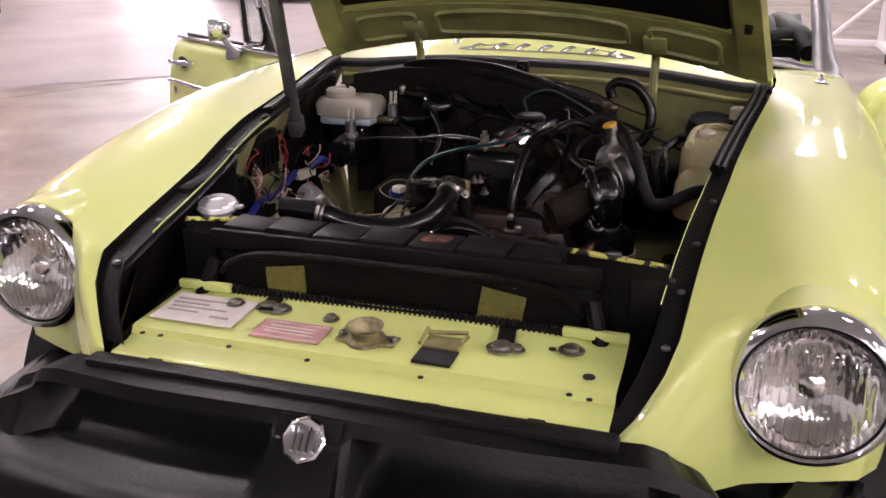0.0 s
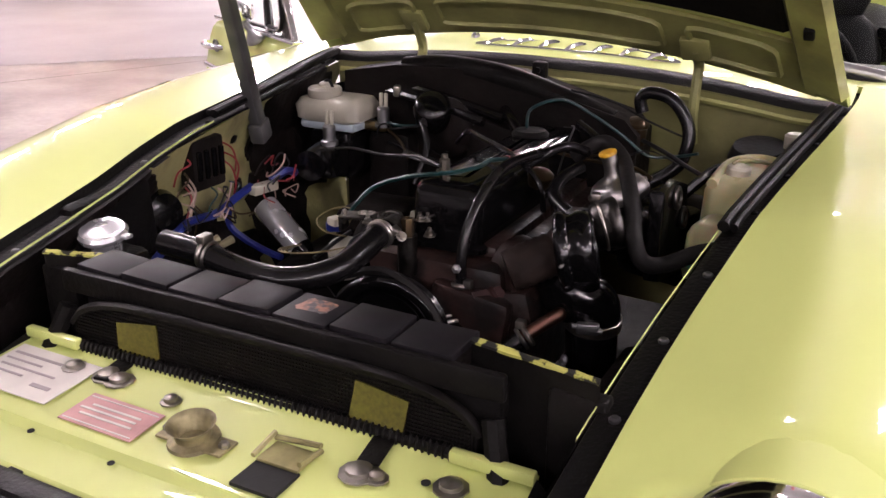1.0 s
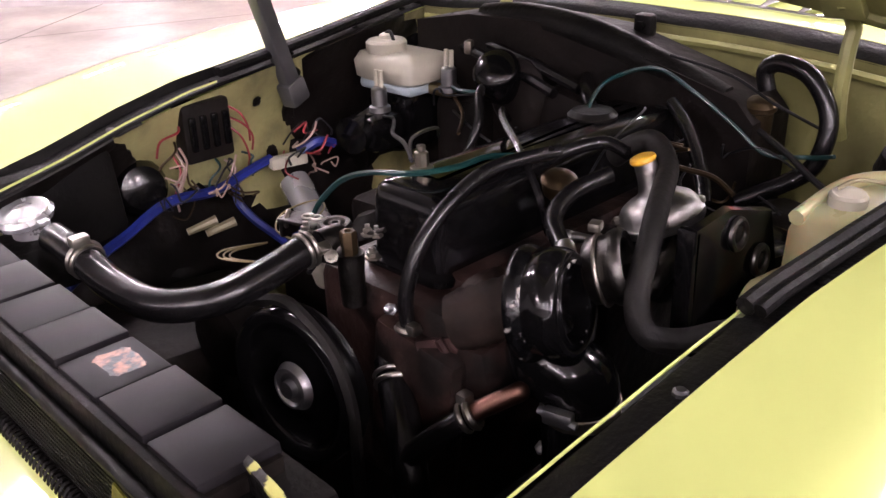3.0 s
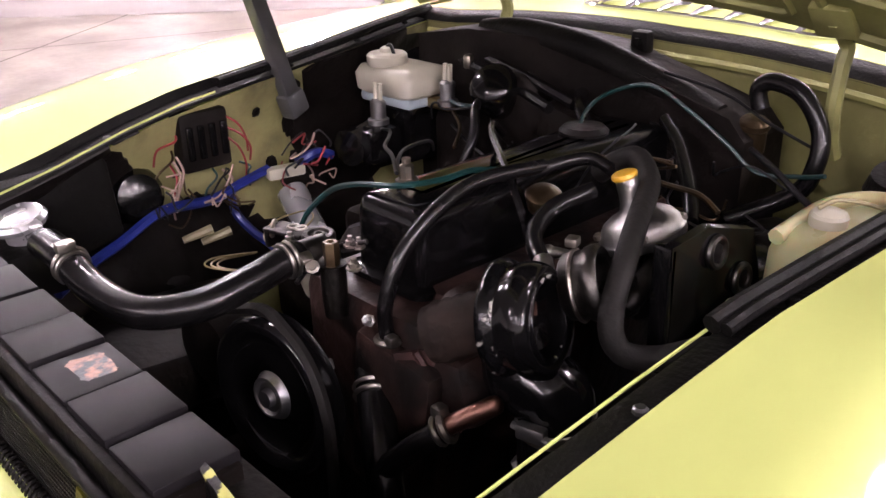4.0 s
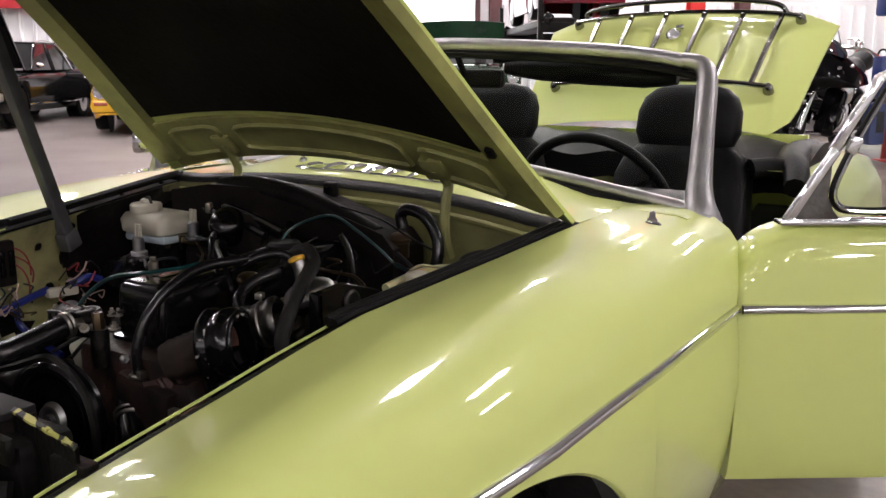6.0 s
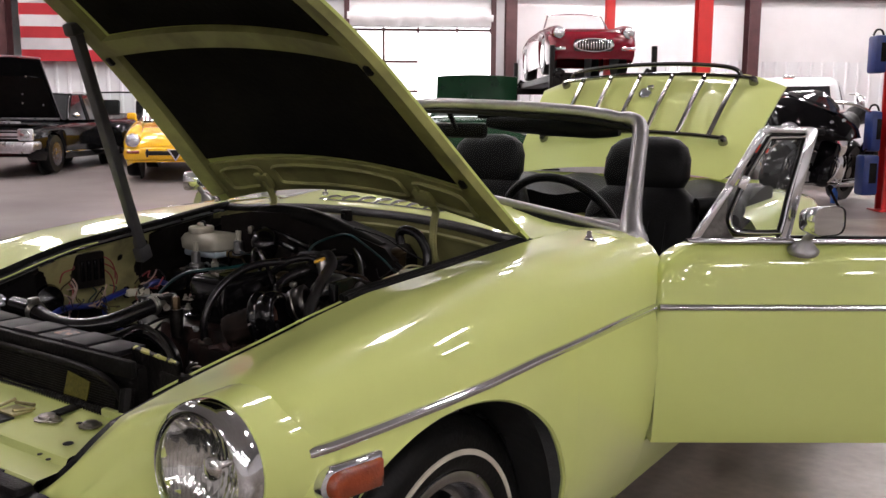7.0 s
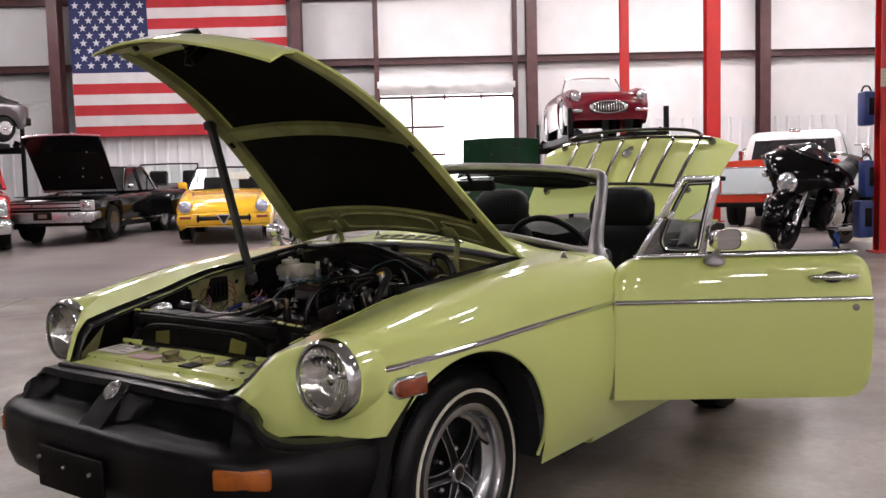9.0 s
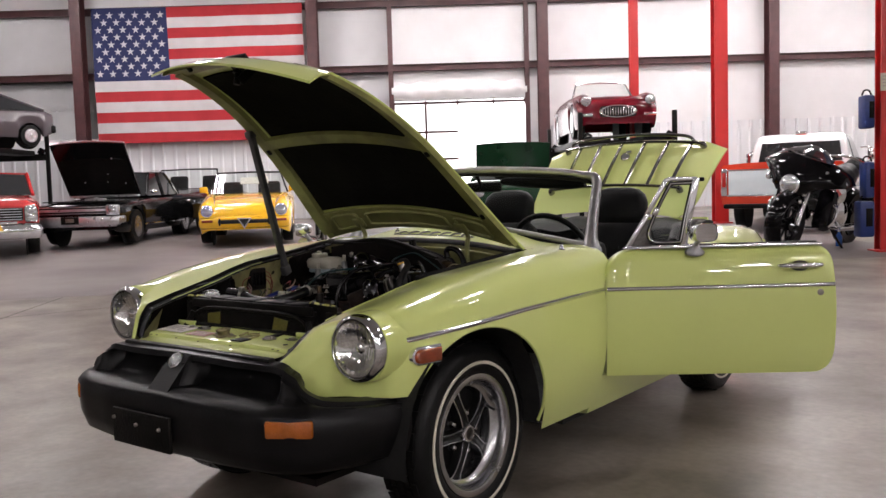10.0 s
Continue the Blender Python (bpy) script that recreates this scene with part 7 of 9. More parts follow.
part("hose_ferrule", s, CASTALLOY, car, "pale metal hose ferrule")
s = Shape()
s.lathe([(0.016, -0.018), (0.018, -0.012), (0.018, -0.004), (0.020, -0.003), (0.020, 0.001), (0.018, 0.003), (0.010, 0.007), (0.004, 0.008)], (0.130, 0.121, 0.815), (0.25, -0.2, 1), 22)
part("diaphragm_can", s, TARNISH, car, "tarnished brass diaphragm can")

# wiring and thin pipes
YELLEAD = mat("yellow_lead", (0.20, 0.155, 0.065), 0.45)
def wire(name, pts, r, material, label=""):
    s = Shape()
    s.hose(pts, r, 6, 6)
    return part(name, s, material, car, label)


wire("fuel_pipe", [(-0.12, -0.03, 0.75), (-0.105, -0.025, 0.775), (-0.078, -0.012, 0.803), (-0.017, -0.02, 0.828), (0.051, -0.014, 0.841), (0.069, 0.03, 0.841), (0.071, 0.073, 0.841), (0.093, 0.114, 0.836)], 0.0034, GREENW, "green plastic vacuum pipe")
wire("vacuum_pipe", [(-0.10, 0.30, 0.80), (-0.04, 0.22, 0.842), (0.012, 0.163, 0.85), (0.095, 0.097, 0.846), (0.150, 0.062, 0.82), (0.155, 0.072, 0.775)], 0.0042, HOSE, "black rubber pipe")
wire("heater_wire", [(0.060, 0.255, 0.80), (0.058, 0.264, 0.812), (0.028, 0.313, 0.845), (0.010, 0.385, 0.858), (0.053, 0.42, 0.870), (0.114, 0.42, 0.846), (0.169, 0.42, 0.815), (0.215, 0.42, 0.786), (0.265, 0.43, 0.789), (0.30, 0.42, 0.80)], 0.0028, GREENW, "dark green wire")
wire("heater_wire", [(-0.29, 0.39, 0.794), (-0.259, 0.389, 0.796), (-0.221, 0.40, 0.798)], 0.003, GREENW, "dark green wire")
wire("fuel_line", [(-0.02, 0.31, 0.80), (0.025, 0.294, 0.815), (0.134, 0.256, 0.812), (0.199, 0.249, 0.81), (0.238, 0.254, 0.806), (0.267, 0.246, 0.795)], 0.0033, TARNISH, "dull brass fuel line")
wire("cable", [(-0.36, 0.29, 0.76), (-0.30, 0.26, 0.775), (-0.233, 0.204, 0.79), (-0.15, 0.13, 0.81), (-0.05, 0.06, 0.835), (0.016, 0.012, 0.84)], 0.0026, BLACKW, "black cable")
wire("cable", [(-0.19, 0.25, 0.77), (-0.15, 0.207, 0.80), (-0.098, 0.117, 0.818), (0.007, 0.018, 0.838)], 0.0024, BLACKW, "black cable")
wire("cable", [(-0.29, 0.38, 0.762), (-0.20, 0.33, 0.76), (-0.112, 0.28, 0.766), (-0.06, 0.25, 0.76)], 0.0020, BLACKW, "black cable")
wire("cable", [(0.20, 0.43, 0.81), (0.25, 0.40, 0.80), (0.30, 0.37, 0.785), (0.36, 0.34, 0.77)], 0.004, BLACKW, "black cable")
wire("throttle_cable", [(0.11, 0.31, 0.85), (0.123, 0.283, 0.852), (0.141, 0.196, 0.84), (0.149, 0.143, 0.812)], 0.0014, BLACKW)
wire("throttle_cable", [(0.06, 0.44, 0.885), (0.14, 0.46, 0.865), (0.20, 0.462, 0.838), (0.27, 0.46, 0.815)], 0.0022, BLACKW)
s = Shape()
s.hose([(-0.30, 0.47, 0.90), (-0.20, 0.455, 0.906), (-0.08, 0.45, 0.896), (0.04, 0.45, 0.866), (0.14, 0.45, 0.836)], [0.016, 0.022, 0.024, 0.022, 0.018], 12, 5)
part("heater_duct", s, BLACKDULL, heat, "gloss black heater duct", 60)
s = Shape()
s.lathe([(0.035, 0), (0.037, 0.01), (0.036, 0.045), (0.028, 0.055), (0.01, 0.058)], (-0.20, 0.40, 0.815), (0.3, -0.7, 0.6), 22)
part("blower_motor", s, BLACKGLOSS, heat, "gloss black blower motor", 60)
wire("brake_pipe", [(-0.30, 0.386, 0.80), (-0.25, 0.37, 0.80), (-0.18, 0.40, 0.80), (-0.10, 0.40, 0.78)], 0.003, GREENW, "green wire")
wire("brake_pipe", [(-0.30, 0.386, 0.79), (-0.25, 0.36, 0.77), (-0.2, 0.30, 0.76)], 0.003, TARNISH, "brass brake pipe")
wire("blue_loom", [(-0.34, -0.25, 0.665), (-0.375, -0.19, 0.676), (-0.392, -0.14, 0.686), (-0.405, -0.07, 0.708), (-0.412, 0.01, 0.702), (-0.418, 0.07, 0.713), (-0.42, 0.115, 0.722)], 0.0075, BLUET, "blue taped wiring loom")
wire("blue_loom", [(-0.415, 0.045, 0.70), (-0.42, 0.05, 0.67), (-0.40, 0.06, 0.645), (-0.365, 0.075, 0.622), (-0.33, 0.075, 0.615)], 0.0065, BLUET, "blue taped wiring loom")
wire("blue_loom", [(-0.41, 0.16, 0.722), (-0.40, 0.19, 0.735), (-0.40, 0.22, 0.725)], 0.008, BLUET, "blue taped wiring loom")
for k in range(3):
    wire("loose_lead", [(-0.20 + 0.004 * k, -0.05, 0.700 + 0.002 * k), (-0.185, -0.10 - 0.006 * k, 0.712 + 0.003 * k), (-0.15, -0.125 - 0.008 * k, 0.722 + 0.003 * k), (-0.105, -0.115 - 0.006 * k, 0.728 + 0.002 * k), (-0.075, -0.095, 0.735)], 0.0011, YELLEAD, "thin yellow lead")
wire("loose_lead", [(-0.10, -0.06, 0.735), (-0.135, -0.07, 0.742), (-0.165, -0.04, 0.748), (-0.155, 0.0, 0.755), (-0.12, -0.01, 0.758), (-0.105, -0.05, 0.748)], 0.0011, YELLEAD, "thin yellow lead")
s = Shape()
s.box((-0.128, -0.050, 0.745), (0.026, 0.020, 0.018), Matrix.Rotation(radians(30), 3, "Z"), 0.006)
part("connector", s, BLUET, car, "blue plastic connector")
s = Shape()
s.box((-0.118, -0.062, 0.757), (0.022, 0.020, 0.014), Matrix.Rotation(radians(-20), 3, "Z"), 0.005)
part("connector", s, WHITEPL, car, "clear plastic connector")
random.seed(11)
for i in range(24):
    m = (REDW, WHITEW, BLACKW, TARNISH, WHITEW, BLACKW)[i % 6]
    y = (0.22, 0.02, 0.17, -0.06)[i % 4] + random.uniform(-0.03, 0.03)
    z = 0.72 + random.uniform(-0.03, 0.03)
    x = -0.43 + random.uniform(-0.01, 0.04)
    pts = [(x, y, z)]
    for k in range(4):
        q = pts[-1]
        pts.append((q[0] + random.uniform(-0.010, 0.014), q[1] + random.uniform(-0.022, 0.022), max(0.64, q[2] + random.uniform(-0.024, 0.018))))
    wire("wire", pts, random.uniform(0.0012, 0.0019), m)
for i in range(12):
    m = (BLACKW, BLACKW, BLACKW, BLACKW, BLACKW, TARNISH)[i % 6]
    x, y, z = random.uniform(-0.30, 0.28), random.uniform(0.30, 0.42), random.uniform(0.74, 0.80)
    pts = [(x, y, z)]
    for k in range(4):
        q = pts[-1]
        pts.append((q[0] + random.uniform(-0.06, 0.06), min(0.42, q[1] + random.uniform(-0.03, 0.04)), min(0.82, max(0.70, q[2] + random.uniform(-0.035, 0.03)))))
    wire("wire", pts, random.uniform(0.0012, 0.0020), m)
for c, sy in (((-0.415, 0.150, 0.713), 0.045), ((-0.412, 0.118, 0.716), 0.022)):
    s = Shape()
    s.box(c, (0.022, sy, 0.018), Matrix.Rotation(radians(-12), 3, "Z"), 0.004)
    part("connector", s, WHITEPL, car, "white plastic connector")
for c in ((-0.415, -0.042, 0.652), (-0.405, -0.018, 0.645)):
    s = Shape()
    s.rod(c, (c[0] + 0.012, c[1] + 0.042, c[2] + 0.010), 0.0055, 0.0075, 8)
    part("connector", s, CREAM, car, "cream plastic connector")
for x, y, z, sx, sy, sz in ((-0.20, 0.20, 0.66, 0.12, 0.14, 0.08), (0.26, 0.28, 0.70, 0.14, 0.12, 0.08), (-0.27, 0.16, 0.56, 0.16, 0.20, 0.1), (0.36, -0.12, 0.60, 0.10, 0.22, 0.08), (-0.26, -0.14, 0.58, 0.2, 0.2, 0.08), (0.28, 0.38, 0.66, 0.16, 0.14, 0.14), (-0.30, 0.44, 0.68, 0.1, 0.1, 0.2)):
    s = Shape()
    s.box((x, y, z), (sx, sy, sz), Matrix.Rotation(random.uniform(-0.3, 0.3), 3, "Z"), min(sx, sy, sz) * 0.2)
    part("bay_box", s, GRIME if z < 0.7 else BLACKGLOSS, car, "grimy black fitting")

# ---- far end of the hall ----
def paint(name, col, coat=0.8, rough=0.25):
    return mat(name, col, rough, 0, 0.08, 3, 0, 40, coat=coat, rvar=0.05)


P_BLACK, P_AMBER, P_RED = mat("black_car_paint", (0.004, 0.004, 0.0045), 0.1, 0, 0.08, 3, 0, 40, spec=0.28, rvar=0.04), paint("amber_car_paint", (0.86, 0.49, 0.012)), paint("red_car_paint", (0.45, 0.02, 0.02))
P_MAROON, P_GREY, P_GREEN = mat("maroon_car_paint", (0.10, 0.004, 0.010), 0.16, 0, 0.08, 3, 0, 40, spec=0.35, rvar=0.04), paint("grey_car_paint", (0.075, 0.062, 0.07), 0.4), paint("dark_green_paint", (0.004, 0.035, 0.012), 0.1)
P_WHITE, P_ORANGE, P_PALE = paint("white_car_paint", (0.7, 0.76, 0.78)), paint("red_orange_car_paint", (0.70, 0.055, 0.022)), paint("pale_grey_paint", (0.72, 0.80, 0.83))
DARKGLASS = mat("dark_car_glass", (0.02, 0.022, 0.024), 0.06, 0, 0.1, rvar=0.02, coat=0.5)
LAMPGLASS = mat("bright_lamp_glass", (0.7, 0.72, 0.75), 0.12, 0.8, 0.2, 30, 0.5, 60)


def hull(rows, n=7):
    """Mirrored closed sections: each row is (y, [(x, z), ...]) from the crown down to the sill."""
    s = Shape()
    out = []
    for y, sec in rows:
        out.append([(-x, y, z) for x, z in reversed(sec)] + [(x, y, z) for x, z in sec[1:]])
    s.grid(out)
    s.add(out[0], [tuple(range(len(out[0])))])
    s.add(out[-1], [tuple(range(len(out[0])))])
    return s


def body_rows(L, W, prof, wheels):
    """prof: list of (share of length, half width share, sill z, shoulder z, crown z); wheels: front and rear overhang, radius."""
    front, rear, r = wheels
    R = r + 0.05
    centres = (-L / 2 + front, L / 2 - rear)
    fs = {f for f, *_ in prof}
    for yc in centres:
        fs |= {(yc + R * math.cos(math.pi * k / 12) + L / 2) / L for k in range(13)}
        fs |= {(yc + (R + 0.004) * q + L / 2) / L for q in (-1, 1)}
    tables = [[(row[0], row[c]) for row in prof] for c in (1, 2, 3, 4)]
    rows = []
    for f in sorted(fs):
        w, zb, zs, zc = (interp(f, table) for table in tables)
        y = -L / 2 + L * f
        for yc in centres:
            if abs(y - yc) <= R + 0.0001:
                zb = max(zb, min(zs - 0.09, r + math.sqrt(max(0.0, R * R - (y - yc) ** 2))))
        x = W / 2 * w
        mid = min((zs + zb) / 2 + 0.03, zs - 0.066)
        low = min(zb + 0.10, mid - 0.006)
        rows.append((y, [(0, zc), (x * 0.55, zc - 0.006), (x * 0.82, zc - 0.025), (x * 0.95, zs), (x, zs - 0.06), (x, mid), (x * 0.985, low), (x * 0.95, zb), (x * 0.90, zb + 0.01)]))
    return rows


def wheel_set(owner, L, W, front, rear, r, material=None):
    for y in (-L / 2 + front, L / 2 - rear):
        for side in (1, -1):
            s = Shape()
            s.lathe([(r + 0.075, 0.0), (r + 0.07, -0.012), (0.03, -0.014)], (side * (W / 2 - 0.22), y, r + 0.01), (side, 0, 0), 28)
            part("arch_liner", s, WELL, owner)
            s = Shape()
            s.lathe([(r * 0.6, -0.16), (r * 0.96, -0.15), (r, -0.12), (r, 0.0), (r * 0.96, 0.025), (r * 0.66, 0.03)], (side * (W / 2 - 0.055), y, r), (side, 0, 0), 28)
            w = part("tyre", s, TYRE, owner, "black tyre")
            s = Shape()
            s.lathe([(r * 0.62, 0.034), (r * 0.60, 0.030), (r * 0.54, 0.012), (r * 0.46, 0.004), (r * 0.26, 0.016), (r * 0.16, 0.036), (0.0003, 0.038)], (side * (W / 2 - 0.055), y, r), (side, 0, 0), 24)
            part("rim", s, material or RIMMETAL, w, "bright metal wheel rim")


def cabin(owner, W, sections, roofcol, glass=None, open_top=False, trim=None, seat_z=0.10):
    """sections: four of (y, z, half width): screen foot, roof front, roof rear, rear foot."""
    (y0, z0_, w0), (y1, z1, w1), (y2, z2, w2), (y3, z3, w3) = sections
    s = Shape()
    if not open_top:
        s.grid([[(-w0, y0, z0_), (0, y0 - 0.05, z0_ + 0.01), (w0, y0, z0_)], [(-w1, y1, z1), (0, y1 - 0.03, z1 + 0.012), (w1, y1, z1)], [(-w2, y2, z2), (0, y2 + 0.02, z2 + 0.012), (w2, y2, z2)], [(-w3, y3, z3), (0, y3 + 0.03, z3), (w3, y3, z3)]])
        for side in (1, -1):
            s.add([(side * w0, y0, z0_), (side * w1, y1, z1), (side * w2, y2, z2), (side * w3, y3, z3)], [(0, 1, 2, 3)])
        part("cabin_glass", s, glass or DARKGLASS, owner, "dark window glass", 20)
        s = Shape()
        s.slab([[(x * (w1 + 0.01), y1 - 0.02, z1 + 0.03 - 0.02 * x * x) for x in (-1, -0.5, 0, 0.5, 1)], [(x * (w1 + w2) / 2, (y1 + y2) / 2, (z1 + z2) / 2 + 0.045 - 0.02 * x * x) for x in (-1, -0.5, 0, 0.5, 1)], [(x * (w2 + 0.01), y2 + 0.02, z2 + 0.03 - 0.02 * x * x) for x in (-1, -0.5, 0, 0.5, 1)]], (0, 0, -0.03))
        part("roof", s, roofcol, owner)
        for side in (1, -1):
            for a, b in (((w0, y0, z0_), (w1, y1, z1)), ((w2, y2, z2), (w3, y3, z3)), ((w1 * 0.99, (y1 + y2) / 2, z1 + 0.01), (w0 * 1.0, (y1 + y2) / 2 + 0.03, z0_))):
                s = Shape()
                s.rod((side * a[0], a[1], a[2]), (side * b[0], b[1], b[2]), 0.028, 0.034, 8)
                part("pillar", s, roofcol, owner)
    else:
        s.grid([[(-w0, y0, z0_), (0, y0 - 0.07, z0_), (w0, y0, z0_)], [(-w1, y1, z1), (0, y1 - 0.05, z1 + 0.01), (w1, y1, z1)]])
        part("screen_glass", s, GLASS, owner, "clear windscreen", 20)
        s = Shape()
        for a, b in (((-w1, y1, z1), (0, y1 - 0.05, z1 + 0.01)), ((0, y1 - 0.05, z1 + 0.01), (w1, y1, z1)), ((-w0, y0, z0_), (-w1, y1, z1)), ((w0, y0, z0_), (w1, y1, z1))):
            s.rod(a, b, 0.016, seg=8)
            s.ball(b, 0.016, 8, 5)
        part("screen_frame", s, trim or BLACKDULL, owner)
        s = Shape()
        s.box((0, (y0 + y3) / 2 + 0.1, z0_ - 0.03), (w0 * 1.8, abs(y3 - y0), 0.05), None, 0.02)
        part("cockpit", s, LEATHER, owner, "black cockpit")
        for side in (1, -1):
            s = Shape()
            s.box((side * w0 * 0.5, y0 + 0.75, z0_ + seat_z), (0.42, 0.12, 0.36), Matrix.Rotation(radians(-10), 3, "X"), 0.05)
            part("seat", s, LEATHER, owner, "black seat")


def place(l, d, turn, z=0.0):
    """Pose of a parked vehicle whose nose (its -y end) looks back down the hall."""
    return Matrix.Translation(hall(l, d, z)) @ Matrix.Rotation(radians(HALLTURN + turn), 4, "Z")


def lamp_pair(owner, y, x, z, r, rim=True, name="headlamp"):
    for side in (1, -1):
        s = Shape()
        s.lathe([(r * 1.16, -0.05), (r * 1.18, 0.0), (r * 1.05, 0.014), (r, 0.006)], (side * x, y, z), (0, -1, 0.05), 20)
        a = part("headlamp_rim", s, CHROME, owner, "chrome lamp rim")
        s = Shape()
        s.lathe([(r, 0.006), (r * 0.7, 0.02), (0.0003, 0.026)], (side * x, y, z), (0, -1, 0.05), 20)
        part("headlamp_lens", s, LAMPGLASS, a)


# amber open two-seater
spider = thing("spider_roadster", "amber yellow open two-seater with black bumper line, parked", "car")
s = hull(body_rows(4.25, 1.62, [(0, 0.80, 0.24, 0.44, 0.50), (0.02, 0.90, 0.20, 0.52, 0.60), (0.06, 0.95, 0.18, 0.60, 0.68), (0.15, 0.98, 0.18, 0.70, 0.76), (0.3, 1.0, 0.18, 0.76, 0.83), (0.42, 1.0, 0.18, 0.79, 0.86), (0.7, 1.0, 0.18, 0.80, 0.84), (0.85, 0.97, 0.2, 0.78, 0.82), (0.98, 0.9, 0.28, 0.70, 0.74), (1, 0.85, 0.32, 0.66, 0.70)], (0.80, 1.05, 0.30)))
part("body", s, P_AMBER, spider, "amber yellow bodywork", 40)
for side in (1, -1):
    s = Shape()
    s.hose([(side * 0.60, -2.07, 0.575), (side * 0.61, -1.9, 0.625), (side * 0.62, -1.5, 0.70), (side * 0.64, -1.0, 0.765), (side * 0.66, -0.6, 0.80)], [0.105, 0.118, 0.11, 0.09, 0.05], 16, 5)
    part("wing_crest", s, P_AMBER, spider)
s = Shape()
s.box((0, -2.11, 0.37), (1.50, 0.16, 0.20), None, 0.07)
part("bumper", s, P_AMBER, spider)
s = Shape()
s.box((0, -2.178, 0.385), (0.86, 0.05, 0.07), None, 0.02)
part("grille", s, WELL, spider, "black lower grille")
s = Shape()
s.prism([(-0.12, -2.215, 0.445), (0.12, -2.215, 0.445), (0.0, -2.215, 0.265)], (0, 0.03, 0))
part("shield_grille", s, CHROME, spider, "small triangular shield grille")
s = Shape()
s.prism([(-0.085, -2.220, 0.43), (0.085, -2.220, 0.43), (0.0, -2.220, 0.295)], (0, 0.01, 0))
part("shield_inner", s, WELL, spider)
for side in (1, -1):
    s = Shape()
    s.box((side * 0.60, -2.185, 0.40), (0.18, 0.02, 0.045), None, 0.008)
    part("indicator", s, ORANGE, spider)
    for x in (0.40,):
        s = Shape()
        s.box((side * x, -2.205, 0.385), (0.03, 0.03, 0.12), None, 0.008)
        part("bumper_block", s, RUBBER, spider)
    s = Shape()
    s.box((side * 0.80, -0.60, 0.93), (0.15, 0.07, 0.11), None, 0.03)
    s.rod((side * 0.72, -0.60, 0.86), (side * 0.79, -0.60, 0.92), 0.02, seg=8)
    part("door_mirror", s, P_AMBER, spider, "amber door mirror")
lamp_pair(spider, -2.165, 0.60, 0.565, 0.088)
wheel_set(spider, 4.25, 1.62, 0.80, 1.05, 0.30)
cabin(spider, 1.62, [(-0.62, 0.86, 0.70), (-0.25, 1.23, 0.58), (0.4, 1.23, 0.58), (0.7, 0.86, 0.66)], P_AMBER, open_top=True, seat_z=0.03)
s = Shape()
s.box((0.1, -0.42, 1.08), (0.5, 0.01, 0.16), Matrix.Rotation(radians(-42), 3, "X"))
part("window_card", s, STICKW, spider, "white sale card behind the screen")
spider.matrix_world = place(-3.62, 16.8, 9)

# black two-door with its bonnet up
DULLCHROME = mat("clouded_chrome", (0.72, 0.71, 0.75), 0.30, 1, 0.2, 14, 0.05, 50)
coupe = thing("muscle_coupe", "black two-door coupe with its bonnet raised and chrome bumper", "car")
s = hull(body_rows(4.95, 1.78, [(0, 0.93, 0.30, 0.66, 0.72), (0.012, 0.97, 0.26, 0.74, 0.80), (0.1, 0.99, 0.24, 0.80, 0.84), (0.3, 1.0, 0.24, 0.84, 0.90), (0.36, 1.0, 0.24, 0.86, 0.92), (0.7, 1.0, 0.24, 0.88, 0.94), (0.9, 0.98, 0.26, 0.86, 0.93), (1, 0.94, 0.36, 0.78, 0.84)], (0.95, 1.10, 0.335)))
part("body", s, P_BLACK, coupe, "gloss black bodywork", 40)
s = Shape()
s.box((0, -1.65, 0.85), (1.40, 1.15, 0.02))
part("engine_bay", s, WELL, coupe)
s = Shape()
rows = []
for k in range(6):
    rows.append([(x / 5 * 0.74, -0.92 - 0.78 * k / 5, 0.95 + 1.02 * k / 5 + 0.04 * (1 - (x / 5) ** 2)) for x in range(-5, 6)])
s.slab(rows, (0, -0.03, -0.02))
part("bonnet", s, P_BLACK, coupe, "raised black bonnet", 40)
s = Shape()
s.hose([(x / 5 * 0.745, -1.71, 1.98 + 0.04 * (1 - (x / 5) ** 2)) for x in range(-5, 6)], 0.018, 6, 2)
part("bonnet_lip", s, DULLCHROME, coupe, "bright bonnet lip")
s = Shape()
s.slab([[(x / 5 * 0.70, -0.985 - 0.70 * k / 5, 0.965 + 0.97 * k / 5 + 0.035 * (1 - (x / 5) ** 2)) for x in range(-5, 6)] for k in range(6)], (0, -0.012, -0.008))
part("bonnet_lining", s, BLACKDULL, coupe, "matt black underside of the bonnet", 40)
s = Shape()
s.box((0, -2.57, 0.485), (1.88, 0.13, 0.17), None, 0.045)
s.box((0, -2.55, 0.40), (1.70, 0.10, 0.05), None, 0.02)
for side in (1, -1):
    s.box((side * 0.86, -2.40, 0.50), (0.10, 0.40, 0.14), None, 0.04)
part("bumper", s, DULLCHROME, coupe, "chrome front bumper")
s = Shape()
s.box((0, -2.475, 0.68), (1.36, 0.04, 0.15), None, 0.015)
part("grille", s, BLACKDULL, coupe, "dark grille with bright bars")
for z, h in ((0.625, 0.014), (0.685, 0.05), (0.745, 0.014)):
    s = Shape()
    s.box((0, -2.502, z), (1.34, 0.018, h), None, 0.004)
    part("grille_bar", s, DULLCHROME, coupe)
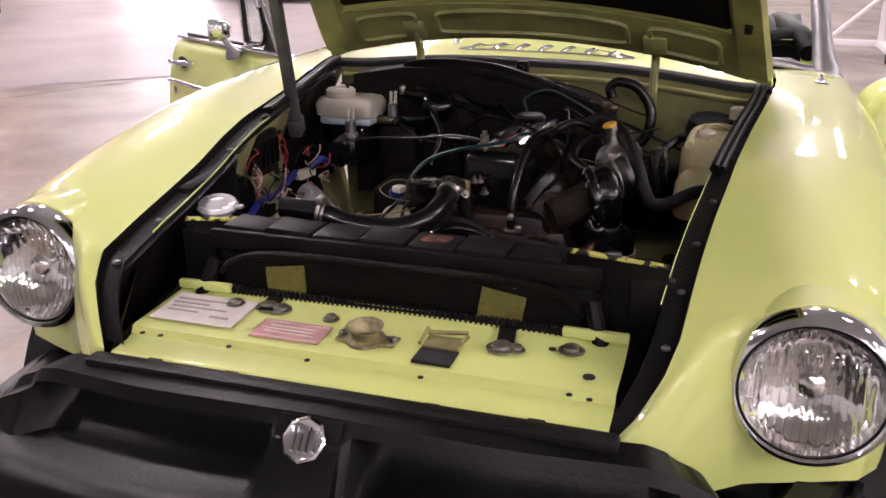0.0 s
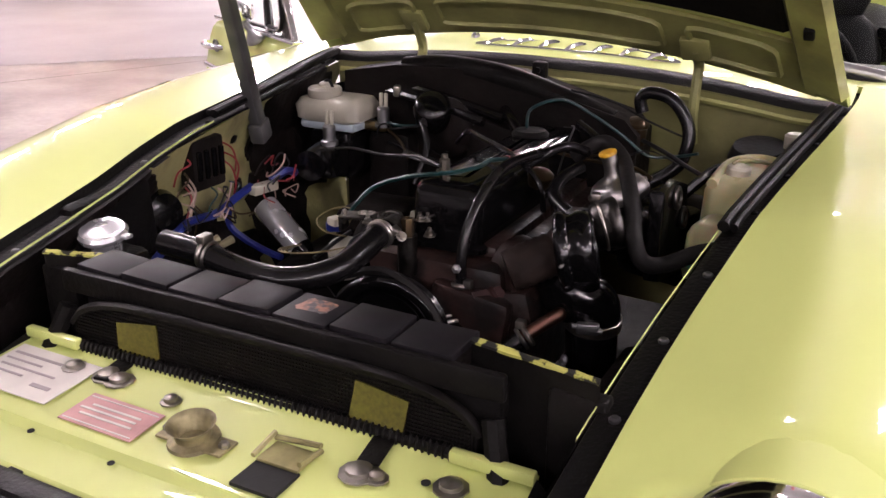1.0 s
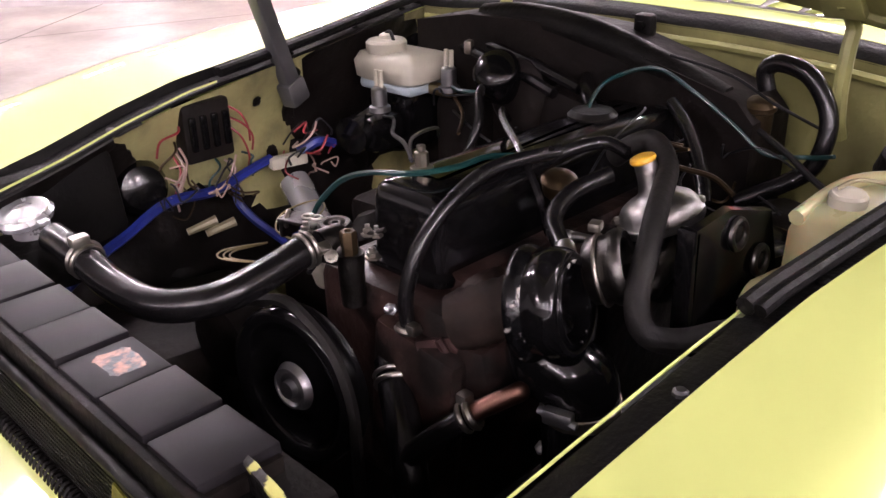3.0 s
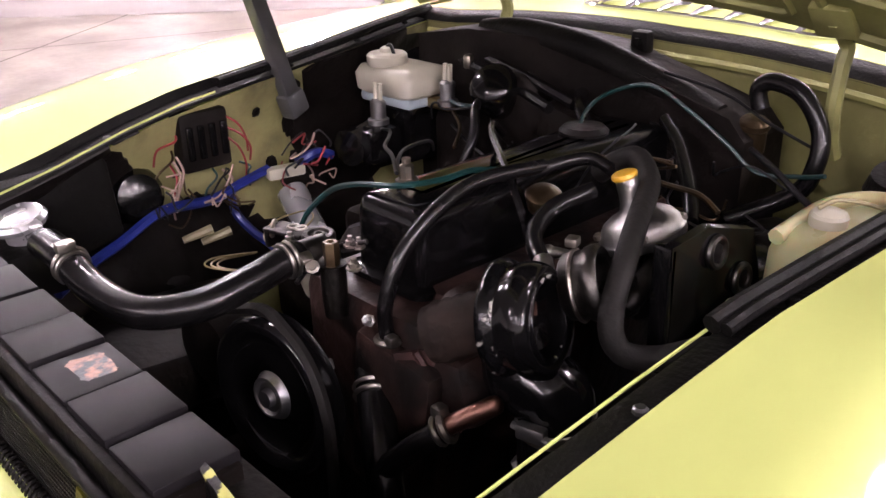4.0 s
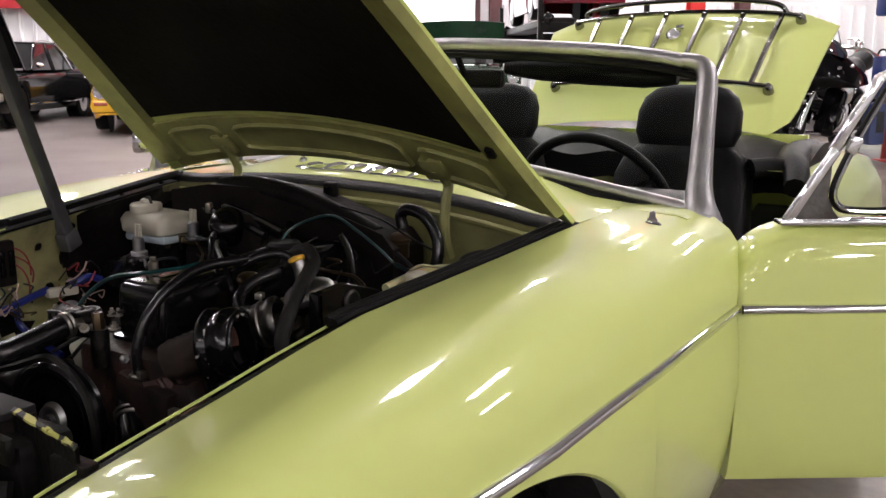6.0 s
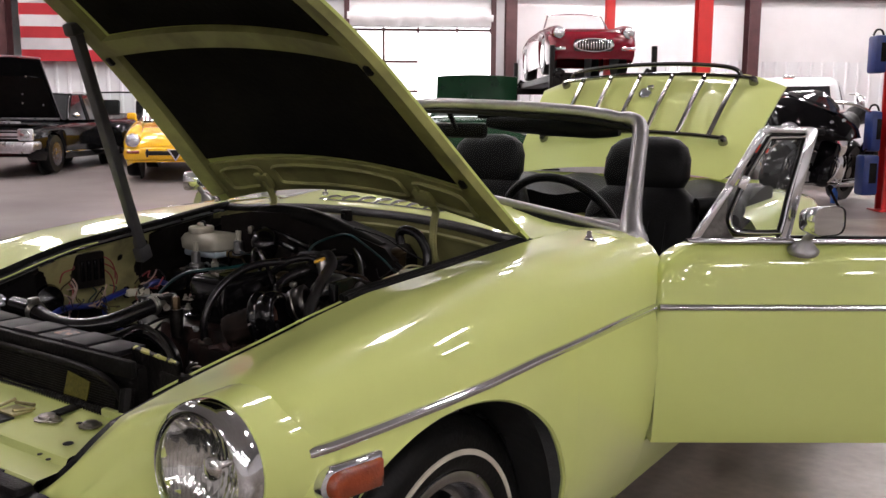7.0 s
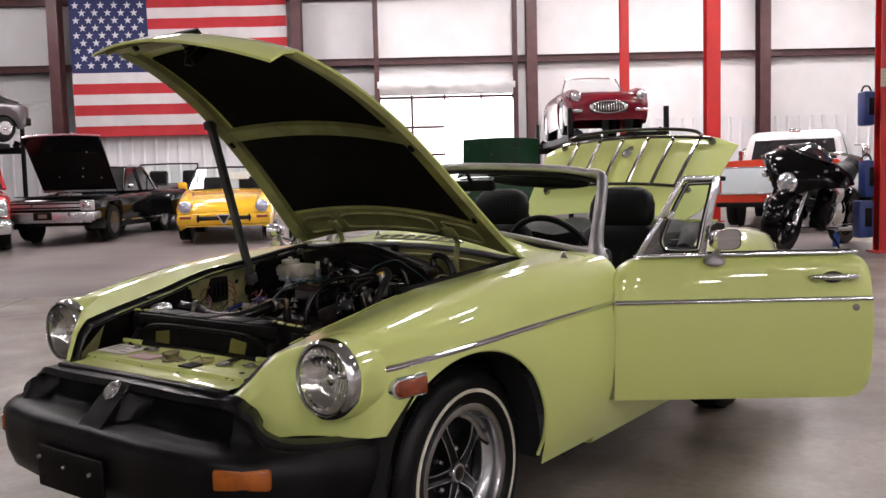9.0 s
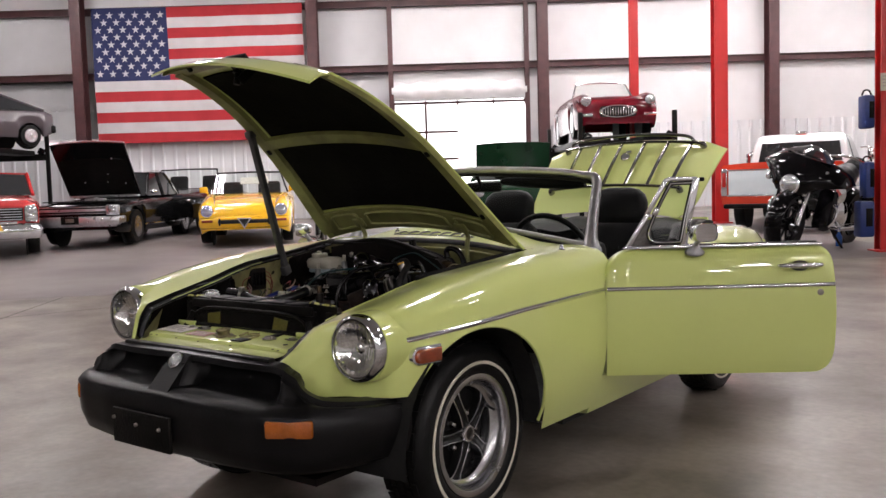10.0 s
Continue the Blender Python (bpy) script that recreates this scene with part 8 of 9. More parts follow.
for side in (1, -1):
    s = Shape()
    s.box((side * 0.765, -2.49, 0.685), (0.26, 0.07, 0.20), None, 0.03)
    a = part("lamp_bezel", s, DULLCHROME, coupe)
    s = Shape()
    s.lathe([(0.088, 0), (0.06, 0.02), (0.0003, 0.026)], (side * 0.765, -2.522, 0.685), (0, -1, 0), 18)
    part("headlamp_lens", s, LAMPGLASS, coupe)
s = Shape()
s.box((0.0, -2.635, 0.50), (0.34, 0.012, 0.14), None, 0.004)
part("front_plate", s, BLACKDULL, coupe, "dark front plate")
s = Shape()
s.box((0.0, -2.643, 0.50), (0.16, 0.004, 0.07), None, 0.001)
part("plate_bar", s, STEEL, coupe)
s = Shape()
s.hose([(x / 5 * 0.72, -0.98 - 0.10 * (1 - (x / 5) ** 2), 0.945) for x in range(-5, 6)], 0.022, 8, 2)
part("cowl_trim", s, DULLCHROME, coupe, "bright cowl trim below the bonnet")
s = Shape()
s.lathe([(0.20, 0.0), (0.205, 0.05), (0.19, 0.065), (0.05, 0.07), (0.02, 0.085)], (0.05, -1.55, 0.84), (0, 0, 1), 28)
part("air_cleaner", s, DULLCHROME, coupe, "round bright air cleaner")
for x, y, z in ((-0.30, -1.19, 1.20), (0.16, -1.18, 1.20), (0.40, -1.52, 1.66), (0.52, -1.16, 1.17), (0.22, -1.30, 1.36)):
    s = Shape()
    s.ball((x, y - 0.01, z + 0.025), 0.016, 8, 5)
    part("bonnet_bolt", s, DULLCHROME, coupe, "bright bolt under the bonnet")
s = Shape()
s.ball((0.93, -0.75, 1.02), (0.07, 0.06, 0.05))
part("door_mirror", s, CHROME, coupe)
wheel_set(coupe, 4.95, 1.78, 0.95, 1.10, 0.335)
cabin(coupe, 1.78, [(-0.72, 0.93, 0.76), (-0.24, 1.41, 0.64), (0.75, 1.42, 0.62), (1.35, 0.95, 0.74)], P_BLACK)
for side in (1, -1):
    s = Shape()
    s.hose([(side * 0.77, -0.72, 0.95), (side * 0.655, -0.24, 1.41), (side * 0.64, 0.72, 1.415), (side * 0.76, 1.2, 0.96)], 0.008, 6, 5)
    part("drip_rail", s, CHROME, coupe, "bright window surround")
    s = Shape()
    s.box((side * 0.893, 0.0, 0.36), (0.01, 2.4, 0.03), None, 0.003)
    part("sill_strip", s, CHROME, coupe)
coupe.matrix_world = place(-6.24, 17.4, -2) @ Matrix.Scale(0.91, 4)

# red saloon at the edge of the aisle
old = thing("red_saloon", "red vintage saloon with heavy chrome grille and a yellow card", "car")
s = hull(body_rows(4.7, 1.85, [(0, 0.90, 0.36, 0.72, 0.80), (0.02, 0.97, 0.30, 0.80, 0.88), (0.15, 1.0, 0.28, 0.86, 0.94), (0.35, 1.0, 0.28, 0.88, 0.98), (0.75, 1.0, 0.28, 0.88, 0.96), (0.95, 0.96, 0.30, 0.84, 0.90), (1, 0.9, 0.4, 0.76, 0.8)], (0.95, 1.1, 0.34)))
part("body", s, P_RED, old, "red bodywork", 40)
s = Shape()
s.box((0, -2.46, 0.40), (1.90, 0.20, 0.24), None, 0.08)
s.box((0, -2.50, 0.53), (1.20, 0.10, 0.05), None, 0.02)
part("bumper", s, CHROME, old, "heavy chrome bumper")
s = Shape()
s.box((0, -2.365, 0.66), (1.36, 0.06, 0.20), None, 0.02)
part("grille", s, BLACKDULL, old, "dark grille with bright bars")
for i in range(5):
    s = Shape()
    s.box((0, -2.40, 0.58 + 0.04 * i), (1.32, 0.012, 0.010), None, 0.003)
    part("grille_bar", s, DULLCHROME, old)
for side in (1, -1):
    s = Shape()
    s.box((side * 0.79, -2.37, 0.66), (0.20, 0.10, 0.27), None, 0.05)
    bezel = part("lamp_bezel", s, CHROME, old, "chrome bezel of stacked lamps")
    for z in (0.60, 0.72):
        s = Shape()
        s.lathe([(0.062, 0.0), (0.058, 0.012), (0.03, 0.022), (0.0003, 0.024)], (side * 0.79, -2.418, z), (0, -1, 0), 18)
        part("headlamp_lens", s, LAMPGLASS, bezel)
s = Shape()
s.prism([(0.18, -2.60, 0.42), (0.40, -2.60, 0.42), (0.24, -2.57, 0.74), (0.18, -2.57, 0.74)], (0, 0.006, 0))
part("card", s, YELPL, old, "yellow card on the grille")
wheel_set(old, 4.7, 1.85, 0.95, 1.1, 0.34)
cabin(old, 1.85, [(-0.95, 0.96, 0.84), (-0.55, 1.33, 0.76), (0.7, 1.35, 0.74), (1.2, 0.98, 0.78)], P_RED)
old.matrix_world = place(-8.12, 15.59, 25)

# dark convertible in the row behind
conv = thing("dark_convertible", "dark open convertible parked in the row behind", "car")
s = hull(body_rows(4.6, 1.75, [(0, 0.9, 0.3, 0.62, 0.68), (0.03, 0.97, 0.26, 0.70, 0.76), (0.3, 1.0, 0.25, 0.82, 0.9), (0.7, 1.0, 0.25, 0.84, 0.9), (1, 0.9, 0.4, 0.72, 0.78)], (0.9, 1.05, 0.32)))
part("body", s, P_BLACK, conv, "", 40)
wheel_set(conv, 4.6, 1.75, 0.9, 1.05, 0.32)
cabin(conv, 1.75, [(-0.6, 0.92, 0.76), (-0.2, 1.33, 0.64), (0.5, 1.3, 0.6), (1.0, 0.9, 0.7)], P_BLACK, open_top=True)
conv.matrix_world = place(-5.65, 20.2, -4)

# car with a dark green bonnet standing up, beyond the windscreen
green = thing("green_bonnet_car", "dark green car with its bonnet standing open", "car")
s = hull(body_rows(4.7, 1.8, [(0, 0.93, 0.3, 0.70, 0.76), (0.02, 0.97, 0.26, 0.76, 0.82), (0.3, 1.0, 0.25, 0.84, 0.90), (0.7, 1.0, 0.25, 0.86, 0.92), (1, 0.92, 0.4, 0.76, 0.82)], (0.9, 1.05, 0.33)))
part("body", s, P_GREEN, green, "", 40)
s = Shape()
s.slab([[(x / 5 * 0.72, -0.95 - 0.35 * k / 4, 1.00 + 0.62 * k / 4 + 0.03 * (1 - (x / 5) ** 2)) for x in range(-5, 6)] for k in range(5)], (0, -0.03, -0.01))
part("bonnet", s, P_GREEN, green, "raised dark green bonnet")
s = Shape()
s.hose([(-0.75, -0.9, 1.02), (-0.3, -1.0, 1.07), (0.3, -1.0, 1.07), (0.75, -0.9, 1.02)], 0.025, 6, 5)
part("cowl_trim", s, CHROME, green)
lamp_pair(green, -2.36, 0.72, 0.7, 0.085)
wheel_set(green, 4.7, 1.8, 0.9, 1.05, 0.33)
cabin(green, 1.8, [(-0.7, 0.93, 0.76), (-0.2, 1.15, 0.62), (0.7, 1.15, 0.6), (1.2, 0.93, 0.74)], P_GREEN)
green.matrix_world = place(1.42, 18.6, 0)


# four-post lifts and the cars on them
def lift(l, d, width, length, deck):
    t = thing("car_lift", "black four-post car lift with raised runways", "lift", "car lifts")
    for x in (-width / 2, width / 2):
        for y in (-length / 2, length / 2):
            s = Shape()
            s.box((x, y, (deck + 0.45) / 2), (0.085, 0.085, deck + 0.45), None, 0.01)
            s.box((x, y, 0.012), (0.3, 0.3, 0.024), None, 0.004)
            part("post", s, BLACKDULL, t, "black lift post")
    for x in (-width / 4 - 0.1, width / 4 + 0.1):
        s = Shape()
        s.box((x, 0, deck - 0.06), (0.48, length * 0.98, 0.12), None, 0.015)
        part("runway", s, BLACKDULL, t, "black steel runway")
    for y in (-length / 2, length / 2):
        s = Shape()
        s.box((0, y, deck - 0.16), (width, 0.14, 0.16), None, 0.01)
        part("cross_beam", s, BLACKDULL, t, "black cross beam")
        for x in (-width / 2 + 0.12, width / 2 - 0.12):
            s = Shape()
            s.box((x, y - 0.06, deck - 0.02), (0.14, 0.1, 0.16), Matrix.Rotation(radians(30), 3, "Y"), 0.02)
            part("lock_box", s, BLACKGLOSS, t)
    t.matrix_world = place(l, d, 0)
    return t


lift(3.50, 18.9, 1.76, 4.7, 1.66)
lift(-10.95, 19.5, 2.5, 4.9, 1.975)
classic = thing("maroon_sports_car", "maroon classic sports car with toothed chrome grille on a lift", "car")
s = hull(body_rows(4.25, 1.56, [(0, 0.84, 0.22, 0.48, 0.56), (0.015, 0.94, 0.18, 0.58, 0.66), (0.06, 0.98, 0.16, 0.70, 0.76), (0.15, 1.0, 0.16, 0.78, 0.80), (0.3, 1.0, 0.16, 0.82, 0.84), (0.45, 1.0, 0.16, 0.82, 0.88), (0.7, 1.0, 0.16, 0.82, 0.86), (0.9, 0.96, 0.2, 0.76, 0.80), (1, 0.86, 0.3, 0.6, 0.66)], (0.85, 0.95, 0.33)))
part("body", s, P_MAROON, classic, "metallic maroon bodywork", 40)
s = Shape()
s.torus((0, -2.15, 0.46), (0, -1, 0), 0.108, 0.011, 40, 8)
s.v = [(x * 2.95, y, z) for x, y, z in s.v]
part("grille_surround", s, CHROME, classic, "oval chrome grille surround")
s = Shape()
s.box((0, -2.125, 0.46), (0.68, 0.04, 0.20), None, 0.05)
part("grille", s, WELL, classic)
for i in range(13):
    s = Shape()
    s.box((-0.288 + 0.048 * i, -2.155, 0.46), (0.024, 0.03, 0.15), None, 0.01)
    part("grille_tooth", s, CHROME, classic, "chrome grille tooth")
for side in (1, -1):
    s = Shape()
    s.hose([(side * 0.60, -2.06, 0.66), (side * 0.60, -1.8, 0.70), (side * 0.61, -1.3, 0.74), (side * 0.63, -0.7, 0.78)], [0.115, 0.125, 0.11, 0.07], 14, 4)
    part("wing_crest", s, P_MAROON, classic)
lamp_pair(classic, -2.16, 0.60, 0.665, 0.085)
for side in (1, -1):
    s = Shape()
    s.box((side * 0.60, -2.12, 0.40), (0.26, 0.06, 0.06), Matrix.Rotation(radians(10 * side), 3, "Z"), 0.02)
    part("bumperette", s, CHROME, classic)
    s = Shape()
    s.ball((side * 0.64, -2.04, 0.52), (0.05, 0.04, 0.04))
    part("side_light", s, LAMPGLASS, classic)
wheel_set(classic, 4.25, 1.56, 0.85, 0.95, 0.33)
cabin(classic, 1.56, [(-0.42, 0.86, 0.62), (-0.12, 1.19, 0.50), (0.5, 1.17, 0.50), (0.8, 0.86, 0.58)], P_MAROON, open_top=True, trim=CHROME, seat_z=-0.06)
classic.matrix_world = place(3.38, 18.75, -1, 1.665)
hatch = thing("grey_hatchback", "grey hatchback raised on a lift", "car")
s = hull(body_rows(4.3, 1.68, [(0, 0.92, 0.3, 0.60, 0.66), (0.03, 0.98, 0.24, 0.66, 0.72), (0.28, 1.0, 0.22, 0.82, 0.88), (0.75, 1.0, 0.22, 0.86, 0.92), (0.95, 0.98, 0.26, 0.88, 0.95), (1, 0.92, 0.36, 0.82, 0.88)], (0.85, 0.62, 0.27)))
part("body", s, P_GREY, hatch, "grey bodywork", 40)
wheel_set(hatch, 4.3, 1.68, 0.85, 0.62, 0.27)
cabin(hatch, 1.68, [(-0.75, 0.88, 0.74), (-0.2, 1.30, 0.58), (0.9, 1.28, 0.56), (1.95, 0.92, 0.70)], P_GREY)
s = Shape()
s.box((0, 2.15, 0.45), (1.62, 0.12, 0.2), None, 0.04)
part("bumper", s, BLACKDULL, hatch)
hatch.matrix_world = place(-10.62, 19.4, -37, 1.98) @ Matrix.Scale(0.9, 4)

# two-tone pickup, its tailgate towards the open floor
truck = thing("pickup_truck", "orange and white vintage pickup truck with chrome trim and white cab", "truck")
LT, WT = 4.9, 1.92
s = hull(body_rows(LT, WT, [(0, 0.94, 0.50, 0.98, 1.02), (0.01, 0.98, 0.46, 1.02, 1.06), (0.28, 1.0, 0.40, 1.06, 1.11), (0.32, 1.0, 0.40, 1.08, 1.12), (0.6, 1.0, 0.40, 1.09, 1.12), (1, 1.0, 0.40, 1.09, 1.12)], (0.95, 1.2, 0.36)))
part("body", s, P_ORANGE, truck, "orange bodywork", 40)
for side in (1, -1):
    s = Shape()
    s.box((side * (WT / 2 + 0.0), 0.05, 0.80), (0.02, LT * 0.95, 0.30), None, 0.006)
    part("side_panel", s, P_PALE, truck, "pale side panel")
    for z in (0.65, 0.95):
        s = Shape()
        s.box((side * (WT / 2 + 0.012), 0.05, z), (0.016, LT * 0.95, 0.022), None, 0.004)
        part("side_trim", s, CHROME, truck)
    s = Shape()
    s.box((side * 0.90, 2.455, 0.80), (0.10, 0.05, 0.46), None, 0.012)
    lamp_ob = part("tail_lamp", s, CHROME, truck, "tall tail lamp in a chrome surround")
    s = Shape()
    s.box((side * 0.90, 2.482, 0.84), (0.06, 0.014, 0.24), None, 0.006)
    part("tail_lens", s, REDPAINT, lamp_ob, "red lens")
    s = Shape()
    s.box((side * 0.72, -2.43, 0.82), (0.20, 0.06, 0.2), None, 0.03)
    part("headlamp", s, LAMPGLASS, truck)
s = Shape()
s.box((0, 2.455, 0.785), (1.66, 0.03, 0.40), None, 0.008)
gate = part("tailgate", s, P_PALE, truck, "pale blue-white tailgate panel between chrome trims")
for z in (0.575, 0.995):
    s = Shape()
    s.box((0, 2.468, z), (1.70, 0.02, 0.026), None, 0.005)
    part("gate_trim", s, CHROME, gate)
s = Shape()
s.box((-0.55, 2.474, 0.83), (0.11, 0.012, 0.075), None, 0.012)
part("gate_badge", s, CHROME, gate)
s = Shape()
s.box((0, 2.50, 0.40), (1.8, 0.12, 0.08), None, 0.03)
part("bumper", s, BLACKDULL, truck)
wheel_set(truck, LT, WT, 0.95, 1.2, 0.36)
# cab: pillars and roof with dark panes
s = Shape()
rows = []
for z, x, y0, y1 in ((1.04, 0.90, -1.20, 0.42), (1.12, 0.89, -1.15, 0.42), (1.50, 0.79, -0.72, 0.34), (1.58, 0.76, -0.62, 0.30), (1.64, 0.68, -0.50, 0.20), (1.66, 0.5, -0.35, 0.05)):
    o = []
    for a in range(0, 360, 10):
        c, q = math.cos(radians(a)), math.sin(radians(a))
        o.append((math.copysign(x - 0.08, c) + 0.08 * c, math.copysign((y1 - y0) / 2 - 0.08, q) + 0.08 * q + (y0 + y1) / 2, z))
    rows.append(o)
s.grid(rows, True)
s.add(rows[-1], [tuple(range(len(rows[-1])))])
part("cab", s, P_WHITE, truck, "white painted cab and roof", 50)
s = Shape()
s.slab([[(x * (0.72 - 0.06 * k), 0.428 - 0.078 * k, 1.13 + 0.36 * k) for x in (-1, 0, 1)] for k in (0, 0.5, 1)], (0, 0.008, 0.0))
part("rear_window", s, DARKGLASS, truck, "dark rear window")
for side in (1, -1):
    s = Shape()
    s.slab([[(side * (0.893 - 0.098 * k), y * (1 - 0.12 * k) - 0.02 * k, 1.14 + 0.35 * k) for y in (-0.95 + 0.3 * k, -0.3, 0.28)] for k in (0, 0.5, 1)], (side * 0.006, 0, 0))
    part("side_window", s, DARKGLASS, truck, "dark side window")
    s = Shape()
    s.hose([(side * 0.91, -0.75, 1.10), (side * 1.10, -0.80, 1.14), (side * 1.10, -0.82, 1.36), (side * 0.91, -0.70, 1.38)], 0.012, 6, 4)
    s.box((side * 1.10, -0.81, 1.25), (0.14, 0.03, 0.20), None, 0.01)
    part("wing_mirror", s, CHROME, truck, "chrome mirror")
s = Shape()
s.box((0, 0.20, 1.655), (0.19, 0.07, 0.07), None, 0.015)
part("cargo_lamp", s, CHROME, truck)
truck.matrix_world = place(6.75, 16.5, 150)

# touring motorcycle
moto = thing("motorcycle", "black touring motorcycle with fairing and chrome engine, on its stand", "motorcycle")
CH = CHROME
MOTOBLACK = mat("deep_black_enamel", (0.003, 0.0028, 0.0034), 0.07, 0, 0.1, 3, 0, 40, spec=0.16, rvar=0.02)
for y, r in ((-0.80, 0.33), (0.80, 0.32)):
    s = Shape()
    s.lathe([(r - 0.11, -0.05), (r - 0.02, -0.065), (r, -0.03), (r, 0.03), (r - 0.02, 0.065), (r - 0.11, 0.05)], (0, y, r), (1, 0, 0), 32, caps=False)
    w = part("tyre", s, RUBBER, moto, "black tyre")
    s = Shape()
    s.lathe([(r - 0.10, -0.05), (r - 0.13, -0.02), (r - 0.13, 0.02), (r - 0.10, 0.05)], (0, y, r), (1, 0, 0), 32, caps=False)
    for k in range(9):
        a = 2 * math.pi * k / 9
        s.rod((0, y, r), (0, y + (r - 0.12) * math.cos(a), r + (r - 0.12) * math.sin(a)), 0.018, 0.010, 6)
    s.lathe([(0.07, -0.06), (0.07, 0.06)], (0, y, r), (1, 0, 0), 16)
    part("rim", s, BLACKGLOSS, w, "black cast wheel")
    s = Shape()
    arc = range(5, 216, 10) if y < 0 else range(-25, 166, 10)
    s.slab([[(x, y + (r + 0.045 - 6.5 * x * x) * math.cos(radians(a)), r + (r + 0.045 - 6.5 * x * x) * math.sin(radians(a))) for x in (-0.095, -0.075, -0.045, 0, 0.045, 0.075, 0.095)] for a in arc], (0, 0, 0.004))
    part("mudguard", s, MOTOBLACK, moto, "black mudguard")
for x in (-0.12, 0.12):
    s = Shape()
    s.rod((x, -0.82, 0.33), (x * 0.9, -0.52, 0.95), 0.032, seg=12)
    part("fork_leg", s, CH, moto, "chrome fork leg")
s = Shape()
wingx = [q / 12 * 0.47 for q in range(-12, 13)]
fair = []
for k in range(9):
    row = []
    for x in wingx:
        ax = abs(x)
        hi = interp(ax, [(0, 1.10), (0.14, 1.10), (0.28, 1.06), (0.40, 1.00), (0.44, 0.96), (0.47, 0.90)])
        lo = interp(ax, [(0, 0.66), (0.12, 0.66), (0.19, 0.72), (0.28, 0.80), (0.40, 0.845), (0.47, 0.87)])
        f = k / 8
        row.append((x, -0.86 + 1.25 * x * x + 0.20 * f * f - 0.05 * math.sin(math.pi * f), lo + (hi - lo) * f))
    fair.append(row)
s.slab(fair, (0, 0.09, 0.0))
steer = Matrix.Translation((0, -0.7, 0.85)) @ Matrix.Rotation(radians(13), 4, "Y") @ Matrix.Translation((0, 0.7, -0.85))
s.v = [tuple(steer @ Vector(v)) for v in s.v]
part("fairing", s, MOTOBLACK, moto, "gloss black batwing fairing", 45)
s = Shape()
s.slab([[(x / 8 * (0.27 - 0.012 * k * k), -0.70 + 0.06 * k + 1.0 * (x / 8 * 0.3) ** 2, 1.07 + 0.04 * k - 0.02 * k * (x / 8) ** 2) for x in range(-8, 9)] for k in range(4)], (0, 0.008, 0))
s.v = [tuple(steer @ Vector(v)) for v in s.v]
part("wind_deflector", s, DARKGLASS, moto, "dark smoked wind deflector")
for x, z in ((-0.36, 0.97), (-0.30, 0.90), (0.32, 0.92), (0.40, 0.95)):
    s = Shape()
    s.lathe([(0.018, 0), (0.016, 0.012), (0.0003, 0.016)], (x, -0.86 + 1.25 * x * x + 0.02, z), (0, -1, 0.2), 12)
    part("fairing_stud", s, CH, moto)
for x in (-0.42, 0.42):
    s = Shape()
    s.ball((x, -0.50, 0.80), (0.045, 0.04, 0.045), 14, 8)
    part("indicator", s, CH, moto, "chrome bullet indicator")
s = Shape()
s.lathe([(0.11, -0.06), (0.11, 0.0), (0.095, 0.012)], (0, -0.87, 0.76), (0, -1, 0), 24)
part("headlamp_rim", s, CH, moto)
s = Shape()
s.lathe([(0.095, 0.008), (0.06, 0.03), (0.0003, 0.036)], (0, -0.87, 0.76), (0, -1, 0), 24)
part("headlamp_lens", s, LAMPGLASS, moto, "round headlamp")
for x in (-0.23, 0.23):
    s = Shape()
    s.lathe([(0.045, -0.04), (0.05, 0), (0.04, 0.02), (0.0003, 0.03)], (x, -0.72, 0.78), (0, -1, 0), 16)
    part("auxiliary_lamp", s, LAMPGLASS, moto)
for side in (1, -1):
    s = Shape()
    s.box((side * 0.24, -0.44, 0.50), (0.20, 0.16, 0.46), Matrix.Rotation(radians(-16), 3, "X"), 0.06)
    part("leg_shield", s, MOTOBLACK, moto, "gloss black leg shield")
s = Shape()
s.ball((0, -0.22, 0.88), (0.17, 0.34, 0.14), 20, 10)
part("fuel_tank", s, MOTOBLACK, moto, "gloss black fuel tank")
s = Shape()
s.hose([(0, -0.02, 0.86), (0, 0.18, 0.78), (0, 0.42, 0.80), (0, 0.62, 0.88)], [0.13, 0.18, 0.17, 0.12], 14, 5)
part("saddle", s, LEATHER, moto, "black saddle")
s = Shape()
s.hose([(0, 0.60, 0.86), (0, 0.80, 0.95), (0, 0.95, 0.92)], [0.10, 0.11, 0.08], 10, 5)
part("pillion_pad", s, LEATHER, moto)
for side in (1, -1):
    s = Shape()
    s.box((side * 0.30, 0.72, 0.56), (0.17, 0.52, 0.30), None, 0.05)
    part("saddlebag", s, MOTOBLACK, moto, "black hard saddlebag")
    s = Shape()
    s.hose([(side * 0.14, -0.25, 0.38), (side * 0.20, -0.1, 0.30), (side * 0.22, 0.3, 0.27), (side * 0.24, 0.95, 0.28)], [0.03, 0.035, 0.045, 0.05], 10, 5)
    part("exhaust", s, CH, moto, "chrome exhaust")
    s = Shape()
    s.hose([(side * 0.10, -0.55, 0.28), (side * 0.34, -0.50, 0.35), (side * 0.36, -0.46, 0.55), (side * 0.1, -0.45, 0.62)], 0.018, 8, 5)
    part("crash_bar", s, CH, moto, "chrome engine guard")
    s = Shape()
    s.hose([(side * 0.12, -0.50, 1.08), (side * 0.36, -0.35, 1.10), (side * 0.45, -0.16, 1.04)], 0.016, 8, 5)
    part("handlebar", s, CH, moto)
    s = Shape()
    s.box((side * 0.28, -0.10, 0.30), (0.14, 0.34, 0.03), None, 0.01)
    part("footboard", s, CH, moto)
s = Shape()
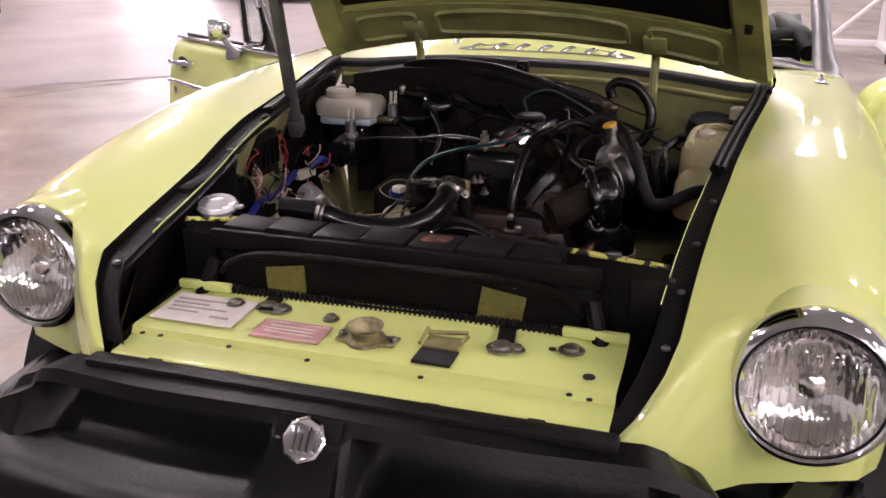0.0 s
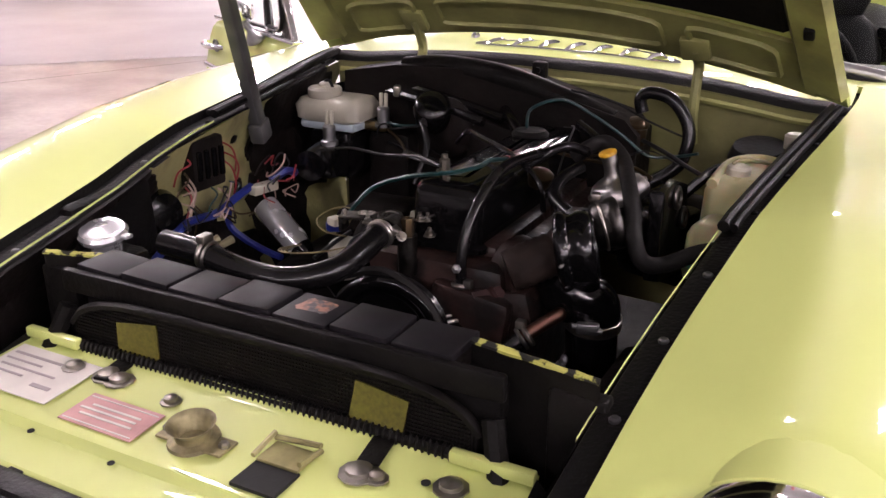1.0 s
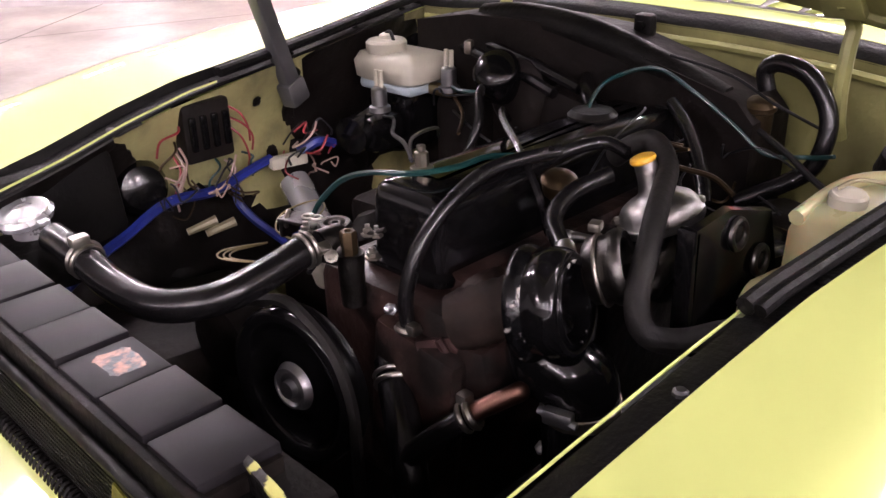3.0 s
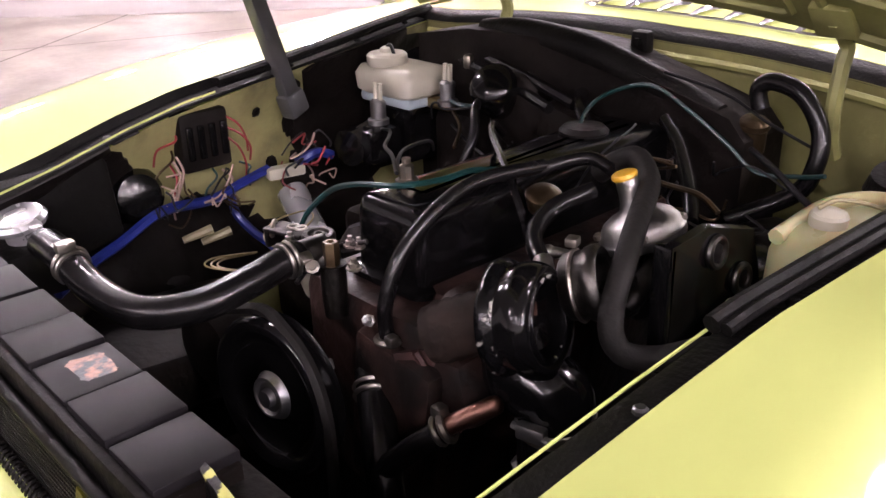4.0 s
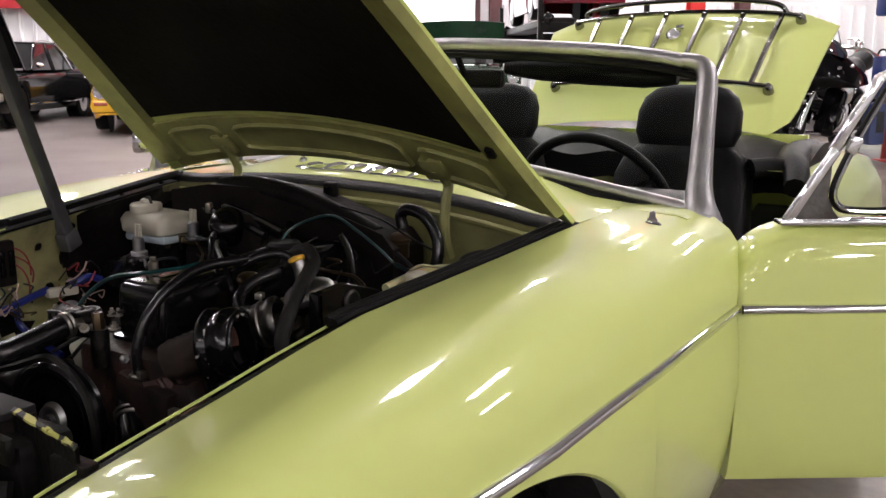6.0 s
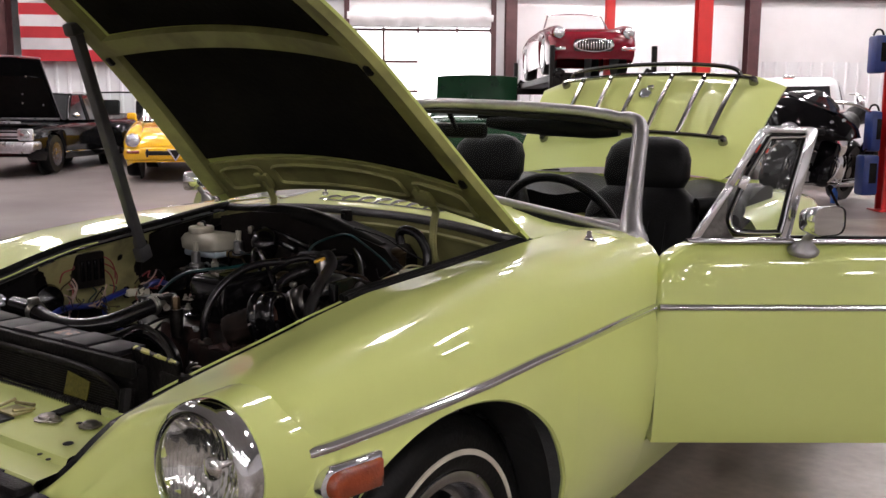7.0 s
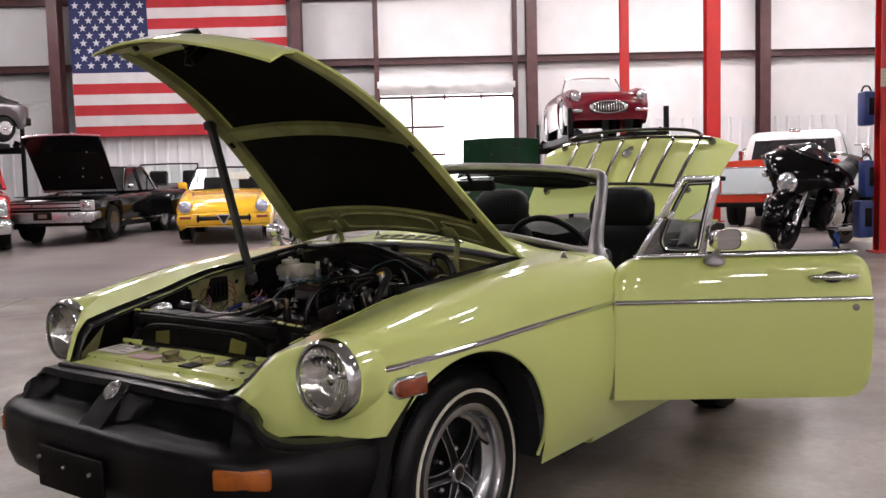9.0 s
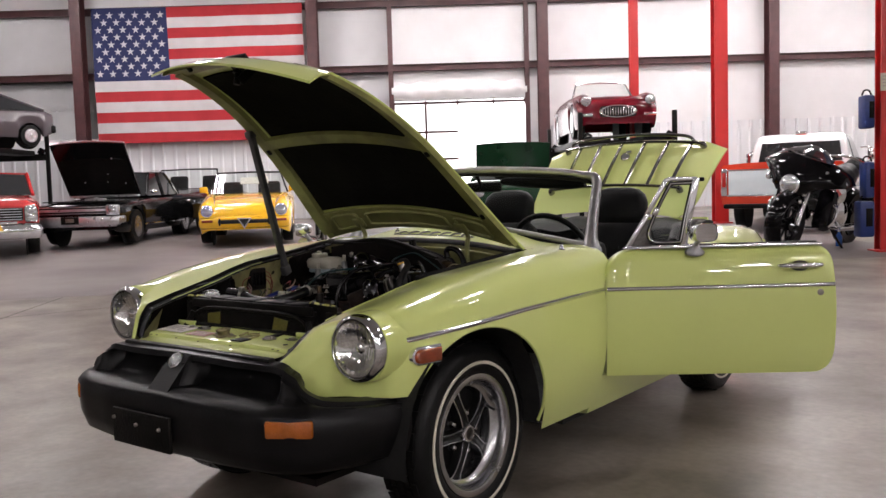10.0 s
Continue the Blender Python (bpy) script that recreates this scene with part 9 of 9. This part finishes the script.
s.lathe([(0.15, -0.02), (0.16, 0.0), (0.15, 0.03), (0.10, 0.05), (0.0003, 0.055)], (0.17, 0.12, 0.42), (1, 0, 0.05), 26)
s.box((0.17, -0.06, 0.42), (0.07, 0.34, 0.18), None, 0.04)
part("primary_cover", s, CH, moto, "chrome primary cover")
s = Shape()
s.lathe([(0.10, -0.02), (0.115, 0.0), (0.10, 0.03), (0.0003, 0.045)], (0.20, -0.06, 0.66), (1, -0.2, 0.1), 26)
part("air_cleaner", s, CH, moto, "chrome round air cleaner")
s = Shape()
s.box((0, -0.80, 0.585), (0.26, 0.05, 0.05), None, 0.015)
s.box((0, -0.74, 0.66), (0.30, 0.04, 0.03), None, 0.01)
part("fork_brace", s, CH, moto, "chrome fork brace")
for y, a in ((-0.20, -22), (0.06, 22)):
    for k in range(7):
        s = Shape()
        s.box((0, y + 0.02 * k * math.sin(radians(a)), 0.48 + 0.035 * k), (0.22, 0.19, 0.016), Matrix.Rotation(radians(-a), 3, "X"), 0.004)
        part("cooling_fin", s, DARKRIM, moto)
    s = Shape()
    s.box((0, y, 0.58), (0.13, 0.13, 0.26), Matrix.Rotation(radians(-a), 3, "X"), 0.02)
    part("cylinder", s, BLACKGLOSS, moto, "finned black cylinder")
s = Shape()
s.ball((0, -0.05, 0.40), (0.17, 0.28, 0.16), 18, 8)
s.lathe([(0.14, 0), (0.13, 0.04), (0.05, 0.055)], (0.12, -0.1, 0.42), (1, 0, 0), 20)
part("crankcase", s, CH, moto, "chrome crankcase")
s = Shape()
s.lathe([(0.09, 0), (0.10, 0.03), (0.07, 0.05)], (0.12, -0.02, 0.62), (1, 0, 0), 18)
part("air_cleaner", s, CH, moto)
s = Shape()
s.rod((0.1, 0.05, 0.28), (0.28, 0.1, 0.034), 0.014, seg=8)
part("side_stand", s, BLACKDULL, moto)
moto.matrix_world = place(5.02, 11.9, -47) @ Matrix.Rotation(radians(9), 4, "Y") @ Matrix.Scale(1.17, 4)

# flag on the end wall
FB, FR, FW = mat("navy_cloth", (0.015, 0.022, 0.09), 0.85, 0, 0.15, 3, 0.3, 80), mat("red_cloth", (0.42, 0.022, 0.03), 0.85, 0, 0.15, 3, 0.3, 80), mat("white_cloth", (0.6, 0.58, 0.59), 0.85, 0, 0.1, 3, 0.3, 80)
flag = thing("wall_flag", "large striped flag with white stars on navy, hung on the wall", "flag")
FL0, FL1, FZ0, FZ1 = -8.73, -3.39, 2.47, 5.88


def cloth(u, v, off=0.0):
    l = FL0 + (FL1 - FL0) * u + 0.03 * (1 - v)
    z = FZ0 + (FZ1 - FZ0) * v - 0.06 * math.sin(math.pi * u) * v ** 3 * 0.3
    d = HF - 0.30 - 0.03 * math.sin(u * 9 + v * 2.1) * (1 - v * 0.6) - 0.015 * math.sin(u * 23 + v * 5) - off
    p = hall(l, d)
    return Vector((p.x, p.y, z))


for i in range(13):
    v0, v1 = 1 - (i + 1) / 13, 1 - i / 13
    u0 = 0.357 if i < 7 else 0.0
    s = Shape()
    s.grid([[cloth(u0 + (1 - u0) * k / 30, v0 + (v1 - v0) * q / 2) for k in range(31)] for q in range(3)])
    part("stripe", s, FR if i % 2 == 0 else FW, flag)
s = Shape()
s.grid([[cloth(0.357 * k / 16, 6 / 13 + 7 / 13 * q / 8) for k in range(17)] for q in range(9)])
canton = part("canton", s, FB, flag, "navy canton with white stars")
for row in range(9):
    n = 6 if row % 2 == 0 else 5
    for k in range(n):
        u = 0.357 * ((k * 2 + 1 + (row % 2)) / 12)
        v = 1 - (7 / 13) * (row + 1) / 10
        c0 = cloth(u, v, 0.012)
        pts = []
        for a in range(10):
            r = 0.10 if a % 2 == 0 else 0.039
            t = math.pi / 2 + a * math.pi / 5
            pts.append(c0 + ACROSS * (r * math.cos(t)) + Vector((0, 0, r * math.sin(t))))
        s = Shape()
        s.add(pts, [tuple(range(10))])
        part("star", s, FW, flag)

# blue cord reels and boxes on the red post
BLUEB = mat("blue_plastic", (0.008, 0.028, 0.15), 0.4, 0, 0.2, 12)
for z, h, w, dz in ((1.78, 0.42, 0.14, 0), (0.92, 0.46, 0.12, 0), (0.42, 0.46, 0.19, 0)):
    t = thing("blue_reel", "blue plastic utility reel fixed to the red post", "reel", "blue reels on the post")
    s = Shape()
    s.box((0, 0, 0), (w, 0.2, h), None, 0.03)
    a = part("casing", s, BLUEB, t, "blue casing")
    s = Shape()
    s.box((0.02, -0.102, h * 0.05), (w * 0.45, 0.008, h * 0.5), None, 0.003)
    part("front_panel", s, BLACKDULL, t)
    s = Shape()
    s.hose([(-0.06, 0, h / 2), (-0.03, 0, h / 2 + 0.06), (0.03, 0, h / 2 + 0.06), (0.06, 0, h / 2)], 0.012, 6, 4)
    part("carry_handle", s, BLACKDULL, t)
    t.matrix_world = place(5.62 - 0.12 - w / 2, 11.3, 0, z)
bottle = thing("spray_bottle", "blue spray bottle standing on the floor", "bottle")
s = Shape()
s.lathe([(0.04, 0), (0.045, 0.01), (0.045, 0.14), (0.02, 0.18), (0.015, 0.20)], (0, 0, 0), (0, 0, 1), 16)
part("bottle_body", s, paint("blue_bottle", (0.02, 0.09, 0.35)), bottle)
s = Shape()
s.box((0, -0.015, 0.225), (0.03, 0.08, 0.04), None, 0.01)
part("spray_head", s, WHITEPL, bottle)
bottle.matrix_world = place(5.42, 12.05, 0)
# sign on the post
s = Shape()
s.box(hall(5.62, 11.3 - 0.13) + Vector((0, 0, 2.28)), (0.16, 0.004, 0.22), TURN3, 0.001)
sign = tagged(part("post_notice", s, WHITEPL), "small white printed notice on the red post", "sign")
for k in range(4):
    s = Shape()
    s.box(hall(5.62, 11.3 - 0.1335) + Vector((0, 0, 2.35 - 0.04 * k)), (0.11, 0.002, 0.014), TURN3)
    part("print_bar", s, DARKPRINT, sign)
# orange cloth on the floor
s = Shape()
rows = [[(-8.4 + 1.0 * (i / 12 - 0.5) * (0.8 + 0.2 * math.sin(k * 1.7)), 2.44 + 0.42 * (k / 8 - 0.5) * (0.8 + 0.2 * math.cos(i * 0.9)), 0.03 + 0.025 * math.sin(i * 1.1 + k * 0.7) + 0.012 * math.sin(k * 2.1)) for i in range(13)] for k in range(9)]
s.grid(rows)
rag = tagged(part("floor_cloth", s, mat("orange_cloth", (0.7, 0.36, 0.17), 0.9, 0, 0.2, 12, 0.3, 90)), "crumpled orange cloth on the concrete floor", "cloth")
for r in rag.data.vertices:
    r.co.z += ground_z(r.co.x, r.co.y)

# white engine hoist on castors, beyond the open door
hoist = thing("engine_hoist", "white steel engine hoist frame on castors", "hoist")
HOISTW = paint("white_hoist_paint", (0.7, 0.68, 0.68), 0.2, 0.4)
s = Shape()
s.rod((0, 0, 0.14), (0, 0, 1.5), 0.04, seg=12)
part("upright", s, HOISTW, hoist, "white tube upright")
for q in ((-0.5, 0.1), (0.55, 0.1)):
    s = Shape()
    s.rod((q[0], q[1], 0.13), (0, 0, 0.62), 0.022, seg=10)
    part("brace", s, HOISTW, hoist)
s = Shape()
s.box((0, 0.1, 0.12), (1.25, 0.07, 0.06), None, 0.01)
s.box((0, -0.25, 0.12), (0.07, 0.75, 0.06), None, 0.01)
part("base_beam", s, HOISTW, hoist)
for q in ((-0.58, 0.1), (0.58, 0.1), (0, -0.58)):
    s = Shape()
    s.lathe([(0.05, -0.02), (0.05, 0.02)], (q[0], q[1], 0.05), (1, 0, 0), 16)
    s.box((q[0], q[1], 0.085), (0.05, 0.05, 0.03), None, 0.004)
    part("castor", s, BLACKDULL, hoist)
hoist.location = (1.75, 8.3, ground_z(1.75, 8.3))
